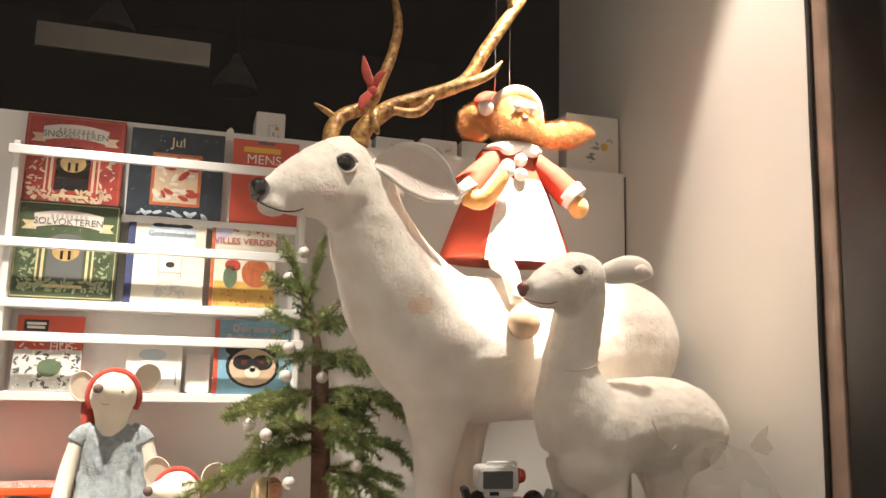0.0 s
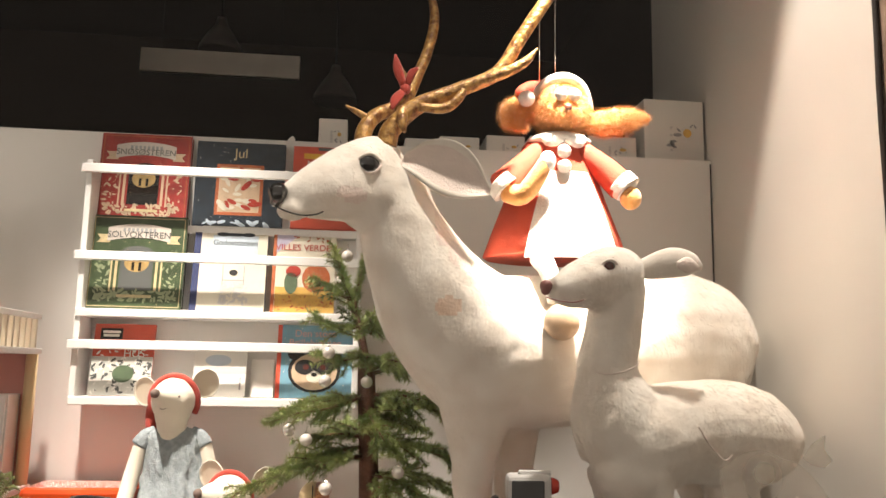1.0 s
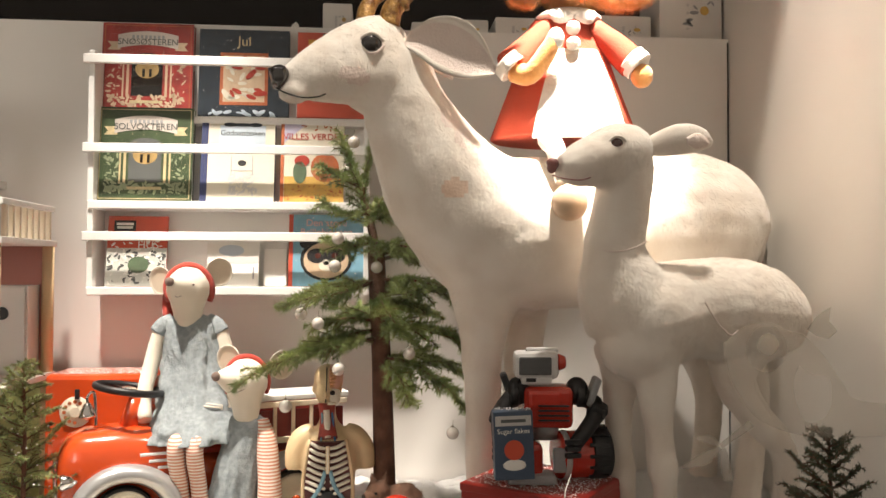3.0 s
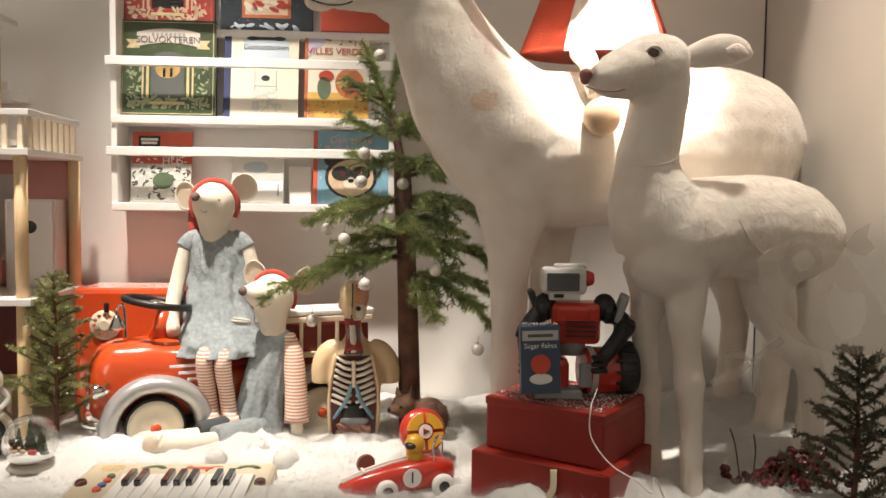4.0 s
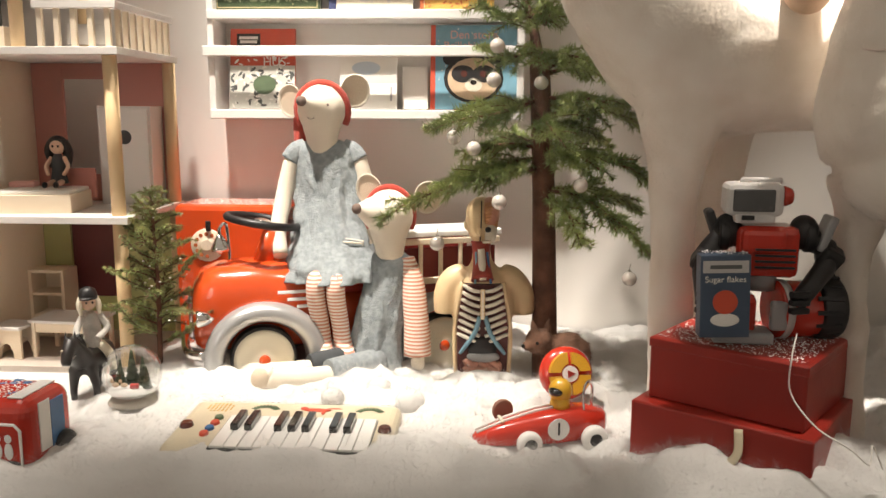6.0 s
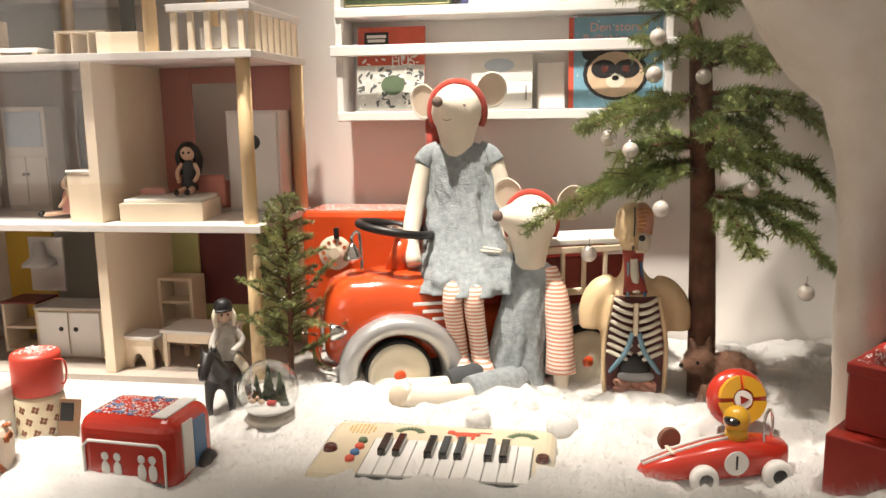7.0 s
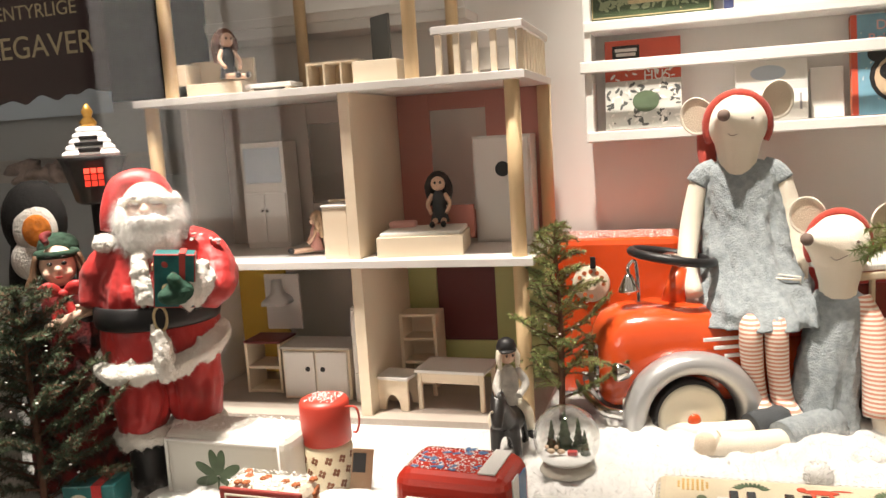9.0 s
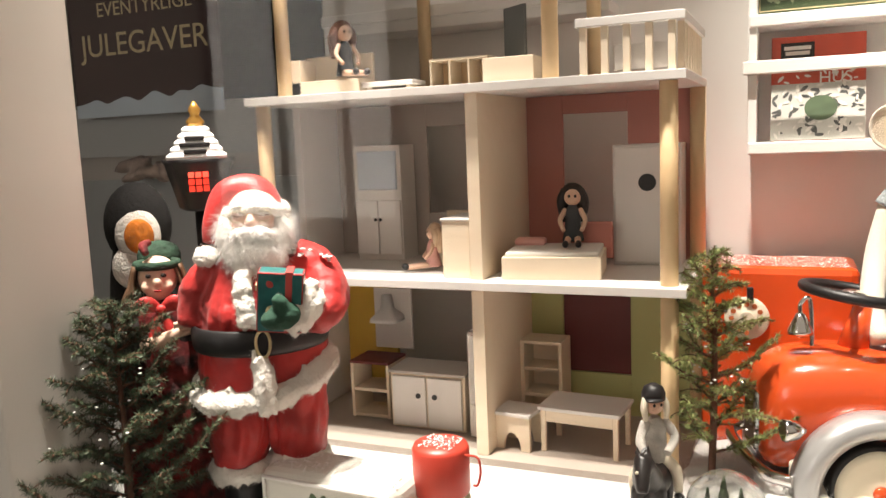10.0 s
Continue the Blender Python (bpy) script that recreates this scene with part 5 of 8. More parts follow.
for k in range(7):
    z = 0.308 + 0.006 * k
    tube(tor, curve([(0.172, 1.679 + 0.0008 * (k - 3) ** 2, z), (0.182, 1.681 + 0.0008 * (k - 3) ** 2, z + 0.003), (0.194, 1.694, z)], 3), 0.0034, 8, 7)
ball(tor, (0.179, 1.696, 0.294), (0.015, 0.018, 0.021), 1)
ball(tor, (0.164, 1.678, 0.298), (0.004, 0.006, 0.009))
ball(tor, (0.178, 1.677, 0.302), (0.0055, 0.004, 0.005), 5)
ball(tor, (0.155, 1.684, 0.302), (0.0045, 0.003, 0.003), 5)
tube(tor, curve([(0.166, 1.684, 0.352), (0.166, 1.677, 0.325), (0.165, 1.676, 0.300), (0.164, 1.678, 0.282)]), 0.0012, 5, 6)
box(tor, (0.176, 1.673, 0.281), (0.016, 0.006, 0.005), 1, bevel=0.001)
obj("anatomical_torso_model", tor, [TORSOSKIN, BONE, MUSCLE, CARTIL, GUT, MATTBLACK, GREY, BLUE, mat("brain_pink", (0.62, 0.30, 0.13), 0.5, var=0.2, vscale=60), mat("chest_dark_red", (0.09, 0.018, 0.016), 0.5)], label="tan anatomical torso model with open chest, standing in the snow", category="anatomy model")


# ---- fir trees ----
def fir_branch(wd, nd, pts, r, rng, tw=0.055, step=0.013, nl=0.013, dense=1.0, nw=0.0008):
    c = curve(pts, 8)
    tube(wd, c, [r * (1 - 0.8 * i / (len(c) - 1)) + 0.0006 for i in range(len(c))], 0, 6)
    lines, total = [(c, 1.0)], 0.0
    n = len(c)
    acc = 0.0
    for i in range(1, n - 1):
        a, b = Vector(c[i]), Vector(c[i + 1])
        acc += (b - a).length
        k = i / n
        if acc > step and k > 0.12:
            acc = 0.0
            for s in (-1, 1):
                d = (b - a).normalized()
                side = d.cross(Vector((0, 0, 1)))
                side = side.normalized() if side.length > 0.05 else Vector((1, 0, 0))
                ln = tw * (1.10 - k) ** 0.6 * rng.uniform(0.3, 1.35)
                e = a + (d * 0.75 + side * s * rng.uniform(0.4, 0.9) + Vector((0, 0, rng.uniform(-0.55, 0.35)))).normalized() * ln
                m = (a + e) / 2 + Vector((0, 0, 0.003))
                tc = curve([tuple(a), tuple(m), tuple(e)], 4)
                tube(wd, tc, [0.0009] * len(tc), 0, 4, False)
                lines.append((tc, 0.85))
    for tc, sc in lines:
        for p, q in zip(tc, tc[1:]):
            p, q = Vector(p), Vector(q)
            d = q - p
            cnt = max(2, int(d.length / 0.00045 * dense))
            dn = d.normalized()
            for _ in range(cnt):
                o = p + d * rng.random()
                out = dn.orthogonal()
                out.rotate(Matrix.Rotation(rng.random() * 6.28, 3, dn))
                w = (dn * rng.uniform(0.5, 0.9) + out).normalized()
                L = nl * sc * rng.uniform(0.7, 1.15)
                sd = w.cross(Vector((rng.random(), rng.random(), rng.random() + 0.1))).normalized() * nw
                nd.faces.new((nd.verts.new(o - sd), nd.verts.new(o + sd), nd.verts.new(o + w * L)))


tree = thing("christmas_tree", pose(0, 0, 0), "sparse green fir tree with pearl baubles, standing in snow", "tree")
wd, nd = B(), B()
rng = random.Random(8)
stube(wd, [(0.287, 1.722, 0.0, 0.024), (0.282, 1.722, 0.20, 0.022), (0.276, 1.721, 0.38, 0.020), (0.266, 1.72, 0.56, 0.018), (0.264, 1.72, 0.60, 0.016)], 0, 14)
stube(wd, [(0.264, 1.72, 0.59, 0.010), (0.250, 1.73, 0.66, 0.008), (0.222, 1.75, 0.74, 0.006), (0.190, 1.77, 0.83, 0.002)], 0, 8)
T = (0.27, 1.72)
limbs = [
    # leader and crown
    [(0.264, 1.72, 0.60), (0.245, 1.735, 0.68), (0.218, 1.75, 0.76), (0.186, 1.77, 0.845)],
    [(0.235, 1.74, 0.70), (0.245, 1.74, 0.77), (0.262, 1.74, 0.84)],
    [(0.225, 1.745, 0.73), (0.185, 1.71, 0.745), (0.150, 1.69, 0.765)],
    [(0.25, 1.73, 0.67), (0.20, 1.69, 0.665), (0.155, 1.66, 0.69)],
    [(0.25, 1.73, 0.67), (0.30, 1.70, 0.68), (0.335, 1.68, 0.70)],
    [(0.262, 1.72, 0.61), (0.21, 1.68, 0.60), (0.165, 1.65, 0.615)],
    [(0.264, 1.72, 0.60), (0.32, 1.69, 0.60), (0.37, 1.67, 0.585)],
    # middle
    [(0.268, 1.72, 0.53), (0.20, 1.67, 0.505), (0.135, 1.64, 0.495), (0.075, 1.62, 0.475)],
    [(0.268, 1.72, 0.52), (0.17, 1.72, 0.52), (0.09, 1.70, 0.49)],
    [(0.268, 1.72, 0.53), (0.34, 1.68, 0.53), (0.40, 1.66, 0.515)],
    [(0.268, 1.72, 0.50), (0.36, 1.71, 0.51), (0.43, 1.69, 0.49), (0.475, 1.68, 0.445)],
    [(0.27, 1.72, 0.50), (0.28, 1.64, 0.48), (0.30, 1.58, 0.45)],
    [(0.272, 1.72, 0.44), (0.36, 1.70, 0.43), (0.44, 1.68, 0.40), (0.48, 1.67, 0.35)],
    [(0.274, 1.72, 0.41), (0.20, 1.66, 0.40), (0.12, 1.62, 0.385), (0.04, 1.59, 0.355), (0.0, 1.58, 0.325)],
    [(0.274, 1.72, 0.40), (0.17, 1.70, 0.41), (0.09, 1.68, 0.375)],
    [(0.275, 1.72, 0.37), (0.34, 1.66, 0.36), (0.40, 1.63, 0.32), (0.455, 1.61, 0.265)],
    [(0.275, 1.72, 0.36), (0.31, 1.64, 0.34), (0.33, 1.58, 0.29)],
    [(0.276, 1.72, 0.37), (0.38, 1.73, 0.37), (0.45, 1.72, 0.33)],
    [(0.27, 1.74, 0.45), (0.22, 1.82, 0.46), (0.18, 1.88, 0.44)],
    [(0.27, 1.74, 0.47), (0.34, 1.81, 0.47), (0.40, 1.86, 0.45)],
    [(0.27, 1.73, 0.57), (0.34, 1.77, 0.59), (0.39, 1.80, 0.57)],
]
for k in range(14):
    z = rng.uniform(0.42, 0.70)
    a, L = rng.uniform(2.4, 7.0), (0.78 - z) * rng.uniform(0.30, 0.42)
    e = (0.272 + L * math.cos(a) * 1.05, 1.72 + L * math.sin(a) * 0.75, z - L * rng.uniform(0.0, 0.35))
    limbs.append([(0.272, 1.72, z), ((0.272 + e[0]) / 2, (1.72 + e[1]) / 2, (z + e[2]) / 2 + 0.012), e])
for L in limbs:
    fir_branch(wd, nd, L, 0.0038, rng, 0.062, 0.009, 0.0165, 0.85, 0.00105)
part("trunk", wd, BARK, tree)
tagged(part("needles", nd, NEEDLE, tree, "green fir needles"), kind="stuff")


def bauble(x, y, z, r=0.0125):
    b = thing("bauble", pose(x, y, z), "round pearl-white bauble on a fir twig", "ornament", "baubles on the fir tree")
    part("globe", ball(B(), (0, 0, 0), r, 0), PEARL, b)
    bm = cyl(B(), (0, 0, r * 1.02), r * 0.28, r * 0.24, r * 0.35, 0, n=12)
    tube(bm, [(0, 0, r * 1.1), (0.001, 0, r * 1.1 + 0.012)], 0.0006, 0, 5)
    part("cap", bm, CHROME, b, "small silver cap")


for p in ((0.2025, 1.82, 0.773), (0.416, 1.616, 0.230), (0.266, 1.690, 0.556), (0.194, 1.5675, 0.363), (0.119, 1.62, 0.465), (0.152, 1.62, 0.446), (0.189, 1.63, 0.613), (0.184, 1.62, 0.558), (0.330, 1.62, 0.386), (0.092, 1.60, 0.289), (0.218, 1.70, 0.815)):
    bauble(*p)


def small_fir(x, y, z0, h, w, n, label, mat_n, seed, nl=0.0085, dense=0.9):
    tr = thing("small_fir", pose(0, 0, 0), label, "tree", "small fir trees")
    wd, nd = B(), B()
    rng = random.Random(seed)
    stube(wd, [(x, y, z0, 0.0055), (x + 0.004, y, z0 + h * 0.5, 0.004), (x, y, z0 + h, 0.0012)], 0, 8)
    for i in range(n):
        k = 0.14 + 0.84 * (i / (n - 1)) ** 0.9
        z = z0 + h * k
        a = i * 2.4 + rng.uniform(-0.4, 0.4)
        L = w * (1.05 - k) ** 0.75 * rng.uniform(0.7, 1.15) + 0.008
        dx, dy = math.cos(a) * L, math.sin(a) * L
        fir_branch(wd, nd, [(x, y, z), (x + dx * 0.5, y + dy * 0.5, z + L * 0.24), (x + dx, y + dy, z + L * rng.uniform(0.3, 0.8))], 0.0016, rng, 0.030, 0.007, nl, dense)
    fir_branch(wd, nd, [(x, y, z0 + h * 0.8), (x, y, z0 + h * 0.92), (x + 0.003, y, z0 + h * 1.03)], 0.0014, rng, 0.014, 0.010, nl, dense)
    part("trunk", wd, BARK, tr)
    tagged(part("needles", nd, mat_n, tr, "short fir needles"), kind="stuff")
    sn = B()
    for _ in range(40):
        k = rng.uniform(0.15, 0.9)
        a, L = rng.random() * 6.28, w * (1.05 - k) * rng.uniform(0.4, 1.0)
        ball(sn, (x + math.cos(a) * L, y + math.sin(a) * L, z0 + h * k + L * 0.25 + 0.003), (0.0022, 0.0022, 0.0012), 0, I4, 6, 4)
    tagged(part("snow_flecks", sn, GLITTER, tr, "flecks of artificial snow"), kind="stuff")
    return tr


small_fir(-0.432, 1.700, 0.03, 0.335, 0.112, 38, "small green fir tree beside the doll house", NEEDLE, 21)
small_fir(-1.100, 1.275, 0.0, 0.345, 0.165, 46, "small dark fir tree with snow flecks beside the santa", NEEDLED, 22, 0.011, 0.9)
small_fir(0.985, 1.262, 0.0, 0.290, 0.105, 34, "small dark fir tree beside the side wall", NEEDLED, 23)

# ---- brown squirrel figure at the foot of the tree ----
t = B()
ball(t, (0.320, 1.665, 0.080), (0.044, 0.030, 0.042))
ball(t, (0.272, 1.66, 0.105), (0.026, 0.022, 0.024))
ball(t, (0.252, 1.65, 0.100), (0.012, 0.011, 0.010))
stube(t, [(0.264, 1.655, 0.12, 0.008), (0.258, 1.655, 0.140, 0.005), (0.255, 1.655, 0.150, 0.001)])
stube(t, [(0.283, 1.66, 0.12, 0.008), (0.286, 1.66, 0.140, 0.005), (0.288, 1.66, 0.150, 0.001)])
stube(t, [(0.285, 1.64, 0.07, 0.012), (0.275, 1.635, 0.045, 0.010), (0.272, 1.63, 0.03, 0.010)])
sq = fused(t, 0.004, 0, 0.002, 80, 2)
ball(sq, (0.266, 1.639, 0.108), 0.003, 1)
ball(sq, (0.242, 1.645, 0.101), 0.004, 1)
fuzz(sq, 3000, 0.006, 0.0008, 0, 0, (0.3, 0, -0.3), 3)
obj("squirrel_figure", sq, [mat("brown_figure_fur", (0.17, 0.085, 0.05), 0.8, bump=0.8, bscale=150, var=0.4, vscale=40), BLACK], label="dark brown squirrel figure at the foot of the fir", category="figurine")

# ---- toy keyboard ----
kb = thing("toy_keyboard", pose(-0.115, 1.374, 0.042, 3, 0, -1.2) @ Matrix.Diagonal((1.0, 1.12, 1.0, 1.0)), "cream wooden toy keyboard with printed leaves, half in snow", "toy piano")
part("case", box(B(), (0, 0, 0.0), (0.322, 0.150, 0.030), bevel=0.013, seg=3), mat("cream_lacquer", (0.66, 0.58, 0.42), 0.35, var=0.1, vscale=20), kb)
part("base", box(B(), (0.0, -0.002, -0.010), (0.318, 0.150, 0.018), bevel=0.006), RED, kb, "red underside")
part("key_bed", box(B(), (0.022, -0.029, 0.0137), (0.222, 0.092, 0.004)), DKGREY, kb)
for i in range(11):
    part("white_key", box(B(), (-0.077 + 0.0199 * i, -0.028, 0.0140), (0.0190, 0.090, 0.010), bevel=0.0012), WHITEP, kb)
for i in (0, 1, 3, 4, 5, 7, 8):
    part("black_key", box(B(), (-0.067 + 0.0199 * i + (0.003 if i > 2 else 0), -0.006, 0.0225), (0.0110, 0.046, 0.012), bevel=0.0015), BLACK, kb)
for i, (x, z, m) in enumerate(((-0.104, 0.012, LEAFB), (-0.104, -0.004, ORANGEB), (-0.106, -0.020, BLUE), (-0.108, -0.036, ORANGEB))):
    part("button", cyl(B(), (x, z, 0.0165), 0.007, 0.006, 0.006, bevel=0.001), m, kb)
bm = B()
for r in range(5):
    for c in range(7):
        if (r, c) not in ((0, 0), (0, 6), (4, 0), (4, 6)):
            cyl(bm, (-0.132 + c * 0.0058, 0.036 + r * 0.0055, 0.0153), 0.0018, 0.0018, 0.0008, n=8)
tagged(part("speaker_dots", bm, YELLB, kb), kind="stuff")
for x, y in ((-0.143, -0.012), (0.146, -0.010)):
    part("knob", cyl(B(), (x, y, 0.0175), 0.011, 0.008, 0.008, bevel=0.002), BROWN, kb)
rng = random.Random(5)
bm = B()
for cx in (-0.045, 0.115):
    for k in range(11):
        a = radians(-70 + 14 * k)
        ball(bm, (cx + 0.018 * math.sin(a), 0.040 + 0.014 * math.cos(a), 0.0155), (0.006, 0.0022, 0.0006), 0, rot(0, 0, 90 - math.degrees(a)), 8, 4)
part("printed_leaves", bm, LEAFB, kb)
bm = B()
for x, y, rx, ry in ((0.035, 0.046, 0.022, 0.006), (0.014, 0.050, 0.006, 0.006), (0.060, 0.052, 0.012, 0.002), (0.026, 0.038, 0.003, 0.006), (0.046, 0.038, 0.003, 0.006)):
    ball(bm, (x, y, 0.0154), (rx, ry, 0.0006), 0, I4, 10, 4)
part("printed_tiger", bm, ORANGEB, kb, "orange printed animal shape")
bm = B()
for k in range(34):
    box(bm, (-0.148 + 0.009 * k, 0.0685, 0.0152), (0.005, 0.002, 0.0008))
for k in range(12):
    box(bm, (-0.1555, -0.055 + 0.009 * k, 0.0150), (0.002, 0.005, 0.0008))
tagged(part("printed_border", bm, LTGREY, kb), kind="stuff")

# ---- racing car ----
rc = thing("toy_racing_car", pose(0.258, 1.428, 0.012, 0, 0, 14), "red wooden racing car with white stripes and number one", "toy car")
bm = B()
rings = []
for x, hw, zt, zb in ((-0.105, 0.004, 0.022, 0.012), (-0.098, 0.012, 0.028, 0.006), (-0.06, 0.022, 0.042, 0.004), (-0.01, 0.029, 0.055, 0.004), (0.03, 0.031, 0.060, 0.004), (0.07, 0.028, 0.058, 0.006), (0.095, 0.018, 0.052, 0.010), (0.103, 0.006, 0.044, 0.018)):
    zc, hh = (zt + zb) / 2, (zt - zb) / 2
    rings.append([bm.verts.new((x, hw * math.copysign(abs(math.cos(a)) ** 0.75, math.cos(a)), zc + hh * math.copysign(abs(math.sin(a)) ** 0.75, math.sin(a)))) for a in np.linspace(0, math.tau, 24, endpoint=False).tolist()])
for q, w in zip(rings, rings[1:]):
    for k in range(24):
        bm.faces.new((q[k], q[(k + 1) % 24], w[(k + 1) % 24], w[k])).smooth = True
bm.faces.new(rings[0][::-1])
bm.faces.new(rings[-1])
part("body", bm, RED, rc)
for y in (-0.006, 0.006):
    part("stripe", tube(B(), [(-0.100, y * 0.7, 0.028), (-0.06, y, 0.0428), (-0.01, y, 0.0556), (0.02, y, 0.0596)], 0.0028, 0, 8, True, 0.5), WHITEP, rc, "white stripe")
for x, r in ((-0.028, 0.019), (0.072, 0.020)):
    for s in (-1, 1):
        w = part("wheel", lathe(B(), [(0.010, -0.008), (r * 0.9, -0.008), (r, -0.003), (r, 0.003), (r * 0.9, 0.008), (0.010, 0.008)], 0, 24, rot(90)), WHITEP, rc, "thick white wheel", Matrix.Translation((x, s * 0.036, r - 0.002)))
        part("hub", cyl(B(), (0, s * 0.0, 0), 0.0098, 0.0098, 0.0164, 0, rot(90), 16), MATTBLACK, w)
part("number_disc", cyl(B(), (0.018, -0.0306, 0.034), 0.0165, 0.0165, 0.0016, 0, rot(90), 28), WHITEP, rc)
letters("1", 0.028, Matrix.Translation((0.018, -0.0318, 0.034)), rc, MATTBLACK, name="numeral")
bm = ball(B(), (0.030, 0, 0.083), (0.018, 0.017, 0.019))
cyl(bm, (0.030, 0, 0.064), 0.016, 0.014, 0.02)
dr = part("driver_peg", bm, YELLOW, rc, "yellow helmeted peg driver")
part("visor", ball(B(), (0.0215, -0.006, 0.084), (0.0115, 0.0125, 0.0075)), BLACK, dr)
part("exhaust_loop", tube(B(), curve([(0.062, -0.015, 0.05), (0.060, -0.017, 0.085), (0.070, -0.010, 0.098), (0.080, 0.0, 0.085), (0.080, 0.0, 0.055)]), 0.0022), CHROME, rc, "bent silver wire loop")
part("spoked_wheel", cyl(B(), (-0.050, 0.034, 0.045), 0.017, 0.017, 0.008, 0, rot(90, 0, 10), 24, 0.002), mat("dark_wood_wheel", (0.20, 0.09, 0.06), 0.5), rc, "dark wooden wheel")
part("nose_band", box(B(), (-0.062, 0, 0.0445), (0.005, 0.026, 0.003), bevel=0.001), CREAM, rc)

rem = thing("toy_remote", pose(0.306, 1.520, 0.094, -14, 0, 14), "round red toy remote with yellow keys, leaning in snow", "toy")
part("shell", ball(B(), (0, 0.008, 0), (0.045, 0.022, 0.043)), RED, rem)
for k in range(4):
    a0 = radians(45 + 90 * k)
    pts = [(0.034 * math.cos(a0 + t), 0.034 * math.sin(a0 + t)) for t in np.linspace(-0.68, 0.68, 9)] + [(0.016 * math.cos(a0 + t), 0.016 * math.sin(a0 + t)) for t in np.linspace(0.60, -0.60, 7)]
    part("direction_key", prism(B(), pts, 0.010, Matrix.Translation((0, -0.017, 0))), YELLOW, rem, "yellow key")
part("middle_button", cyl(B(), (0, -0.010, 0), 0.0135, 0.0125, 0.014, 0, rot(90), 24), WHITEP, rem, "white round button")
part("arrow_mark", prism(B(), [(-0.005, -0.006), (0.008, 0), (-0.005, 0.006)], 0.001, Matrix.Translation((0, -0.0182, 0))), REDCARD, rem)

# ---- red boxes with the robot ----
rbx = thing("red_gift_box", pose(0.540, 1.385, 0.0, 0, 0, -36), "large low red carton half sunk in the snow", "box", "stacked red boxes")
part("box_body", box(B(), (0, 0, 0.0525), (0.245, 0.205, 0.105), bevel=0.003), REDCARD, rbx)
part("ribbon", tube(B(), curve([(0.03, -0.104, 0.10), (0.034, -0.115, 0.07), (0.02, -0.120, 0.045), (0.045, -0.118, 0.03), (0.005, -0.120, 0.022), (-0.02, -0.122, 0.03)]), 0.006, 0, 8, True, 0.15), mat("cream_ribbon", (0.66, 0.58, 0.40), 0.5), rbx, "curled cream ribbon")
rbt = thing("red_gift_box", pose(0.550, 1.398, 0.1055, 0, 0, -38), "red carton with snow grains, carrying the toy robot", "box", "stacked red boxes")
part("box_body", box(B(), (0, 0, 0.0445), (0.214, 0.190, 0.089), bevel=0.003), REDCARD, rbt)
part("lid_edge", box(B(), (0, 0, 0.0808), (0.217, 0.193, 0.014), bevel=0.002), REDCARD, rbt)
sprinkle("snow_grains", 0, 0, 0.0895, 0.10, 0.088, 1500, rbt, 6)

ro = thing("toy_robot", pose(0.560, 1.385, 0.196, 0, 0, -6), "red, white and black toy robot holding a cereal packet", "toy robot")
bm = B()
box(bm, (-0.025, 0, 0.195), (0.074, 0.055, 0.044), 0, bevel=0.008)
box(bm, (-0.025, -0.004, 0.170), (0.052, 0.048, 0.012), 0, bevel=0.003)
tube(bm, [(-0.04, 0, 0.216), (-0.04, 0, 0.221), (0.012, 0, 0.221), (0.012, 0, 0.216)], 0.003, 0, 8)
hd = part("head", bm, mat("robot_white", (0.66, 0.64, 0.62), 0.35, var=0.1), ro, "white boxy head")
part("face_screen", box(B(), (-0.028, -0.029, 0.195), (0.054, 0.004, 0.030), bevel=0.002), mat("smoked_screen", (0.10, 0.10, 0.10), 0.25), hd)
part("ear_cup", cyl(B(), (0.018, -0.012, 0.200), 0.015, 0.010, 0.014, 0, rot(0, 90), 20, 0.003), RED, hd, "red ear cup")
part("jaw_light", box(B(), (-0.035, -0.030, 0.172), (0.016, 0.003, 0.006)), MATTBLACK, hd)
bm = B()
box(bm, (-0.005, 0.0, 0.125), (0.082, 0.060, 0.070), 0, bevel=0.010)
box(bm, (-0.012, -0.022, 0.140), (0.060, 0.026, 0.034), 0, bevel=0.008)
part("torso", bm, RED, ro, "red moulded chest")
for k in range(4):
    part("chest_rib", box(B(), (0.002, -0.036, 0.130 - k * 0.008), (0.052, 0.004, 0.003), bevel=0.001), MATTBLACK, ro)
part("waist", cyl(B(), (-0.01, 0, 0.085), 0.022, 0.026, 0.03), GREY, ro)


def arm(s, elbow, hand):
    a = B()
    ball(a, (s * 0.050 - 0.005, 0, 0.150), (0.020, 0.022, 0.024), 0)
    cyl(a, (s * 0.056 - 0.005, -0.004, 0.145), 0.022, 0.022, 0.014, 0, rot(0, 90), 20, 0.003)
    stube(a, [(s * 0.055 - 0.005, 0, 0.145, 0.015), (*elbow, 0.015), (*hand, 0.012)], 0, 10, 3)
    box(a, elbow, (0.030, 0.034, 0.030), 0, rot(20, 30, 0), 0.006)
    for k in range(3):
        box(a, (hand[0], hand[1] - 0.006, hand[2] + 0.011 * (k - 1)), (0.026, 0.012, 0.008), 0, rot(0, 0, 20), 0.002)
    return a


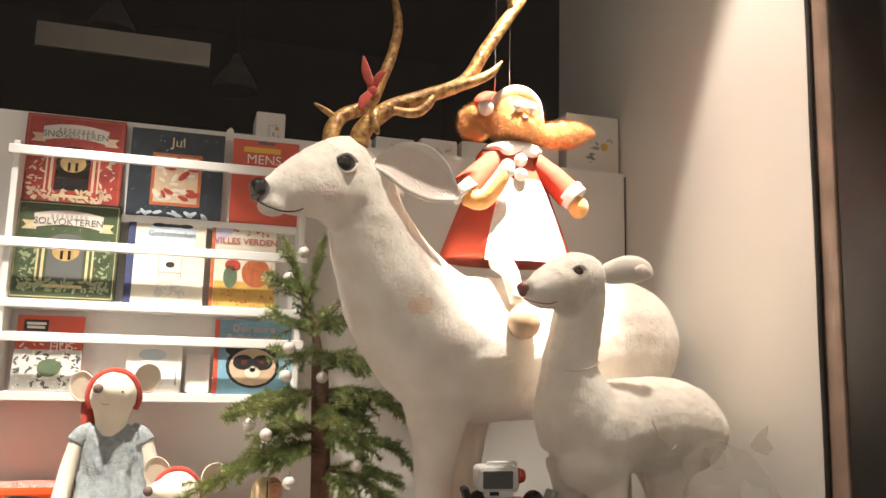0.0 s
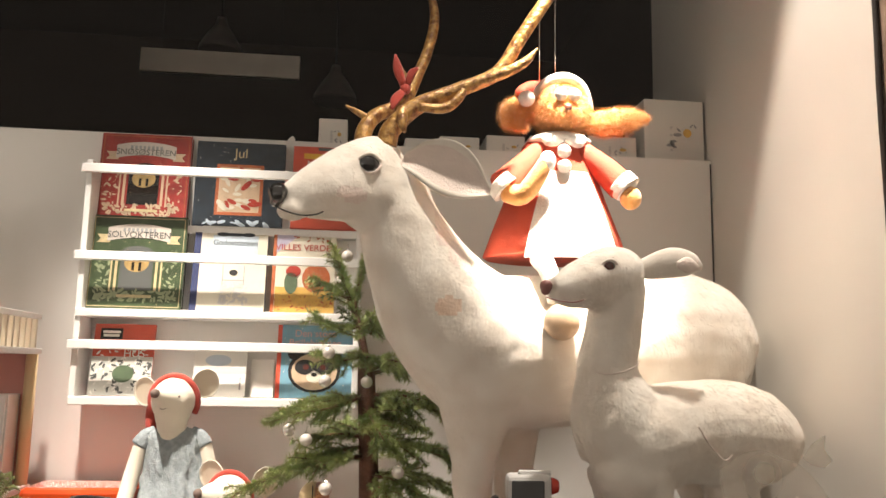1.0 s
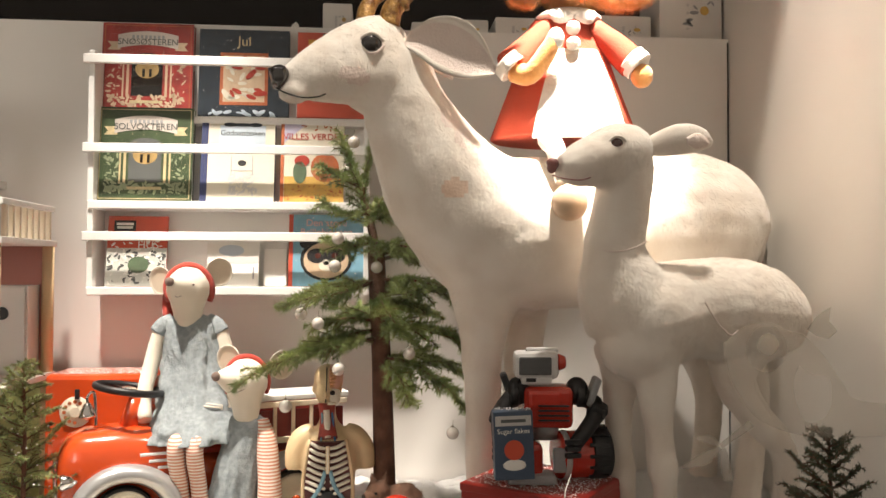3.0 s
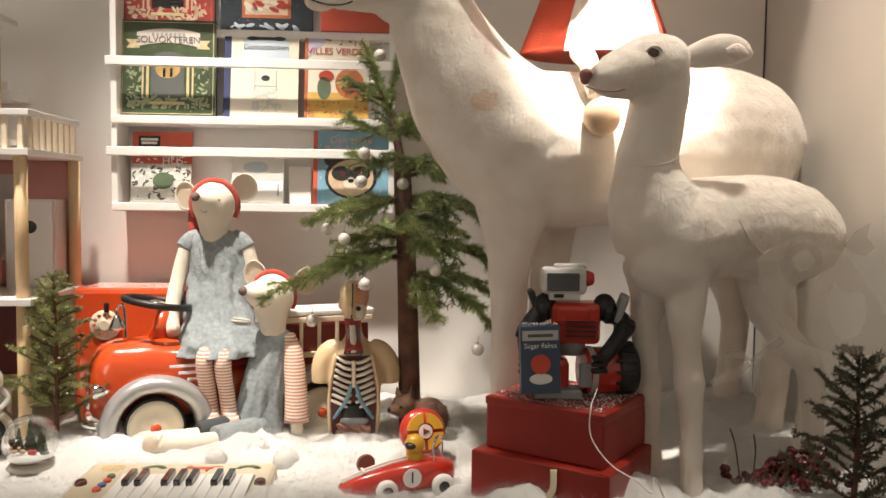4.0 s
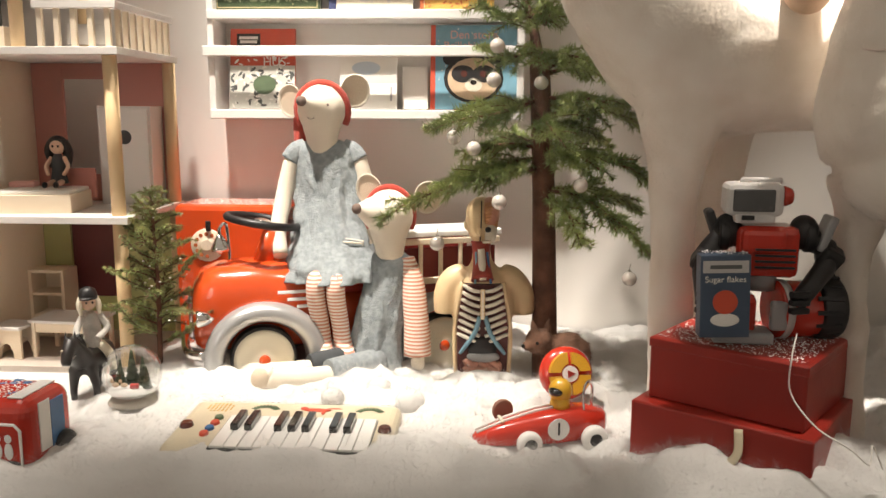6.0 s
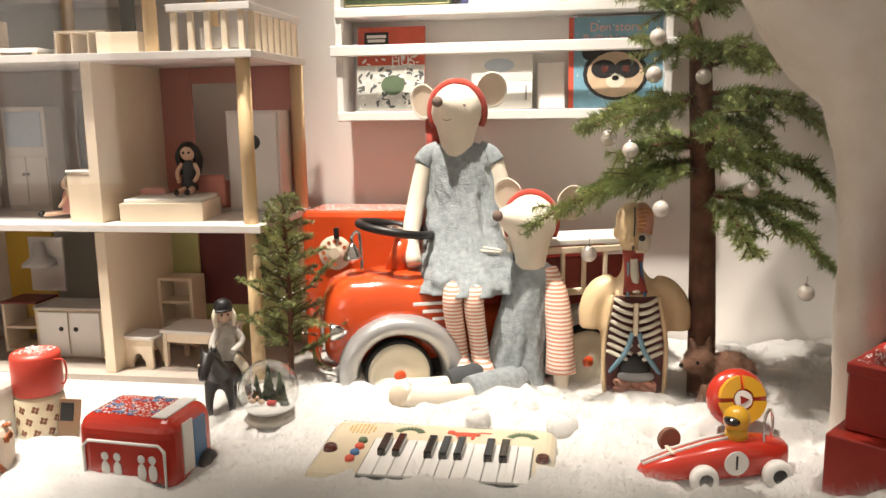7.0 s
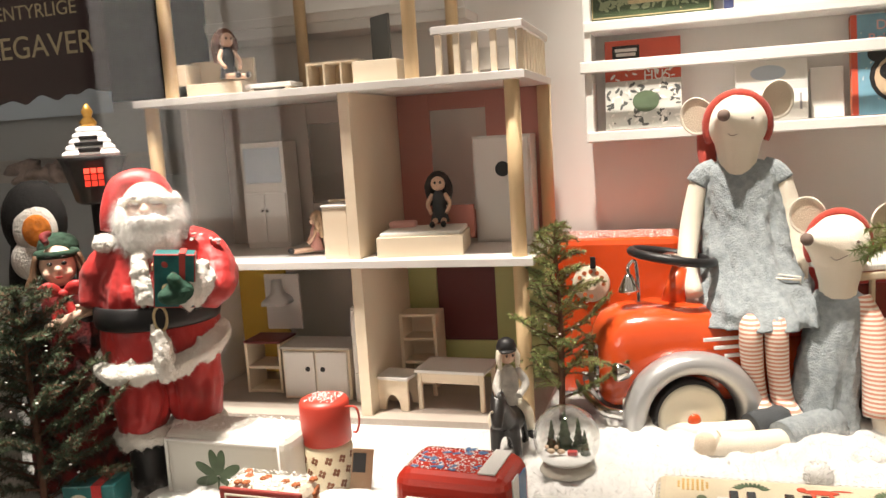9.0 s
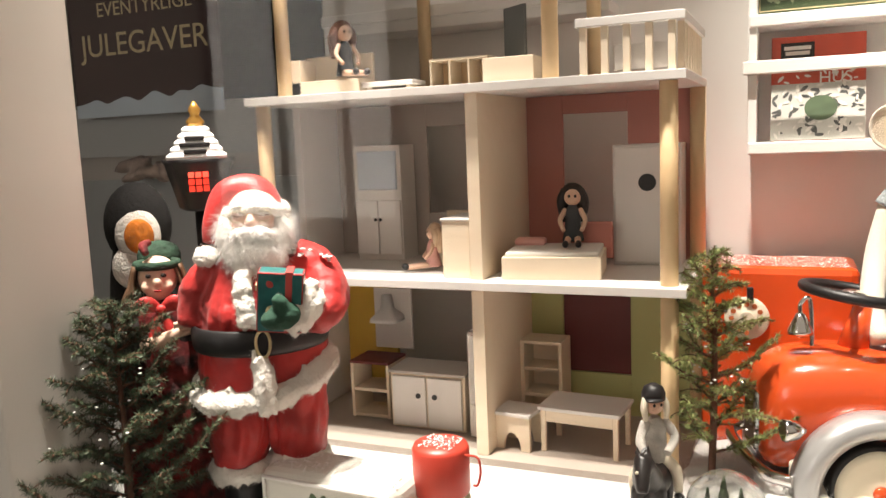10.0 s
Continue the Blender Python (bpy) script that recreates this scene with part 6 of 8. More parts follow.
part("arm", arm(-1, (-0.086, -0.012, 0.110), (-0.088, -0.048, 0.060)), MATTBLACK, ro, "black jointed arm")
part("arm", arm(1, (0.078, -0.010, 0.118), (0.030, -0.055, 0.065)), MATTBLACK, ro, "black jointed arm")
part("shoulder_fin", box(B(), (0.072, 0.0, 0.150), (0.012, 0.04, 0.05), 0, rot(0, 20, 0), 0.004), GREY, ro)
part("shoulder_fin", box(B(), (-0.074, 0.01, 0.160), (0.012, 0.03, 0.04), 0, rot(0, -20, 0), 0.004), MATTBLACK, ro)
part("drive_drum", cyl(B(), (0.040, 0.004, 0.042), 0.040, 0.040, 0.062, 0, rot(0, 90, 12), 32, 0.004), RED, ro, "red drive drum")
part("drum_band", cyl(B(), (0.020, 0.000, 0.042), 0.0412, 0.0412, 0.010, 0, rot(0, 90, 12), 32), LTGREY, ro, "pale band round the drum")
tr = part("track", cyl(B(), (0.080, 0.012, 0.044), 0.044, 0.044, 0.036, 0, rot(0, 90, 12), 36, 0.006), MATTBLACK, ro, "black ribbed rubber track")
for k in range(14):
    t = k * math.tau / 14
    part("tread_rib", box(B(), (0.080, 0.012 + 0.044 * math.cos(t), 0.0455 + 0.043 * math.sin(t)), (0.034, 0.006, 0.004), 0, rot(math.degrees(t) - 90, 0, 0) , 0.001), MATTBLACK, tr)
part("track", cyl(B(), (-0.058, 0.004, 0.040), 0.036, 0.036, 0.026, 0, rot(0, 90), 30, 0.005), MATTBLACK, ro, "black ribbed rubber track")
part("hub_block", box(B(), (0.012, -0.034, 0.040), (0.022, 0.014, 0.040), 0, I4, 0.004), GREY, ro)
part("skirt", box(B(), (-0.05, -0.010, 0.036), (0.07, 0.05, 0.064), 0, I4, 0.012), RED, ro, "red lower body")
part("foot_plate", box(B(), (-0.035, -0.025, 0.010), (0.08, 0.05, 0.016), 0, I4, 0.004), GREY, ro)
pk = part("cereal_packet", box(B(), (0, 0, 0.055), (0.064, 0.026, 0.110), bevel=0.001), mat("slate_blue_card", (0.06, 0.09, 0.14), 0.5, var=0.15), ro, "blue cereal packet with white lettering", pose(-0.066, -0.064, 0.018, 0, -2, 4))
letters("Sugar flakes", 0.0112, Matrix.Translation((0, -0.0136, 0.078)), pk, PAPER, name="packet_lettering")
part("name_strip", box(B(), (0, -0.0134, 0.095), (0.058, 0.001, 0.016)), LTGREY, pk)
part("name_bar", box(B(), (0, -0.0142, 0.095), (0.040, 0.001, 0.005)), DKGREY, pk)
part("orange_face", cyl(B(), (0, -0.0136, 0.048), 0.016, 0.016, 0.001, 0, rot(90), 24), ORANGEB, pk)
part("printed_bowl", ball(B(), (0, -0.0134, 0.024), (0.019, 0.001, 0.009), 0), PAPER, pk)
sprinkle("snow_grains", 0, 0, 0.112, 0.030, 0.011, 60, ro, 9, pose(-0.070, -0.064, 0.018))
cord = tube(B(), curve([(0.575, 1.30, 0.225), (0.556, 1.262, 0.205), (0.556, 1.258, 0.16), (0.580, 1.232, 0.125), (0.615, 1.215, 0.105), (0.64, 1.215, 0.085), (0.648, 1.228, 0.104), (0.668, 1.238, 0.070)], 8), 0.0011, 0, 6)
obj("string", cord, PAPER, label="thin white string hanging from the toy robot", category="string")

# ---- berries on the snow ----
br = thing("berry_bundle", pose(0.915, 1.370, 0.03), "bundle of dark red berry twigs lying on the snow", "berries")
bm = B()
rng = random.Random(14)
spots = []
for k in range(26):
    a, L = rng.uniform(-0.5, 3.6), rng.uniform(0.04, 0.13)
    e = (0.5 * L * math.cos(a) * 1.5, L * 0.5 * math.sin(a) - 0.02, rng.uniform(0.005, 0.06))
    s = (rng.uniform(-0.03, 0.03), rng.uniform(-0.02, 0.02), 0.01)
    c = curve([s, ((s[0] + e[0]) / 2, (s[1] + e[1]) / 2, e[2] + 0.012), e], 4)
    tube(bm, c, 0.0012, 0, 5)
    spots += [c[-1], c[-3], c[-5]]
for p in ([(-0.06, 0.02, 0.02), (-0.065, 0.03, 0.07), (-0.075, 0.03, 0.10)], [(-0.03, 0.03, 0.02), (-0.028, 0.03, 0.06), (-0.032, 0.03, 0.09)], [(-0.05, -0.04, 0.012), (0.01, -0.085, 0.010), (0.06, -0.09, 0.012)]):
    tube(bm, curve(p, 4), 0.0014, 0, 5)
part("twigs", bm, BARK, br)
me = None
for i, p in enumerate(spots + [(rng.uniform(-0.10, 0.11), rng.uniform(-0.06, 0.05), rng.uniform(0.004, 0.035)) for _ in range(70)]):
    if me is None:
        first = part("berry", ball(B(), (0, 0, 0), 0.0072, 0, I4, 10, 7), BERRY, br)
        me = first.data
        o = first
    else:
        o = new("berry", me)
        o.parent = br
    o.matrix_basis = Matrix.Translation(p) @ Matrix.Diagonal((*[rng.uniform(0.75, 1.15)] * 3, 1))

for x, y, z, r in ((0.055, 1.500, 0.045, 0.024), (0.000, 1.545, 0.05, 0.022), (-0.735, 1.262, 0.048, 0.030), (-0.07, 1.50, 0.05, 0.018)):
    t = ball(B(), (0, 0, 0), r, 0, I4, 24, 16)
    for v in t.verts:
        v.co *= 1 + 0.05 * noise.noise(v.co * 60 + Vector((x * 9, 0, 0)))
    fuzz(t, 1200, 0.004, 0.0008, 0, 0, (0, 0, 0), 2)
    obj("snowball", t, SNOW, pose(x, y, z), "soft white cotton snowball lying in the snow", "snowball", "snowballs")
# ---- doll house ----
dh = thing("doll_house", pose(-0.475, 1.93, 0.026), "open three-storey wooden doll house with white floors and pine posts", "doll house")
W, D = 0.70, 0.25
WHITEB = mat("white_board", (0.74, 0.71, 0.68), 0.45, var=0.05, vscale=6)
PINKW = mat("old_pink_board", (0.52, 0.20, 0.16), 0.5, var=0.08, vscale=6)
GREENW = mat("olive_green_board", (0.42, 0.43, 0.17), 0.5, var=0.08, vscale=6)
YELLW = mat("yellow_board", (0.66, 0.42, 0.06), 0.5, var=0.08, vscale=6)
GREYW = mat("warm_grey_board", (0.48, 0.44, 0.40), 0.5, var=0.08, vscale=6)
MAROON = mat("maroon_board", (0.13, 0.018, 0.018), 0.5, var=0.2, vscale=10)
TAUPE = mat("taupe_floor", (0.42, 0.36, 0.31), 0.6, var=0.1, vscale=8)


def board(name, x0, x1, y0, y1, z0, z1, m, label="", bev=0.001):
    return part(name, box(B(), ((x0 + x1) / 2 + 0.475, (y0 + y1) / 2 - 1.93, (z0 + z1) / 2 - 0.026), (x1 - x0, y1 - y0, z1 - z0), bevel=bev), m, dh, label)


board("floor_slab", -1.165, -0.468, 1.675, 1.94, 0.026, 0.038, TAUPE, "taupe ground floor")
board("floor_slab", -1.170, -0.462, 1.665, 1.945, 0.306, 0.319, WHITEB, "white middle floor")
board("floor_slab", -1.170, -0.462, 1.665, 1.945, 0.602, 0.615, WHITEB, "white upper floor")
for x0, x1, z0, z1 in ((-0.785, -0.765, 0.038, 0.306), (-0.785, -0.765, 0.319, 0.602)):
    board("divider_wall", x0, x1, 1.685, 1.938, z0, z1, PINEX, "pale wooden dividing wall")
board("end_wall", -1.165, -1.150, 1.80, 1.938, 0.038, 0.602, WHITEB)
# back walls with openings
board("back_wall", -0.765, -0.700, 1.930, 1.938, 0.319, 0.602, PINKW, "old pink back wall")
board("back_wall", -0.588, -0.470, 1.930, 1.938, 0.319, 0.602, PINKW, "old pink back wall")
board("back_wall", -0.700, -0.588, 1.930, 1.938, 0.570, 0.602, PINKW, "old pink back wall")
board("back_wall", -0.700, -0.588, 1.930, 1.938, 0.319, 0.375, PINKW, "old pink back wall")
board("back_wall", -0.765, -0.706, 1.930, 1.938, 0.038, 0.306, GREENW, "olive green back wall")
board("back_wall", -0.586, -0.470, 1.930, 1.938, 0.038, 0.306, GREENW, "olive green back wall")
board("back_wall", -0.706, -0.586, 1.930, 1.938, 0.038, 0.112, GREENW, "olive green back wall")
board("back_panel", -0.712, -0.580, 1.9385, 1.944, 0.108, 0.306, MAROON, "maroon panel in the opening")
board("back_wall", -1.150, -1.040, 1.930, 1.938, 0.038, 0.306, YELLW, "yellow back wall")
board("back_wall", -0.800, -0.785, 1.930, 1.938, 0.038, 0.306, YELLW, "yellow back wall")
board("back_wall", -1.040, -0.800, 1.930, 1.938, 0.038, 0.100, GREYW, "grey back wall")
board("back_wall", -1.150, -0.960, 1.930, 1.938, 0.319, 0.602, GREYW, "grey back wall")
board("back_wall", -0.850, -0.785, 1.930, 1.938, 0.319, 0.602, GREYW, "grey back wall")
board("back_wall", -0.960, -0.850, 1.930, 1.938, 0.319, 0.400, GREYW, "grey back wall")
board("back_wall", -0.960, -0.850, 1.930, 1.938, 0.560, 0.602, GREYW, "grey back wall")


def post(x, y, z0, z1, r=0.0125):
    part("post", cyl(B(), (x + 0.475, y - 1.93, (z0 + z1) / 2 - 0.026), r, r, z1 - z0, 0, I4, 20), PINE, dh, "round pine post")


for x, y in ((-0.488, 1.690), (-0.474, 1.925), (-1.150, 1.690)):
    post(x, y, 0.038, 0.306)
    post(x, y, 0.319, 0.602)
for x, y in ((-0.655, 1.700), (-1.110, 1.700), (-0.640, 1.920), (-0.950, 1.92)):
    post(x, y, 0.615, 0.90, 0.012)
board("roof_slab", -1.170, -0.600, 1.665, 1.945, 0.900, 0.912, WHITEB, "white top board")
# balcony
for x in np.linspace(-0.602, -0.482, 5).tolist():
    board("baluster", x - 0.005, x + 0.005, 1.676, 1.684, 0.615, 0.680, PINEX)
for y in np.linspace(1.70, 1.92, 8).tolist():
    board("baluster", -0.477, -0.468, y - 0.005, y + 0.005, 0.615, 0.680, PINEX)
board("balcony_rail", -0.612, -0.464, 1.672, 1.688, 0.680, 0.692, WHITEB)
board("balcony_rail", -0.481, -0.464, 1.6885, 1.935, 0.680, 0.692, WHITEB)
board("balcony_panel", -0.562, -0.486, 1.690, 1.696, 0.620, 0.655, WHITEB)


def small(name, x, y, z, label, cat, rz=0, group="doll house furniture"):
    return thing(name, pose(x, y, z, 0, 0, rz), label, cat, group)


def bx(p, name, c, s, m, label="", bev=0.0012):
    return part(name, box(B(), c, s, bevel=bev), m, p, label)


# bedroom
f = small("doll_wardrobe", -0.547, 1.895, 0.319, "white doll wardrobe with a round hole in its door", "wardrobe")
bx(f, "cabinet", (0, 0.002, 0.098), (0.108, 0.062, 0.196), WHITEB)
dd = bx(f, "door", (0, -0.032, 0.098), (0.100, 0.005, 0.186), WHITEB)
part("finger_hole", cyl(B(), (0.002, -0.0345, 0.135), 0.014, 0.014, 0.002, 0, rot(90), 24), MATTBLACK, dd, "dark round finger hole")
f = small("doll_bed", -0.672, 1.765, 0.319, "white wooden doll bed with pink cover", "bed", 8)
bx(f, "bed_base", (0, 0, 0.017), (0.150, 0.120, 0.034), PINEX)
bx(f, "mattress", (0, 0.004, 0.037), (0.142, 0.110, 0.008), PAPER, "", 0.003)
bx(f, "headboard", (0.06, 0.060, 0.045), (0.05, 0.008, 0.06), PINKW, "", 0.003)
bx(f, "pillow", (-0.045, 0.040, 0.046), (0.05, 0.03, 0.012), PINKT, "", 0.005)


def doll(name, x, y, z, rz, label, dress, hair, legs=True, lie=False, s=1.0):
    d = B()
    ball(d, (0, 0, 0.078), (0.014, 0.013, 0.015), 0)
    ball(d, (0, 0.006, 0.083), (0.019, 0.015, 0.017), 1)
    for sx in (-1, 1):
        ball(d, (sx * 0.005, -0.0122, 0.079), (0.0022, 0.0012, 0.0026), 3)
        stube(d, [(sx * 0.010, 0.008, 0.088, 0.009), (sx * 0.016, 0.012, 0.066, 0.010), (sx * 0.014, 0.014, 0.036, 0.006)], 1, 8)
    stube(d, [(0.012, 0.004, 0.085, 0.008), (0.018, 0.004, 0.070, 0.008), (0.017, 0.004, 0.050, 0.004)], 1, 8)
    stube(d, [(-0.012, 0.004, 0.085, 0.008), (-0.018, 0.004, 0.070, 0.008), (-0.017, 0.004, 0.050, 0.004)], 1, 8)
    stube(d, [(0, 0.002, 0.064, 0.006), (0, 0, 0.052, 0.012), (0, 0, 0.030, 0.013), (0, 0, 0.006, 0.018)], 2, 12)
    for sx in (-1, 1):
        stube(d, [(sx * 0.011, 0, 0.057, 0.005), (sx * 0.020, -0.008, 0.040, 0.004), (sx * 0.014, -0.020, 0.024, 0.0035)], 0, 8)
        stube(d, [(sx * 0.007, -0.006, 0.010, 0.006), (sx * 0.009, -0.036, 0.008, 0.005), (sx * 0.010, -0.056, 0.006, 0.0045)], 0, 8)
        ball(d, (sx * 0.010, -0.060, 0.008), (0.005, 0.008, 0.006), 3)
    m = pose(x, y, z, 90 if lie else 0, 0, rz) @ Matrix.Diagonal((s, s, s, 1))
    return obj(name, d, [SKIN, hair, dress, MATTBLACK], m, label, "doll", "small dolls")


doll("seated_doll", -0.652, 1.800, 0.361, 12, "small dark-haired doll in black sitting on the doll bed", CLOTHD, HAIR, s=0.98)
# left room upstairs
f = small("doll_dresser", -0.812, 1.74, 0.319, "white low doll dresser beside the dividing wall", "dresser")
bx(f, "body", (0, 0, 0.045), (0.046, 0.09, 0.09), PINEX)
bx(f, "top", (0, 0, 0.092), (0.050, 0.094, 0.004), WHITEB)
doll("resting_doll", -0.880, 1.76, 0.322, -58, "small doll in a pink skirt resting on the floor", PINKT, TAN, s=0.78)
f = small("doll_chair", -0.865, 1.84, 0.319, "small wooden doll chair in grey and pine", "chair")
bx(f, "seat", (0, 0, 0.028), (0.06, 0.05, 0.008), PINEX)
bx(f, "backrest", (0, 0.022, 0.062), (0.06, 0.006, 0.060), PINEX)
for sx in (-1, 1):
    for sy in (-1, 1):
        bx(f, "leg", (sx * 0.025, sy * 0.020, 0.012), (0.007, 0.007, 0.024), PINEX)
f = small("doll_cupboard", -1.03, 1.890, 0.319, "tall white doll cupboard with printed door", "cupboard")
bx(f, "body", (0, 0, 0.105), (0.095, 0.06, 0.21), WHITEB)
for sx in (-1, 1):
    dd = bx(f, "door", (sx * 0.0235, -0.032, 0.060), (0.044, 0.005, 0.10), WHITEB)
    part("knob", ball(B(), (sx * 0.005, -0.037, 0.075), 0.003), MATTBLACK, dd)
bx(f, "open_shelf", (0, -0.032, 0.165), (0.080, 0.003, 0.07), PALEB)
# kitchen
f = small("doll_sideboard", -0.905, 1.800, 0.038, "white two-door doll kitchen cabinet with taupe top", "cabinet")
bx(f, "body", (0, 0.004, 0.049), (0.140, 0.075, 0.098), PINEX)
for sx in (-1, 1):
    dd = bx(f, "door", (sx * 0.0335, -0.036, 0.049), (0.063, 0.006, 0.088), WHITEB)
    part("finger_hole", cyl(B(), (sx * -0.018 + sx * 0.0335, -0.0396, 0.060), 0.0048, 0.0048, 0.0012, 0, rot(90), 16), MATTBLACK, dd)
bx(f, "worktop", (0, 0.002, 0.1005), (0.146, 0.084, 0.005), GREYW)
f = small("doll_stove", -1.030, 1.825, 0.038, "open pine doll stove unit with a white back", "cabinet")
for sx in (-1, 1):
    bx(f, "side", (sx * 0.036, 0, 0.05), (0.006, 0.07, 0.10), PINEX)
for z in (0.004, 0.052):
    bx(f, "shelf", (0, 0, z), (0.066, 0.068, 0.006), PINEX)
bx(f, "hob", (0, 0, 0.103), (0.080, 0.074, 0.005), MAROON)
bx(f, "splashback", (0.006, 0.060, 0.165), (0.078, 0.006, 0.115), WHITEB)
part("hood", lathe(B(), [(0.042, 0.0), (0.040, 0.008), (0.016, 0.024), (0.012, 0.050)], 0, 4, pose(0.006, 0.036, 0.165, 0, 0, 45) @ Matrix.Diagonal((0.85, 0.85, 1, 1))), LTGREY, f, "grey cooker hood")
f = small("doll_fridge", -0.806, 1.790, 0.038, "tall white doll fridge beside the dividing wall", "fridge")
bx(f, "body", (0, 0, 0.090), (0.034, 0.07, 0.18), WHITEB)
bx(f, "upper_door", (-0.001, -0.036, 0.118), (0.030, 0.004, 0.115), WHITEB)
dd = bx(f, "lower_door", (-0.001, -0.036, 0.030), (0.030, 0.004, 0.052), WHITEB)
bx(dd, "oven_window", (0.002, -0.0385, 0.030), (0.010, 0.002, 0.030), MATTBLACK)
# living room
f = small("doll_bookcase", -0.728, 1.888, 0.038, "pale wooden doll bookcase with three shelves", "bookcase")
for sx in (-1, 1):
    bx(f, "side", (sx * 0.034, 0, 0.072), (0.007, 0.06, 0.144), PINEX)
for z in (0.006, 0.048, 0.094, 0.141):
    bx(f, "shelf", (0, 0, z), (0.061, 0.058, 0.006), PINEX)
bx(f, "back", (0, 0.028, 0.072), (0.062, 0.003, 0.14), PINEX)


def arch_leg(p, x, w, h, d):
    pts = [(-w / 2, 0), (-w * 0.25, 0)] + [(-w * 0.25 * math.cos(t), h * 0.52 * math.sin(t)) for t in np.linspace(0, math.pi, 9)[1:-1]] + [(w * 0.25, 0), (w / 2, 0), (w / 2, h), (-w / 2, h)]
    return part("front", prism(B(), pts, d, Matrix.Translation((x, 0, 0))), PINEX, p)


f = small("doll_stool", -0.734, 1.745, 0.038, "small white doll stool with an arched base", "stool", -8)
arch_leg(f, 0, 0.062, 0.056, 0.006).location = (0, -0.026, 0)
arch_leg(f, 0, 0.062, 0.056, 0.006).location = (0, 0.022, 0)
bx(f, "seat", (0, 0, 0.059), (0.066, 0.060, 0.006), WHITEB)
f = small("doll_table", -0.628, 1.765, 0.038, "white doll table with pale wooden legs", "table", -4)
for sx in (-1, 1):
    for sy in (-1, 1):
        bx(f, "leg", (sx * 0.058, sy * 0.036, 0.034), (0.008, 0.008, 0.068), PINEX)
for sy in (-1, 1):
    bx(f, "apron", (0, sy * 0.036, 0.058), (0.108, 0.006, 0.018), PINEX)
bx(f, "tabletop", (0, 0, 0.071), (0.132, 0.088, 0.006), WHITEB)
# roof terrace
f = small("doll_sofa", -1.060, 1.735, 0.615, "white doll sofa on the upper floor", "sofa")
bx(f, "base", (0.02, 0, 0.012), (0.13, 0.05, 0.024), PINEX)
bx(f, "arm", (-0.045, 0, 0.030), (0.040, 0.05, 0.060), PINEX)
bx(f, "back", (0.02, 0.028, 0.034), (0.13, 0.008, 0.068), PINEX)
doll("perched_doll", -1.005, 1.722, 0.639, 55, "small brown-haired doll in grey sitting on the doll sofa", CLOTHD, BARK, s=0.95)
f = small("doll_bench", -0.925, 1.735, 0.615, "flat white doll bench", "bench")
bx(f, "seat", (0, 0, 0.012), (0.090, 0.05, 0.008), WHITEB)
for sx in (-1, 1):
    bx(f, "leg", (sx * 0.035, 0, 0.004), (0.01, 0.04, 0.008), PINEX)
f = small("doll_cubby", -0.812, 1.760, 0.615, "open pine doll cubby with three compartments", "shelf")
for x in (-0.048, -0.016, 0.016, 0.048):
    bx(f, "upright", (x, 0, 0.022), (0.004, 0.05, 0.044), PINEX)
for z in (0.002, 0.044):
    bx(f, "plank", (0, 0, z), (0.100, 0.052, 0.004), PINEX)
bx(f, "back", (0, 0.024, 0.022), (0.096, 0.003, 0.040), PINE)
f = small("doll_television", -0.722, 1.735, 0.615, "dark flat doll television on a white block", "television")
bx(f, "stand", (0, 0, 0.019), (0.080, 0.060, 0.038), PINEX)
part("screen", box(B(), (0.0, 0.012, 0.078), (0.056, 0.005, 0.075), 0, rot(0, 0, -38), 0.001), DKGREY, f, "dark grey screen")
# ---- santa figure ----
def ringband(bm, cx, cy, z, rx, ry, r, mi, tilt=0.0, tall=1.35, dip=0.0):
    tube(bm, [(cx + rx * math.cos(a), cy + ry * math.sin(a), z + tilt * math.cos(a) + dip * min(0.0, math.sin(a))) for a in np.linspace(0, math.tau, 37).tolist()], r, mi, 12, False, tall, (0, 0, 1))


def boucle(bm, pts, r, n, mi, seed, squash=1.0):
    """Looped fleece: many small knots along a line of points, melted together."""
    rng = random.Random(seed)
    c, t = curve(pts, 6), B()
    tube(t, [q[:3] for q in c], r * 0.8, 0, 10, True, squash)
    for _ in range(n):
        p = Vector(rng.choice(c)[:3])
        d = Vector([rng.gauss(0, 1) for _ in range(3)]).normalized()
        k, q = r * rng.uniform(0.28, 0.44), p + Vector((d.x * r * 0.8, d.y * r * 0.8, d.z * r * 0.8 * squash))
        w = [t.verts.new(q + k * Vector(e)) for e in ((1, 0, 0), (0, 1, 0), (-1, 0, 0), (0, -1, 0), (0, 0, 1), (0, 0, -1))]
        for i in range(4):
            t.faces.new((w[i], w[(i + 1) % 4], w[4]))
            t.faces.new((w[(i + 1) % 4], w[i], w[5]))
    return fused(t, 0.004, mi, 0.0010, 110, 1, bm)


s = B()
t = B()
# jacket and sleeves; the figure is built facing the window
stube(t, [(0.0, 0.0, 0.222, 0.100), (0.0, 0.0, 0.262, 0.098), (-0.002, 0.0, 0.300, 0.092), (-0.004, 0.0, 0.345, 0.086), (-0.006, 0.004, 0.388, 0.070), (-0.006, 0.006, 0.42, 0.045)], n=24, flat=0.84)
stube(t, [(0.050, 0.004, 0.398, 0.034), (0.082, 0.0, 0.378, 0.037), (0.098, -0.020, 0.345, 0.038), (0.088, -0.050, 0.322, 0.034), (0.066, -0.070, 0.325, 0.028)])
stube(t, [(-0.056, 0.004, 0.395, 0.032), (-0.084, 0.004, 0.362, 0.032), (-0.096, 0.002, 0.325, 0.028), (-0.104, -0.006, 0.300, 0.020)])
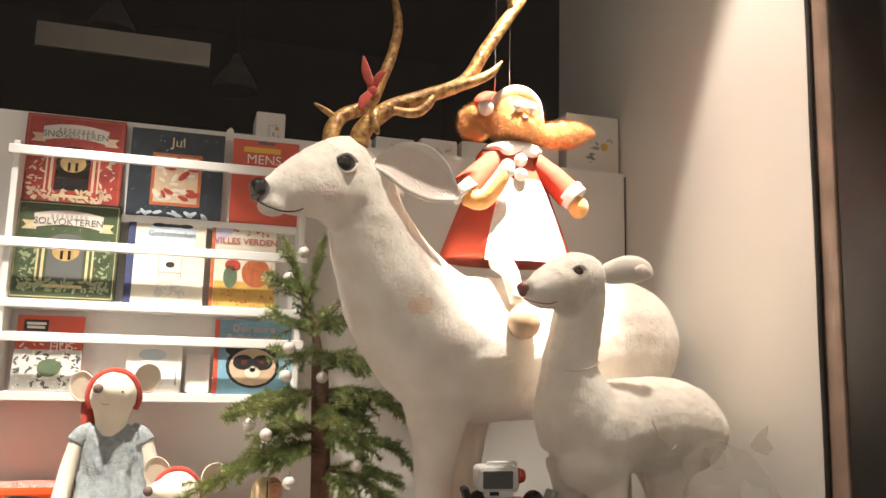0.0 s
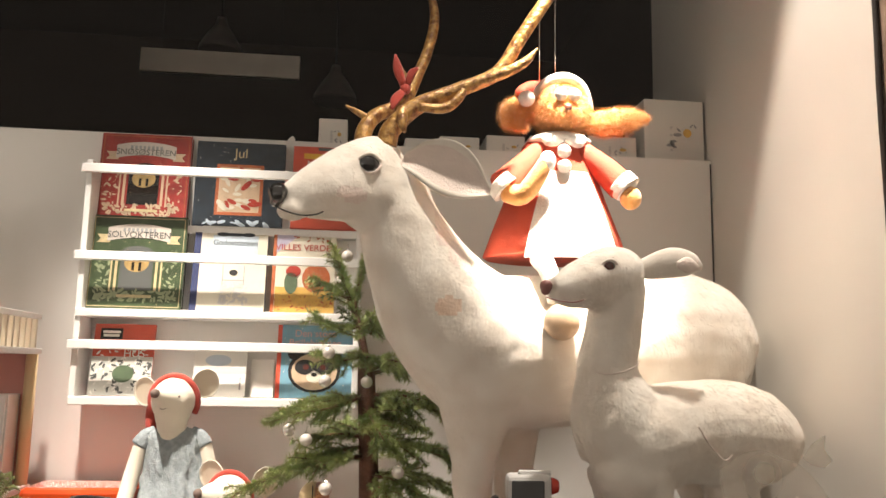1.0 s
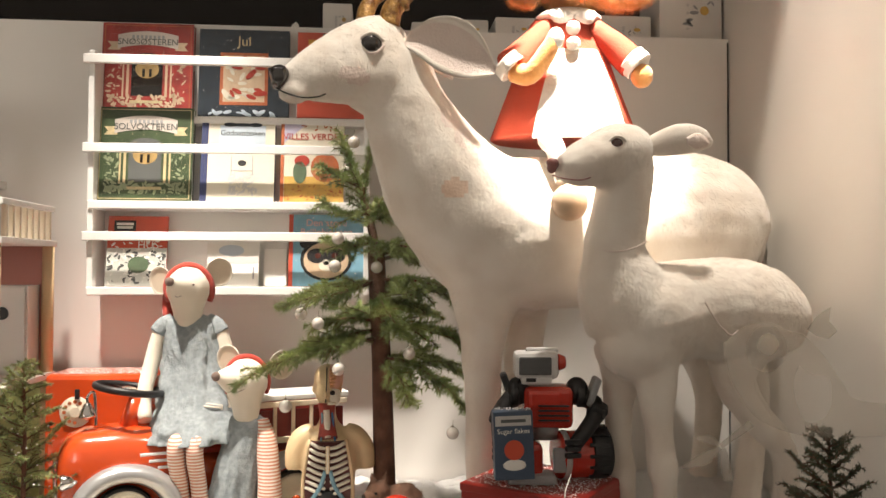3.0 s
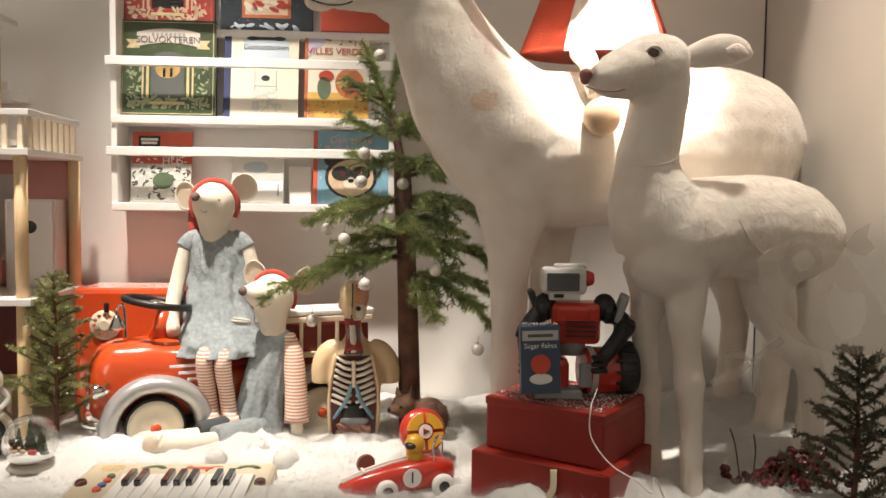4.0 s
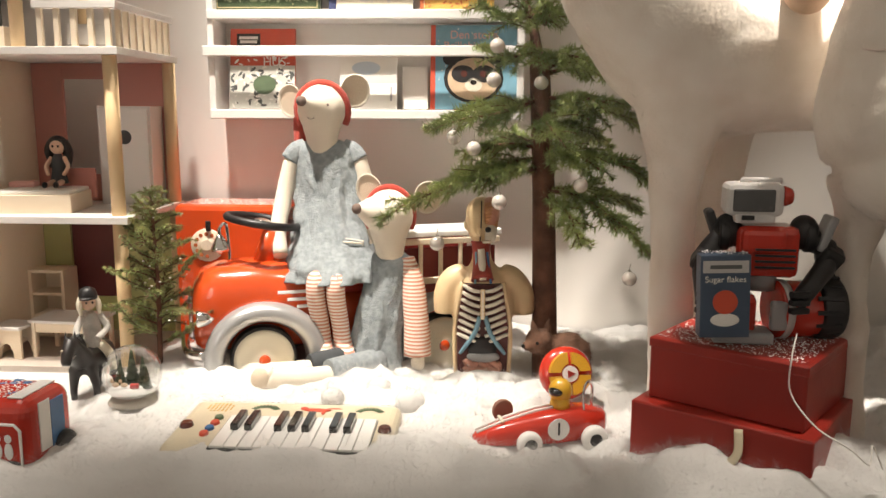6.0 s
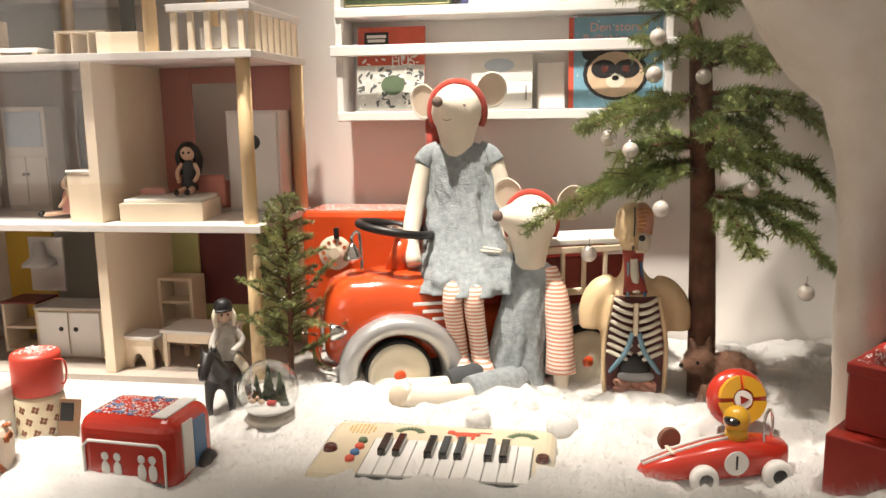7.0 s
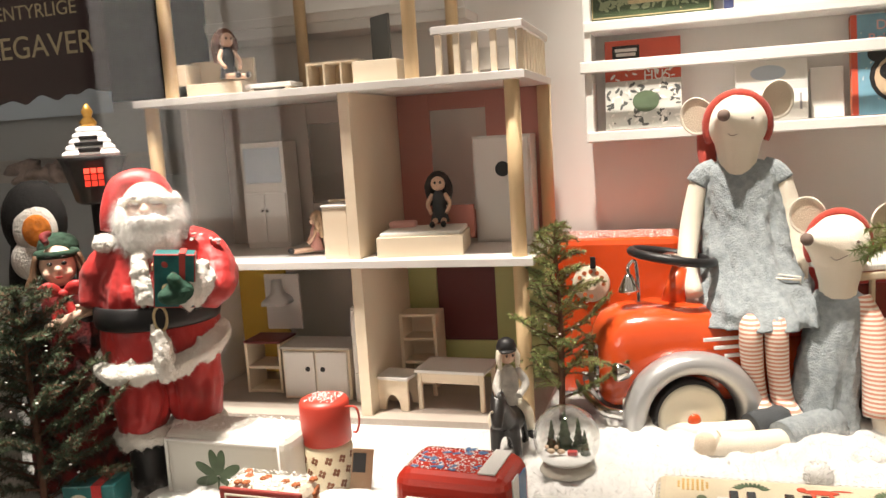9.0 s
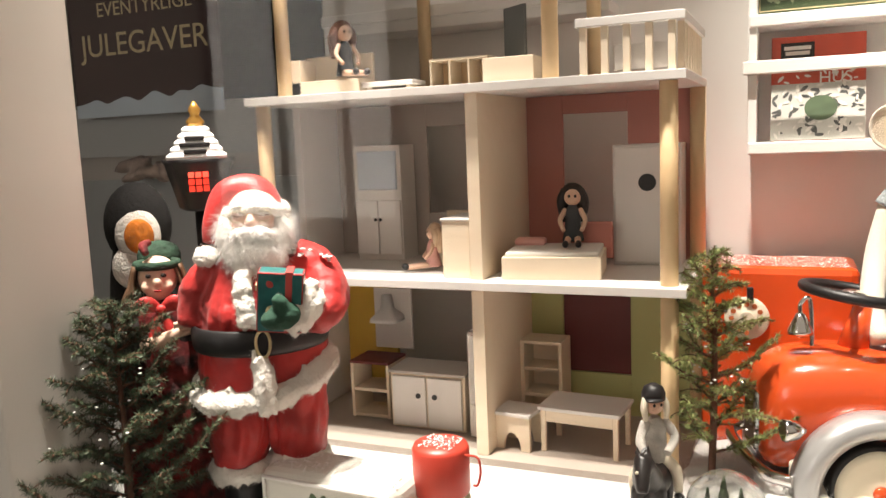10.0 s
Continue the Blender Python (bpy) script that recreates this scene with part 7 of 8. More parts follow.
for k in range(9):
    a = -0.9 + 0.28 * k
    stube(t, [(0.066 * math.sin(a), -0.056 * math.cos(a), 0.375, 0.006), (0.086 * math.sin(a + 0.06), -0.074 * math.cos(a + 0.06), 0.325, 0.010), (0.090 * math.sin(a), -0.076 * math.cos(a), 0.290, 0.006)])
fused(t, 0.0045, 0, 0.0035, 26, 2, s)
# trousers, cuffs and boots
for x, zc in ((-0.043, 0.112), (0.041, 0.118)):
    t = B()
    stube(t, [(x, 0.0, 0.235, 0.050), (x * 1.04, 0.0, 0.195, 0.050), (x * 1.10, 0.0, 0.160, 0.046), (x * 1.06, 0.0, zc + 0.008, 0.042)], n=18)
    for k in range(6):
        a = -1.2 + 0.5 * k
        stube(t, [(x + 0.044 * math.sin(a), -0.044 * math.cos(a), 0.215, 0.004), (x + 0.046 * math.sin(a + 0.3), -0.046 * math.cos(a + 0.3), 0.175, 0.008), (x + 0.042 * math.sin(a + 0.1), -0.042 * math.cos(a + 0.1), 0.135, 0.004)])
    fused(t, 0.0045, 0, 0.003, 36, 2, s)
    boucle(s, [(x * 1.06 + 0.036 * math.cos(a), 0.034 * math.sin(a), zc) for a in np.linspace(0, math.tau, 13).tolist()], 0.0140, 170, 1, 5, 1.5)
    stube(s, [(x, 0.0, 0.10, 0.033), (x, 0.0, 0.05, 0.031), (x, -0.015, 0.02, 0.033)], 2, 16)
    ball(s, (x, -0.034, 0.022), (0.031, 0.048, 0.024), 2)
# hem, front trim, belt
boucle(s, [(0.096 * math.cos(a), 0.082 * math.sin(a), 0.232 + 0.014 * math.cos(a) - 0.012 * max(0.0, -math.sin(a))) for a in np.linspace(0, math.tau, 25).tolist()], 0.0155, 460, 1, 6, 1.6)
boucle(s, [(-0.020, -0.062, 0.392), (-0.020, -0.080, 0.350), (-0.016, -0.087, 0.312)], 0.016, 110, 1, 7)
boucle(s, [(-0.004, -0.088, 0.266), (0.002, -0.094, 0.240), (0.004, -0.096, 0.214)], 0.017, 110, 1, 8)
ringband(s, -0.002, 0.0, 0.288, 0.0985, 0.0850, 0.0055, 2, 0.0, 3.2)
tube(s, [(0.003 + 0.010 * math.cos(a), -0.0905, 0.288 + 0.018 * math.sin(a)) for a in np.linspace(0, math.tau, 17).tolist()], 0.0022, 6, 6, False)
# face
t = B()
ball(t, (0.0, -0.014, 0.468), (0.041, 0.040, 0.044))
ball(t, (-0.004, -0.056, 0.464), (0.0085, 0.009, 0.008))
stube(t, [(-0.003, -0.048, 0.484, 0.004), (-0.004, -0.054, 0.470, 0.006)])
for dx in (-0.021, 0.016):
    ball(t, (dx, -0.044, 0.458), (0.013, 0.010, 0.010))
    ball(t, (dx, -0.046, 0.476), (0.010, 0.006, 0.006))
fused(t, 0.0032, 3, 0.0, 20, 2, s)
for dx in (-0.021, 0.014):
    tube(s, curve([(dx - 0.009, -0.0505, 0.475), (dx, -0.0535, 0.4725), (dx + 0.009, -0.0505, 0.475)]), 0.0009, 8, 5)
    tube(s, [(dx + 0.0125 * math.cos(a), -0.056, 0.473 + 0.0085 * math.sin(a)) for a in np.linspace(0, math.tau, 19).tolist()], 0.0007, 6, 5, False)
    stube(s, [(dx - 0.010, -0.048, 0.484, 0.002), (dx, -0.052, 0.488, 0.0038), (dx + 0.010, -0.048, 0.485, 0.002)], 7, 8)
tube(s, [(-0.0085, -0.056, 0.475), (0.0015, -0.056, 0.475)], 0.0007, 6, 5)
ball(s, (-0.003, -0.054, 0.446), (0.008, 0.003, 0.0025), 9)
# beard and moustache, long white hair
t = B()
ball(t, (-0.002, -0.036, 0.418), (0.046, 0.030, 0.036))
ball(t, (0.002, -0.040, 0.394), (0.032, 0.024, 0.026))
for sx in (-1, 1):
    ball(t, (sx * 0.036, -0.024, 0.446), (0.018, 0.022, 0.030))
    stube(t, [(-0.003, -0.060, 0.452, 0.007), (-0.003 + sx * 0.018, -0.058, 0.448, 0.009), (-0.003 + sx * 0.034, -0.050, 0.440, 0.004)])
fused(t, 0.0045, 7, 0.003, 55, 1, s)
fuzz(s, 9000, 0.020, 0.0005, 7, 7, (0.0, -0.1, -0.5), 33, 0.55)
# hat with brim, tip and pompom
stube(s, [(0.004, 0.004, 0.476, 0.042), (0.0, 0.006, 0.499, 0.034), (-0.018, 0.006, 0.509, 0.025), (-0.042, 0.002, 0.500, 0.021), (-0.060, -0.010, 0.460, 0.016), (-0.068, -0.018, 0.432, 0.009)], 0, 18)
boucle(s, [(0.003 + 0.043 * math.cos(a), -0.006 + 0.042 * math.sin(a), 0.488 - 0.012 * math.cos(a) ** 2 + 0.004 * math.sin(a)) for a in np.linspace(0, math.tau, 17).tolist()], 0.011, 200, 1, 9, 1.25)
boucle(s, [(-0.073, -0.026, 0.414), (-0.072, -0.026, 0.412)], 0.018, 60, 1, 10)
# cuff, mitten and parcel
box(s, (0.032, -0.092, 0.350), (0.064, 0.030, 0.092), 5, rot(8, 6, -6), 0.002)
box(s, (0.044, -0.0925, 0.350), (0.011, 0.032, 0.094), 9, rot(8, 6, -6), 0.001)
box(s, (0.032, -0.0925, 0.372), (0.066, 0.032, 0.010), 6, rot(8, 6, -6), 0.001)
for k, (x, z) in enumerate(((0.020, 0.380), (0.030, 0.356), (0.017, 0.338), (0.054, 0.338))):
    ball(s, (x, -0.1085, z), (0.007, 0.002, 0.008), (9, 1, 6, 1)[k])
t = B()
ball(t, (0.036, -0.106, 0.330), (0.026, 0.020, 0.021))
ball(t, (0.020, -0.112, 0.326), (0.018, 0.014, 0.015))
stube(t, [(0.040, -0.112, 0.340, 0.010), (0.030, -0.118, 0.354, 0.010), (0.024, -0.120, 0.362, 0.007)])
fused(t, 0.004, 4, 0.0015, 70, 1, s)
boucle(s, [(0.052, -0.092, 0.318), (0.066, -0.088, 0.335), (0.070, -0.084, 0.358)], 0.024, 150, 1, 11)
# fallen snow on shoulder and sleeve
rng = random.Random(4)
for _ in range(70):
    x = rng.uniform(0.03, 0.11)
    ball(s, (x, rng.uniform(-0.035, 0.01), 0.428 - 0.40 * (x - 0.03) + rng.uniform(-0.012, 0.004)), (rng.uniform(0.002, 0.006), rng.uniform(0.002, 0.006), 0.002), 7, I4, 6, 4)
fuzz(s, 16000, 0.005, 0.0005, 1, 1, (0, 0, -0.2), 31)
for v in s.verts:
    v.co.x, v.co.y, v.co.z = v.co.x * 0.85, v.co.y * 0.88, v.co.z * 1.04 if v.co.z < 0.29 else 0.3016 + (v.co.z - 0.29) * 0.82
obj("santa_figure", s, [VELVET, FLEECE, MATTBLACK, mat("santa_skin", (0.78, 0.50, 0.40), 0.45, var=0.15, vscale=40), GREENV, TEAL, GOLD, mat("white_hair", (0.84, 0.82, 0.79), 0.7, var=0.06, vscale=40, sheen=0.3), BROWN, mat("lip_red", (0.50, 0.06, 0.05), 0.5)],
    pose(-0.965, 1.395, 0.0, 0, 0, 34), "santa figure in red velvet holding a green parcel", "santa figure")

# ---- girl doll ----
d = B()
t = B()
ball(t, (0, 0, 0.368), (0.026, 0.025, 0.029))
ball(t, (0.0, -0.010, 0.352), (0.017, 0.016, 0.014))
ball(t, (0.001, -0.0265, 0.364), (0.004, 0.004, 0.004))
for sx in (-1, 1):
    ball(t, (sx * 0.012, -0.018, 0.358), (0.009, 0.008, 0.008))
fused(t, 0.0028, 0, 0.0, 20, 2, d)
for sx in (-1, 1):
    ball(d, (sx * 0.0095, -0.0245, 0.373), (0.0038, 0.002, 0.0028), 4)
    tube(d, curve([(sx * 0.005, -0.0255, 0.381), (sx * 0.010, -0.0250, 0.3835), (sx * 0.015, -0.0220, 0.381)]), 0.0008, 3, 5)
ball(d, (0.001, -0.0268, 0.3535), (0.0050, 0.002, 0.0018), 5)
# knitted hat with a plaid tuft
lathe(d, [(0.0265, 0.382), (0.0290, 0.387), (0.0290, 0.396), (0.0255, 0.405), (0.018, 0.411), (0.008, 0.414), (0.001, 0.415)], 1, 26, pose(0, 0.004, 0, -6))
ringband(d, 0.0, 0.004, 0.385, 0.0275, 0.0265, 0.0042, 1)
stube(d, [(-0.010, -0.020, 0.402, 0.004), (-0.014, -0.012, 0.412, 0.006), (-0.006, -0.004, 0.416, 0.004)], 2, 10)
rng = random.Random(6)
for _ in range(46):
    sx = rng.choice((-1, 1))
    x0, y0 = sx * rng.uniform(0.020, 0.030), rng.uniform(-0.012, 0.018)
    stube(d, [(x0, y0, 0.385, 0.002), (x0 + sx * 0.006, y0 + 0.002, 0.362, 0.0028), (x0 + sx * rng.uniform(0.004, 0.018), y0 - 0.002, 0.338, 0.0026), (x0 + sx * rng.uniform(0.008, 0.026), y0, rng.uniform(0.308, 0.325), 0.0012)], 6, 6, 3)
gown(d, [(0, 0.004, 0.342, 0.018, 0.016), (0, 0.004, 0.322, 0.042, 0.028), (0.002, 0.004, 0.27, 0.040, 0.034), (0.004, 0.002, 0.20, 0.056, 0.046), (0.006, 0, 0.12, 0.068, 0.056), (0.006, 0, 0.03, 0.072, 0.060)], 2, fold=0.010, seed=5)
for sx in (-1, 1):
    stube(d, [(0.004, -0.034, 0.330, 0.004), (0.004 + sx * 0.018, -0.040, 0.338, 0.012), (0.004 + sx * 0.034, -0.036, 0.330, 0.005)], 5, 10, 4, 0.4)
    stube(d, [(0.004, -0.036, 0.328, 0.005), (0.004 + sx * 0.010, -0.042, 0.305, 0.007), (0.004 + sx * 0.016, -0.042, 0.285, 0.003)], 5, 8, 4, 0.4)
ball(d, (0.004, -0.038, 0.331), (0.007, 0.006, 0.006), 5)
stube(d, [(-0.036, 0.0, 0.318, 0.018), (-0.046, -0.022, 0.288, 0.019), (-0.020, -0.048, 0.284, 0.016)], 3, 14)
stube(d, [(0.036, 0.0, 0.318, 0.017), (0.048, -0.022, 0.300, 0.016), (0.030, -0.048, 0.300, 0.013)], 3, 14)
stube(d, [(-0.020, -0.048, 0.284, 0.010), (0.010, -0.058, 0.296, 0.0085), (0.028, -0.060, 0.306, 0.006)], 0, 10)
for k in range(4):
    stube(d, [(0.020, -0.060, 0.298 + 0.005 * k, 0.0032), (0.034, -0.062, 0.301 + 0.005 * k, 0.003), (0.046 - 0.002 * k, -0.058, 0.302 + 0.0045 * k, 0.002)], 0, 8)
obj("girl_doll", d, [mat("porcelain_skin", (0.80, 0.55, 0.42), 0.4, var=0.06), mat("dark_green_knit", (0.018, 0.055, 0.030), 0.9, bump=0.9, bscale=150, var=0.5, vscale=60), mat("dark_red_plaid", (0.26, 0.018, 0.018), 0.8, bump=0.5, bscale=300, var=0.9, vscale=45), HAIR, BLACK, VELVET, mat("brown_doll_hair", (0.14, 0.075, 0.04), 0.5, var=0.4, vscale=60)],
    pose(-1.112, 1.372, 0.0, 0, 0, 38), "girl doll in dark red plaid with a green knitted hat", "doll")

# ---- lantern post ----
lp = thing("toy_street_lamp", pose(-1.098, 1.455, 0.0, 0, 0, 38), "toy lantern post with a snowy roof and red light", "lamp")
part("pole", tube(B(), [(0, 0, 0), (0, 0, 0.45)], 0.010, 0, 12), MATTBLACK, lp)
part("base", lathe(B(), [(0.040, 0), (0.040, 0.012), (0.020, 0.030), (0.011, 0.05)]), MATTBLACK, lp)
bm = B()
lathe(bm, [(0.022, 0.45), (0.030, 0.455), (0.046, 0.515), (0.050, 0.522)], 0, 6)
part("lantern_cage", bm, MATTBLACK, lp)
bm = B()
for k in range(5):
    r = 0.056 - 0.0075 * k
    lathe(bm, [(r, 0.522 + 0.009 * k), (r, 0.528 + 0.009 * k), (r - 0.006, 0.531 + 0.009 * k)], 0, 4, rot(0, 0, 45))
part("roof", bm, GLITTER, lp, "snow-white ribbed roof")
for k, w in enumerate((0.030, 0.040, 0.026)):
    part("roof_gap", box(B(), (-0.002, -0.0385 + 0.0053 * k, 0.5325 + 0.009 * k), (w, 0.004, 0.006), 0, I4, 0.001), MATTBLACK, lp, "dark bare patch of the roof")
part("finial", lathe(B(), [(0.010, 0.566), (0.013, 0.574), (0.006, 0.582), (0.009, 0.590), (0.002, 0.602)], 0, 12), mat("brass_finial", (0.52, 0.28, 0.06), 0.3, 0.6), lp, "brass finial")
GLOWRED = mat("red_lamp_glow", (1.0, 0.06, 0.03), 0.4, emit=0.9)
for ix in (-1, 0, 1):
    for iz in range(3):
        part("lamp_cell", box(B(), (ix * 0.0095, -0.036 - 0.003 * iz, 0.482 + iz * 0.0095), (0.0075, 0.003, 0.0075), 0, rot(-15)), GLOWRED, lp, "glowing red lamp cell")

# ---- penguin figure ----
p = B()
ball(p, (0, 0, 0.24), (0.066, 0.055, 0.24), 0)
ball(p, (0.0, -0.005, 0.44), (0.060, 0.052, 0.070), 0)
ball(p, (0.004, -0.046, 0.425), (0.040, 0.016, 0.044), 1)
ball(p, (-0.010, -0.044, 0.375), (0.036, 0.016, 0.036), 1)
ball(p, (0.008, -0.062, 0.425), (0.026, 0.008, 0.028), 2)
obj("penguin_figure", p, [mat("black_felt", (0.008, 0.007, 0.007), 1.0, bump=0.5), FLEECE, mat("orange_felt", (0.75, 0.22, 0.02), 0.9, bump=0.8, bscale=100, var=0.4, vscale=60)], pose(-1.280, 1.52, 0.0, 0, 0, 36) @ Matrix.Diagonal((0.85, 0.85, 0.96, 1)), "black penguin figure with a white and orange face", "penguin figure")

# ---- gift beside the little fir ----
g = thing("gift_parcel", pose(-1.030, 1.300, 0.005, 0, 0, 12), "small printed gift parcel in red and teal", "parcel")
part("wrapping", box(B(), (0, 0, 0.035), (0.075, 0.05, 0.07), bevel=0.002), TEAL, g)
part("ribbon", box(B(), (0.012, 0, 0.035), (0.014, 0.052, 0.072)), VELVET, g, "red ribbon")
part("flap", ball(B(), (-0.014, -0.026, 0.045), (0.016, 0.002, 0.014)), CREAM, g)


# ---- suitcases, flask, van ----
def suitcase(name, m, w, d, h, shell, edge, label, clasps=True):
    c = thing(name, m, label, "suitcase", "small suitcases")
    part("shell", box(B(), (0, 0, h / 2), (w, d, h), bevel=0.020, seg=4), shell, c)
    rim = [(-w / 2 + 0.012, 0.012), (w / 2 - 0.012, 0.012), (w / 2 - 0.012, h - 0.012), (-w / 2 + 0.012, h - 0.012), (-w / 2 + 0.012, 0.012)]
    part("edge_band", tube(B(), [(x, -d / 2 - 0.0005, z) for x, z in rim], 0.003, 0, 8), edge, c)
    for x in (-w * 0.3, w * 0.3) if clasps else ():
        part("clasp", box(B(), (x, -d / 2 - 0.002, h - 0.022), (0.012, 0.004, 0.014), 0, I4, 0.001), CHROME, c, "small metal clasp")
    return c


c1 = suitcase("toy_suitcase", pose(-0.852, 1.385, 0.0, 0, 0, -3), 0.205, 0.085, 0.132, mat("white_tin", (0.68, 0.66, 0.60), 0.35, var=0.06), WHITEP, "white toy suitcase with a green leaf print, snow on top", False)
bm = B()
for a in (-112, -66, -14, 14, 66, 112):
    ball(bm, (-0.008 + 0.021 * math.sin(radians(a)), -0.0428, 0.070 + 0.021 * math.cos(radians(a))), (0.0075, 0.001, 0.019), 0, rot(0, a * 0.92, 0))
tube(bm, [(-0.010, -0.0428, 0.020), (-0.008, -0.0428, 0.070)], 0.0016, 0, 6)
part("leaf_print", bm, LEAFB, c1, "dark green printed leaf")
sprinkle("snow_grains", 0, 0, 0.1325, 0.095, 0.036, 500, c1, 12)
c2 = suitcase("toy_suitcase", pose(-0.752, 1.292, 0.0, 0, 0, -3), 0.124, 0.055, 0.096, mat("cream_card", (0.66, 0.58, 0.46), 0.45, var=0.12, vscale=30), CREAM, "small toy suitcase with dark red front and cream sides", False)
part("front_panel", box(B(), (0, -0.027, 0.048), (0.119, 0.006, 0.090), bevel=0.0025), mat("dark_red_tin", (0.30, 0.035, 0.025), 0.4, var=0.2), c2, "dark red front")
bm = B()
for a in (-50, -5, 40):
    ball(bm, (-0.006 + 0.012 * math.sin(radians(a)), -0.0302, 0.052 + 0.012 * math.cos(radians(a))), (0.006, 0.0008, 0.012), 0, rot(0, a, 0))
tube(bm, [(-0.006, -0.0302, 0.020), (-0.006, -0.0302, 0.054)], 0.0012, 0, 6)
part("leaf_print", bm, mat("taupe_print", (0.33, 0.17, 0.12), 0.5), c2, "pale brown printed leaf")
rng = random.Random(44)
bm = B()
for k in range(16):
    cx, cy, cz = (rng.uniform(-0.05, 0.058), rng.uniform(-0.018, 0.022), 0.0962) if k < 9 else (0.0622, rng.uniform(-0.018, 0.022), rng.uniform(0.02, 0.085))
    for q in range(5):
        a = q * 1.257
        o = (0.0035 * math.cos(a), 0.0035 * math.sin(a), 0) if k < 9 else (0, 0.0035 * math.cos(a), 0.0035 * math.sin(a))
        ball(bm, (cx + o[0], cy + o[1], cz + o[2]), 0.0026, 0, I4, 8, 5)
part("flower_dots", bm, mat("rust_print", (0.42, 0.13, 0.04), 0.6, var=0.3, vscale=60), c2, "rust-coloured printed flowers")
sprinkle("snow_grains", 0, 0, 0.0965, 0.055, 0.024, 320, c2, 13)

fl = thing("toy_flask", pose(-0.726, 1.413, 0.0), "cream flask with brown flower print and red cup", "flask")
part("flask_body", lathe(B(), [(0.034, 0.0), (0.0355, 0.004), (0.0355, 0.094), (0.033, 0.102)], 0, 32), mat("cream_tin", (0.70, 0.62, 0.44), 0.35, var=0.06), fl)
part("cup", lathe(B(), [(0.034, 0.102), (0.0355, 0.105), (0.0355, 0.158), (0.033, 0.164), (0.010, 0.165)], 0, 32), mat("red_cup", (0.50, 0.05, 0.03), 0.4, var=0.12), fl, "red screw cup")
part("cup_handle", tube(B(), curve([(0.034, -0.006, 0.155), (0.052, -0.010, 0.156), (0.056, -0.010, 0.140), (0.052, -0.010, 0.122), (0.046, -0.010, 0.120)]), 0.0015), mat("red_wire", (0.5, 0.05, 0.03), 0.4), fl)
tg = part("tag", box(B(), (0, 0, 0), (0.030, 0.002, 0.060), 0, I4, 0.0006), mat("kraft_tag", (0.36, 0.23, 0.14), 0.8, var=0.15), fl, "brown paper tag", pose(0.054, -0.010, 0.066, 0, 8, 20))
part("tag_mark", box(B(), (-0.004, -0.0018, 0.010), (0.018, 0.001, 0.028)), MATTBLACK, tg)
rng = random.Random(17)
bm = B()
for r in range(5):
    for k in range(11):
        a = k * math.tau / 11 + (r % 2) * 0.28
        cz = 0.012 + r * 0.018
        for q in range(4):
            b = q * 1.57 + 0.4
            aa, z = a + 0.10 * math.cos(b), cz + 0.0036 * math.sin(b)
            ball(bm, (0.0355 * math.cos(aa), 0.0355 * math.sin(aa), z), (0.0006, 0.0026, 0.0030), 0, rot(0, 0, math.degrees(aa)), 6, 4)
tagged(part("flower_print", bm, mat("brown_print", (0.24, 0.10, 0.05), 0.5), fl, "brown printed flowers"), kind="stuff")
sprinkle("snow_grains", 0, 0, 0.1655, 0.022, 0.022, 160, fl, 15)

van = thing("toy_tin_van", pose(-0.505, 1.325, 0.004, 0, 0, -5), "red tin toy van with white outlines and sprinkled snow", "toy van")
part("body", box(B(), (0, 0, 0.062), (0.150, 0.105, 0.112), bevel=0.024, seg=5), RED, van)
rim = [(-0.060, 0.016), (0.060, 0.016), (0.060, 0.078), (0.052, 0.086), (-0.052, 0.086), (-0.060, 0.078), (-0.060, 0.016)]
part("white_outline", tube(B(), [(x, -0.053, z) for x, z in rim], 0.0022, 0, 8, False), WHITEP, van)
for x in (-0.028, -0.010, 0.026, 0.042):
    bm = ball(B(), (x, -0.0535, 0.066), (0.0055, 0.001, 0.006), 0)
    ball(bm, (x, -0.0535, 0.048), (0.0065, 0.001, 0.012), 0)
    part("white_mark", bm, WHITEP, van, "plain white printed mark")
part("side_band", box(B(), (0.0752, -0.02, 0.075), (0.002, 0.024, 0.07), bevel=0.0005), WHITEP, van, "white band")
part("side_band", box(B(), (0.0752, 0.008, 0.070), (0.002, 0.030, 0.07), bevel=0.0005), BLUE, van, "blue band")
part("roof_band", box(B(), (0.045, 0, 0.1182), (0.022, 0.075, 0.002), bevel=0.0005), WHITEP, van, "white band")
for x in (-0.046, 0.046):
    for sy in (-1, 1):
        part("wheel", cyl(B(), (x, sy * 0.046, 0.018), 0.018, 0.018, 0.016, 0, rot(90), 20, 0.003), MATTBLACK, van)
part("side_wheel", cyl(B(), (0.078, 0.018, 0.030), 0.024, 0.022, 0.012, 0, rot(0, 90), 24, 0.003), MATTBLACK, van, "dark wheel on the end")
sprinkle("snow_grains", -0.005, 0, 0.1180, 0.055, 0.036, 520, van, 16)
bm = B()
rng = random.Random(19)
for _ in range(26):
    ball(bm, (rng.uniform(-0.058, 0.03), rng.uniform(-0.036, 0.036), 0.1182), (rng.uniform(0.003, 0.008), rng.uniform(0.002, 0.005), 0.0007), 0, rot(0, 0, rng.uniform(0, 180)), 8, 4)
part("roof_print", bm, BLUE, van, "blue printed patches")

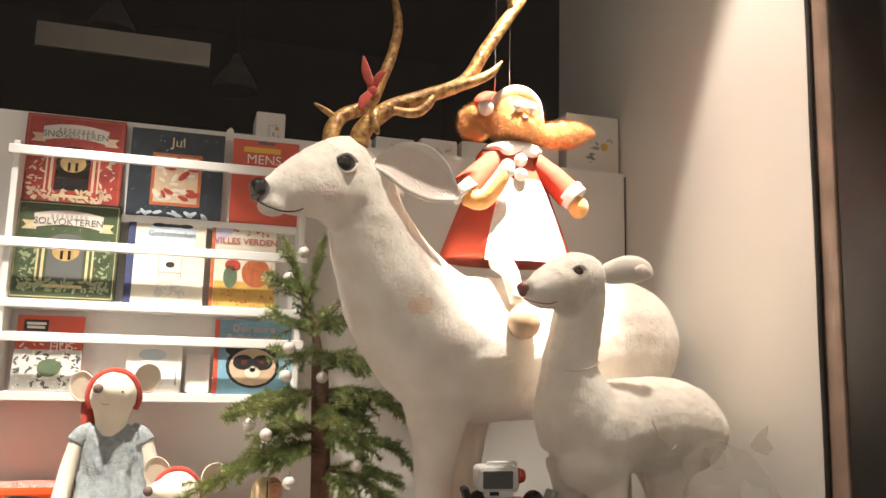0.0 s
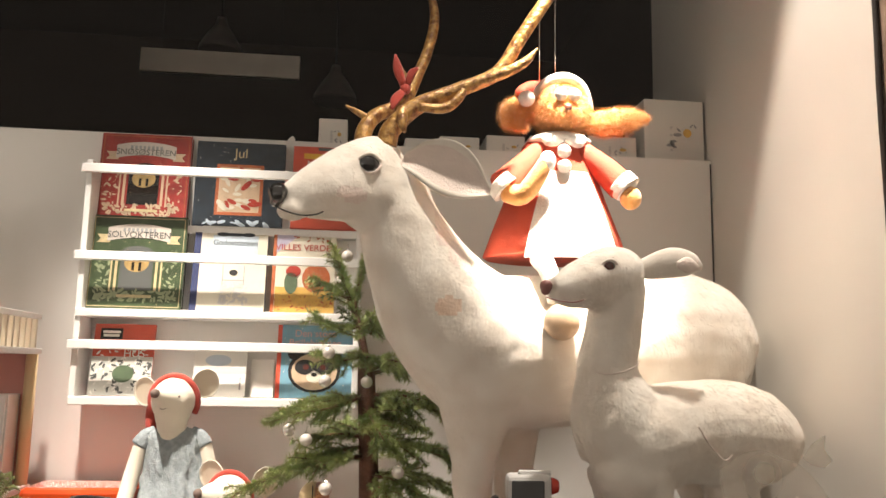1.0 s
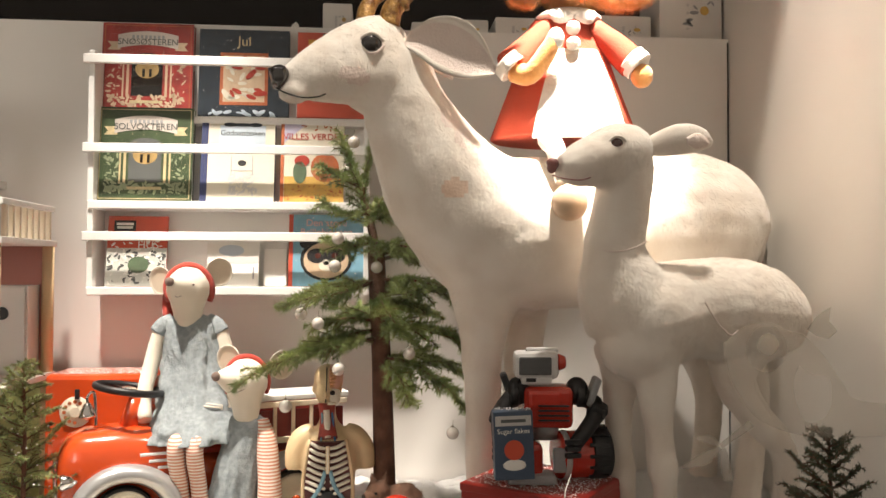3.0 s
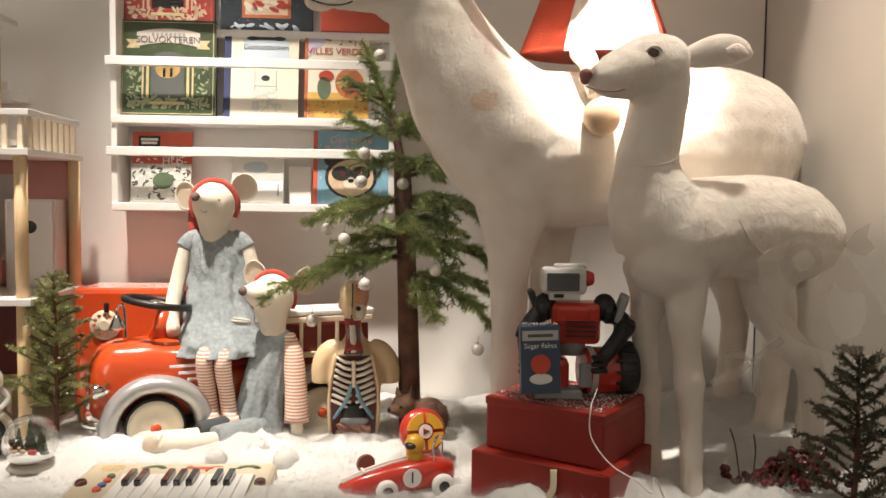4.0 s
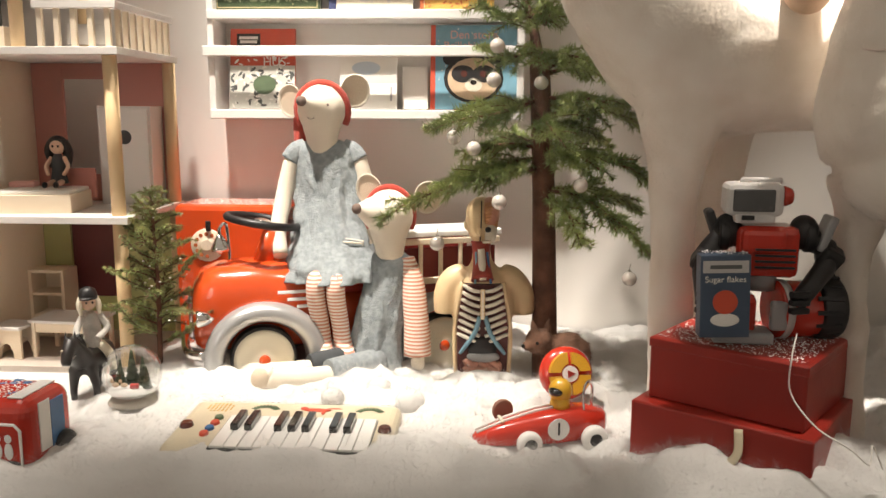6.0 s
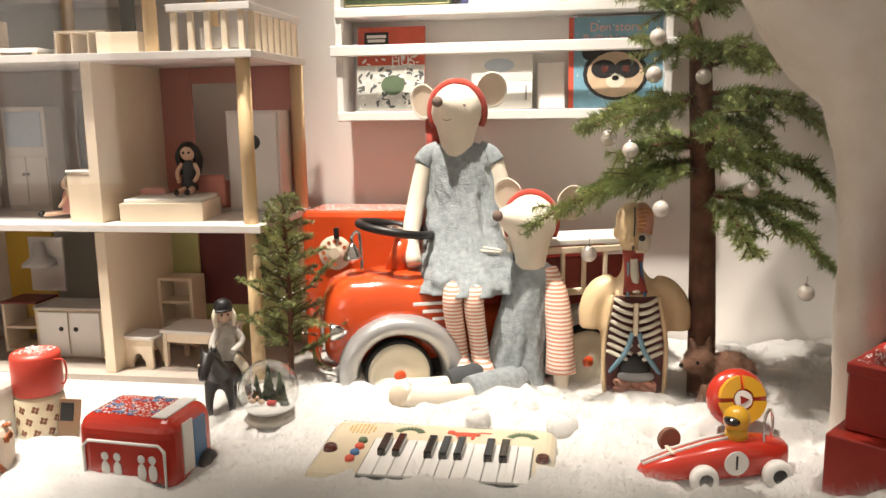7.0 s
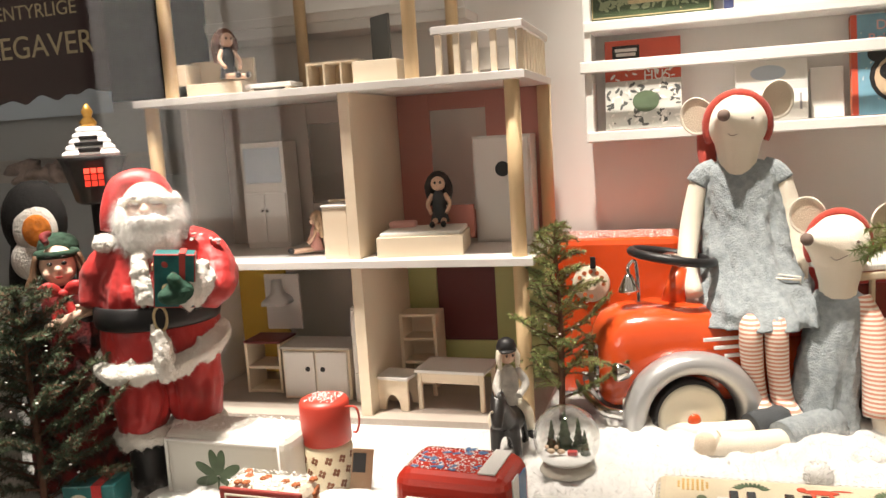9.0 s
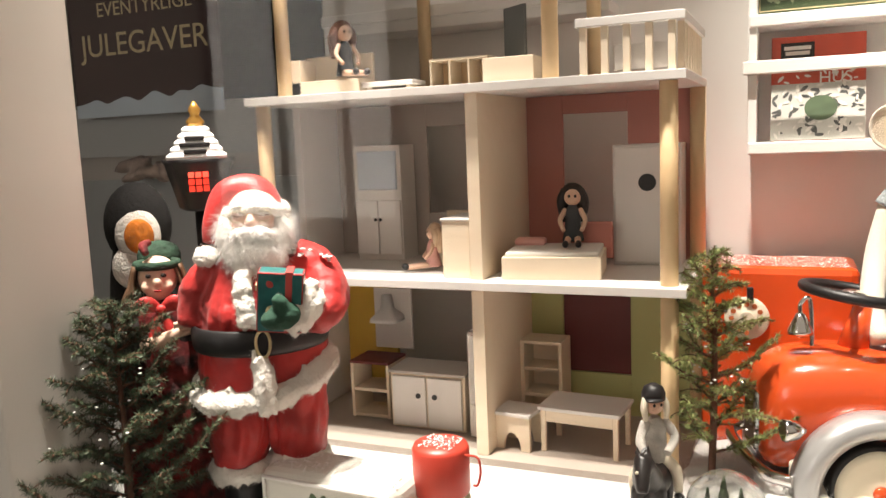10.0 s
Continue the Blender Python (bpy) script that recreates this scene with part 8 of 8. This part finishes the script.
# ---- horse and rider ----
h = B()
t = B()
stube(t, [(-0.512, 1.535, 0.092, 0.020), (-0.490, 1.565, 0.090, 0.026), (-0.470, 1.600, 0.092, 0.024), (-0.462, 1.618, 0.090, 0.010)], n=14)
stube(t, [(-0.510, 1.538, 0.098, 0.020), (-0.523, 1.518, 0.122, 0.015), (-0.530, 1.508, 0.138, 0.012)])
stube(t, [(-0.528, 1.512, 0.138, 0.012), (-0.537, 1.496, 0.122, 0.010), (-0.542, 1.486, 0.106, 0.008)])
for x, y, fx in ((-0.522, 1.538, -0.004), (-0.498, 1.532, 0.006), (-0.478, 1.604, 0.004), (-0.456, 1.598, 0.006)):
    stube(t, [(x, y, 0.085, 0.011), (x + fx, y, 0.05, 0.007), (x + fx, y, 0.020, 0.006), (x + fx, y - 0.003, 0.008, 0.009)], n=8)
for dx in (-0.008, 0.006):
    stube(t, [(-0.528 + dx, 1.512, 0.146, 0.004), (-0.529 + dx, 1.510, 0.160, 0.001)], n=6)
fused(t, 0.0035, 0, 0.0, 1, 2, h)
stube(h, [(-0.518, 1.528, 0.142, 0.006), (-0.508, 1.540, 0.122, 0.006), (-0.502, 1.548, 0.108, 0.003)], 1, 8, 4, 0.5)
ball(h, (-0.541, 1.489, 0.120), (0.003, 0.003, 0.012), 2, rot(-30))
tube(h, curve([(-0.546, 1.492, 0.112), (-0.530, 1.500, 0.112), (-0.512, 1.520, 0.125)]), 0.0012, 4, 5)
for a in (-0.545, -0.532):
    ball(h, (a, 1.494, 0.129), 0.0022, 2)
# rider
stube(h, [(-0.488, 1.562, 0.112, 0.014), (-0.488, 1.562, 0.135, 0.015), (-0.489, 1.560, 0.160, 0.013), (-0.490, 1.559, 0.172, 0.006)], 3, 12)
ball(h, (-0.492, 1.556, 0.190), (0.0125, 0.012, 0.014), 5)
for sx in (-1, 1):
    ball(h, (-0.492 + sx * 0.0048, 1.5447, 0.191), (0.0018, 0.0012, 0.0022), 1)
    stube(h, [(-0.492 + sx * 0.011, 1.556, 0.198, 0.005), (-0.492 + sx * 0.015, 1.552, 0.186, 0.005), (-0.491 + sx * 0.014, 1.552, 0.170, 0.003)], 2, 8)
lathe(h, [(0.0152, 0.0), (0.0152, 0.008), (0.012, 0.016), (0.005, 0.020)], 1, 18, pose(-0.492, 1.557, 0.196))
ball(h, (-0.496, 1.545, 0.198), (0.012, 0.008, 0.003), 1)
for sx in (-1, 1):
    stube(h, [(-0.489 + sx * 0.012, 1.560, 0.165, 0.007), (-0.490 + sx * 0.024, 1.550, 0.145, 0.006), (-0.500 + sx * 0.014, 1.532, 0.132, 0.005)], 3, 8)
    stube(h, [(-0.488 + sx * 0.010, 1.560, 0.115, 0.009), (-0.494 + sx * 0.028, 1.548, 0.100, 0.008), (-0.490 + sx * 0.030, 1.552, 0.070, 0.006)], 2, 8)
    ball(h, (-0.492 + sx * 0.030, 1.545, 0.064), (0.006, 0.011, 0.006), 1)
bmesh.ops.rotate(h, verts=h.verts, cent=(-0.495, 1.560, 0), matrix=Matrix.Rotation(radians(35), 3, "Z"))
obj("doll_on_horse", h, [mat("black_horse", (0.02, 0.017, 0.016), 0.35, var=0.3), MATTBLACK, CREAM, mat("grey_jacket", (0.58, 0.55, 0.50), 0.9, bump=0.6, bscale=300, var=0.3, vscale=50), LTGREY, SKIN], label="small doll in grey jacket riding a black toy horse", category="toy horse")

# ---- snow globe ----
sg = thing("snow_globe", pose(-0.398, 1.503, 0.036), "glass snow globe with tiny firs and a sleigh inside", "snow globe")
gb = part("glass_ball", ball(B(), (0, 0, 0.050), 0.047, 0, I4, 36, 24), BUBBLE, sg, "clear glass ball")
gb.visible_shadow = False
part("base", lathe(B(), [(0.036, 0.0), (0.040, 0.004), (0.034, 0.012), (0.030, 0.016)]), mat("globe_base", (0.45, 0.42, 0.36), 0.5, bump=0.8, bscale=90), sg)
part("snow_floor", lathe(B(), [(0.034, 0.018), (0.038, 0.024), (0.020, 0.030), (0.004, 0.031)]), SNOW, sg)
for x, y, hh in ((-0.022, 0.006, 0.042), (-0.004, 0.010, 0.056), (0.016, 0.006, 0.046), (0.026, -0.004, 0.034), (-0.012, -0.004, 0.022)):
    bm = B()
    for k in range(5):
        r = 0.0105 * (1 - k / 5.5) * hh / 0.04
        lathe(bm, [(r, 0.028 + hh * k / 5), (r * 0.35, 0.028 + hh * (k + 1.25) / 5)], 0, 9, Matrix.Translation((x, y, 0)))
    part("tiny_fir", bm, NEEDLED, sg)
part("tiny_sleigh", box(B(), (0.010, -0.016, 0.034), (0.014, 0.008, 0.008), bevel=0.002), VELVET, sg)
for x in (-0.020, -0.006):
    bm = ball(B(), (x, -0.018, 0.036), (0.006, 0.003, 0.004), 0)
    ball(bm, (x - 0.006, -0.018, 0.042), 0.003)
    part("tiny_reindeer", bm, TAN, sg)

# ---- poster and shelf in the shop, past the pillar ----
ps = thing("poster", pose(-1.690, 2.010, 0.640), "dark poster with gold letters and a snowy lower edge", "poster")
part("sheet", box(B(), (0, 0, 0.45), (0.43, 0.004, 0.90)), mat("dark_plum_print", (0.045, 0.014, 0.013), 0.5, var=0.3, vscale=6), ps)
letters("JULEGAVER", 0.073, Matrix.Translation((0.0, -0.004, 0.142)), ps, GOLD, name="lettering") 
letters("EVENTYRLIGE", 0.045, Matrix.Translation((0.01, -0.004, 0.222)), ps, GOLD, name="lettering")
edge = [(x, 0.012 + 0.016 * noise.noise(Vector((x * 22, 0, 0))) + 0.05 * (x + 0.215)) for x in np.linspace(-0.215, 0.215, 40).tolist()]
part("snowy_edge", prism(B(), [(-0.215, -0.02), (0.215, -0.02)] + edge[::-1], 0.002, Matrix.Translation((0, -0.005, 0))), PALEB, ps, "white printed snow edge")
cab = thing("shop_counter", pose(-1.70, 2.12, -0.63), "grey shop counter under the poster", "counter")
part("front_panel", box(B(), (0, -0.06, 0.55), (0.9, 0.02, 1.10)), mat("blue_grey_panel", (0.36, 0.37, 0.37), 0.6, var=0.06, vscale=4), cab)
part("upper_panel", box(B(), (0, -0.068, 1.215), (0.9, 0.02, 0.118)), mat("blue_grey_board", (0.40, 0.41, 0.41), 0.6, var=0.06, vscale=4), cab)
part("counter_body", box(B(), (0, 0.10, 0.60), (0.9, 0.28, 1.15)), GREYW, cab)
t = B()
rng = random.Random(9)
for k in range(16):
    ball(t, (rng.uniform(-0.16, 0.14), rng.uniform(-0.03, 0.03), rng.uniform(0.0, 0.04)), (rng.uniform(0.03, 0.07), 0.03, rng.uniform(0.01, 0.02)), 0, rot(0, rng.uniform(-20, 20), 0))
cl = fused(t, 0.006, 0, 0.006, 40, 2)
obj("folded_clothes", cl, mat("patterned_cloth", (0.40, 0.30, 0.25), 0.9, bump=0.6, bscale=200, var=0.5, vscale=25, col2=(0.16, 0.12, 0.11)), pose(-1.62, 2.02, 0.480), "loose heap of patterned folded clothes on the counter", "clothes")

# ---- frosted film on the window ----
FILM = bpy.data.materials.new("frosted_film")
FILM.use_nodes = True
nt = FILM.node_tree
b = nt.nodes["Principled BSDF"]
b.inputs["Base Color"].default_value = (0.75, 0.70, 0.62, 1)
b.inputs["Roughness"].default_value = 0.7
tr = nt.nodes.new("ShaderNodeBsdfTransparent")
tl = nt.nodes.new("ShaderNodeBsdfTranslucent")
tl.inputs["Color"].default_value = (0.75, 0.70, 0.62, 1)
mx, m2x = nt.nodes.new("ShaderNodeMixShader"), nt.nodes.new("ShaderNodeMixShader")
mx.inputs[0].default_value, m2x.inputs[0].default_value = 0.6, 0.30
nt.links.new(b.outputs[0], mx.inputs[1])
nt.links.new(tl.outputs[0], mx.inputs[2])
nt.links.new(tr.outputs[0], m2x.inputs[1])
nt.links.new(mx.outputs[0], m2x.inputs[2])
nt.links.new(m2x.outputs[0], nt.nodes["Material Output"].inputs["Surface"])
dec = thing("window_decal", pose(0, 1.148, 0), "frosted white window decal with curls and petals", "decal")


def film(name, outline):
    o = part(name, prism(B(), outline, 0.0004), FILM, dec)
    o.visible_shadow = False
    return o


def strip(pts, ws):
    c = curve([(*p, w) for p, w in zip(pts, ws)], 6)
    left, right = [], []
    for i, (x, z, w) in enumerate(c):
        x0, z0, _ = c[max(i - 1, 0)]
        x1, z1, _ = c[min(i + 1, len(c) - 1)]
        n = math.hypot(x1 - x0, z1 - z0)
        nx, nz = -(z1 - z0) / n, (x1 - x0) / n
        left.append((x + nx * w, z + nz * w))
        right.append((x - nx * w, z - nz * w))
    return left + right[::-1]


def sheet(name, outline, holes):
    """A flat piece of film with holes through it."""
    bm = B()
    edges = []
    for o in [outline] + holes:
        vs = [bm.verts.new((x, 0, z)) for x, z in o]
        edges += [bm.edges.new((vs[i], vs[(i + 1) % len(vs)])) for i in range(len(vs))]
    bmesh.ops.triangle_fill(bm, edges=edges, use_beauty=True)
    o = part(name, bm, FILM, dec)
    o.visible_shadow = False
    return o


def loop(pts, k=4):
    """A closed smooth outline through a few points."""
    n = len(pts)
    return [q for q in curve(pts + pts[:1], k)[:n * k]]


sheet("curl_body", loop([(0.760, 0.447), (0.768, 0.406), (0.783, 0.374), (0.808, 0.341), (0.851, 0.320), (0.902, 0.311), (0.980, 0.310), (1.040, 0.316), (1.040, 0.351), (0.962, 0.364), (0.941, 0.388), (0.911, 0.430), (0.881, 0.459), (0.860, 0.464), (0.826, 0.478), (0.792, 0.471)]),
      [disc_outline(0.825, 0.439, 0.030, 0.034, 26), loop([(0.875, 0.415), (0.894, 0.401), (0.919, 0.397), (0.924, 0.364), (0.911, 0.338), (0.885, 0.333), (0.870, 0.360), (0.866, 0.393)])])
film("curl_middle", disc_outline(0.828, 0.445, 0.016, 0.016))
film("leaf", [(0.887, 0.467), (0.902, 0.487), (0.924, 0.500), (0.921, 0.479), (0.933, 0.464), (0.920, 0.453), (0.902, 0.456)])
film("stem", strip([(0.802, 0.332), (0.779, 0.316), (0.756, 0.300)], [0.006, 0.005, 0.004]))
film("petal", strip([(0.755, 0.297), (0.732, 0.283), (0.699, 0.271)], [0.003, 0.0085, 0.003]))
film("petal", strip([(0.759, 0.297), (0.763, 0.275), (0.767, 0.250)], [0.004, 0.008, 0.006]))
film("petal", strip([(0.753, 0.302), (0.738, 0.310), (0.720, 0.312)], [0.003, 0.006, 0.002]))

# ---- lit shop window across the way, seen mirrored in the pane ----
lw = thing("lit_shop_window", pose(-2.45, -1.62, 0.17), "softly lit shop window across the narrow street", "shop window")
LIT = mat("lit_window_pane", (0.95, 0.88, 0.78), 0.5, emit=4.0)
for k, (x, w) in enumerate(((0.33, 0.22), (0.03, 0.32), (-0.36, 0.38))):
    part("pane", box(B(), (x, 0.0, 0.75), (w, 0.02, 1.46)), LIT, lw, "glowing window pane")
for x in (0.46, 0.205, -0.15, -0.57):
    part("mullion", box(B(), (x, 0.01, 0.75), (0.03, 0.05, 1.56), bevel=0.003), DARKFRAME, lw)
part("transom", box(B(), (-0.05, 0.006, 0.0), (1.08, 0.05, 0.04), bevel=0.003), SHELFW, lw)
part("plinth", box(B(), (-0.05, -0.05, -0.445), (1.2, 0.12, 0.84), bevel=0.004), DARKFRAME, lw)
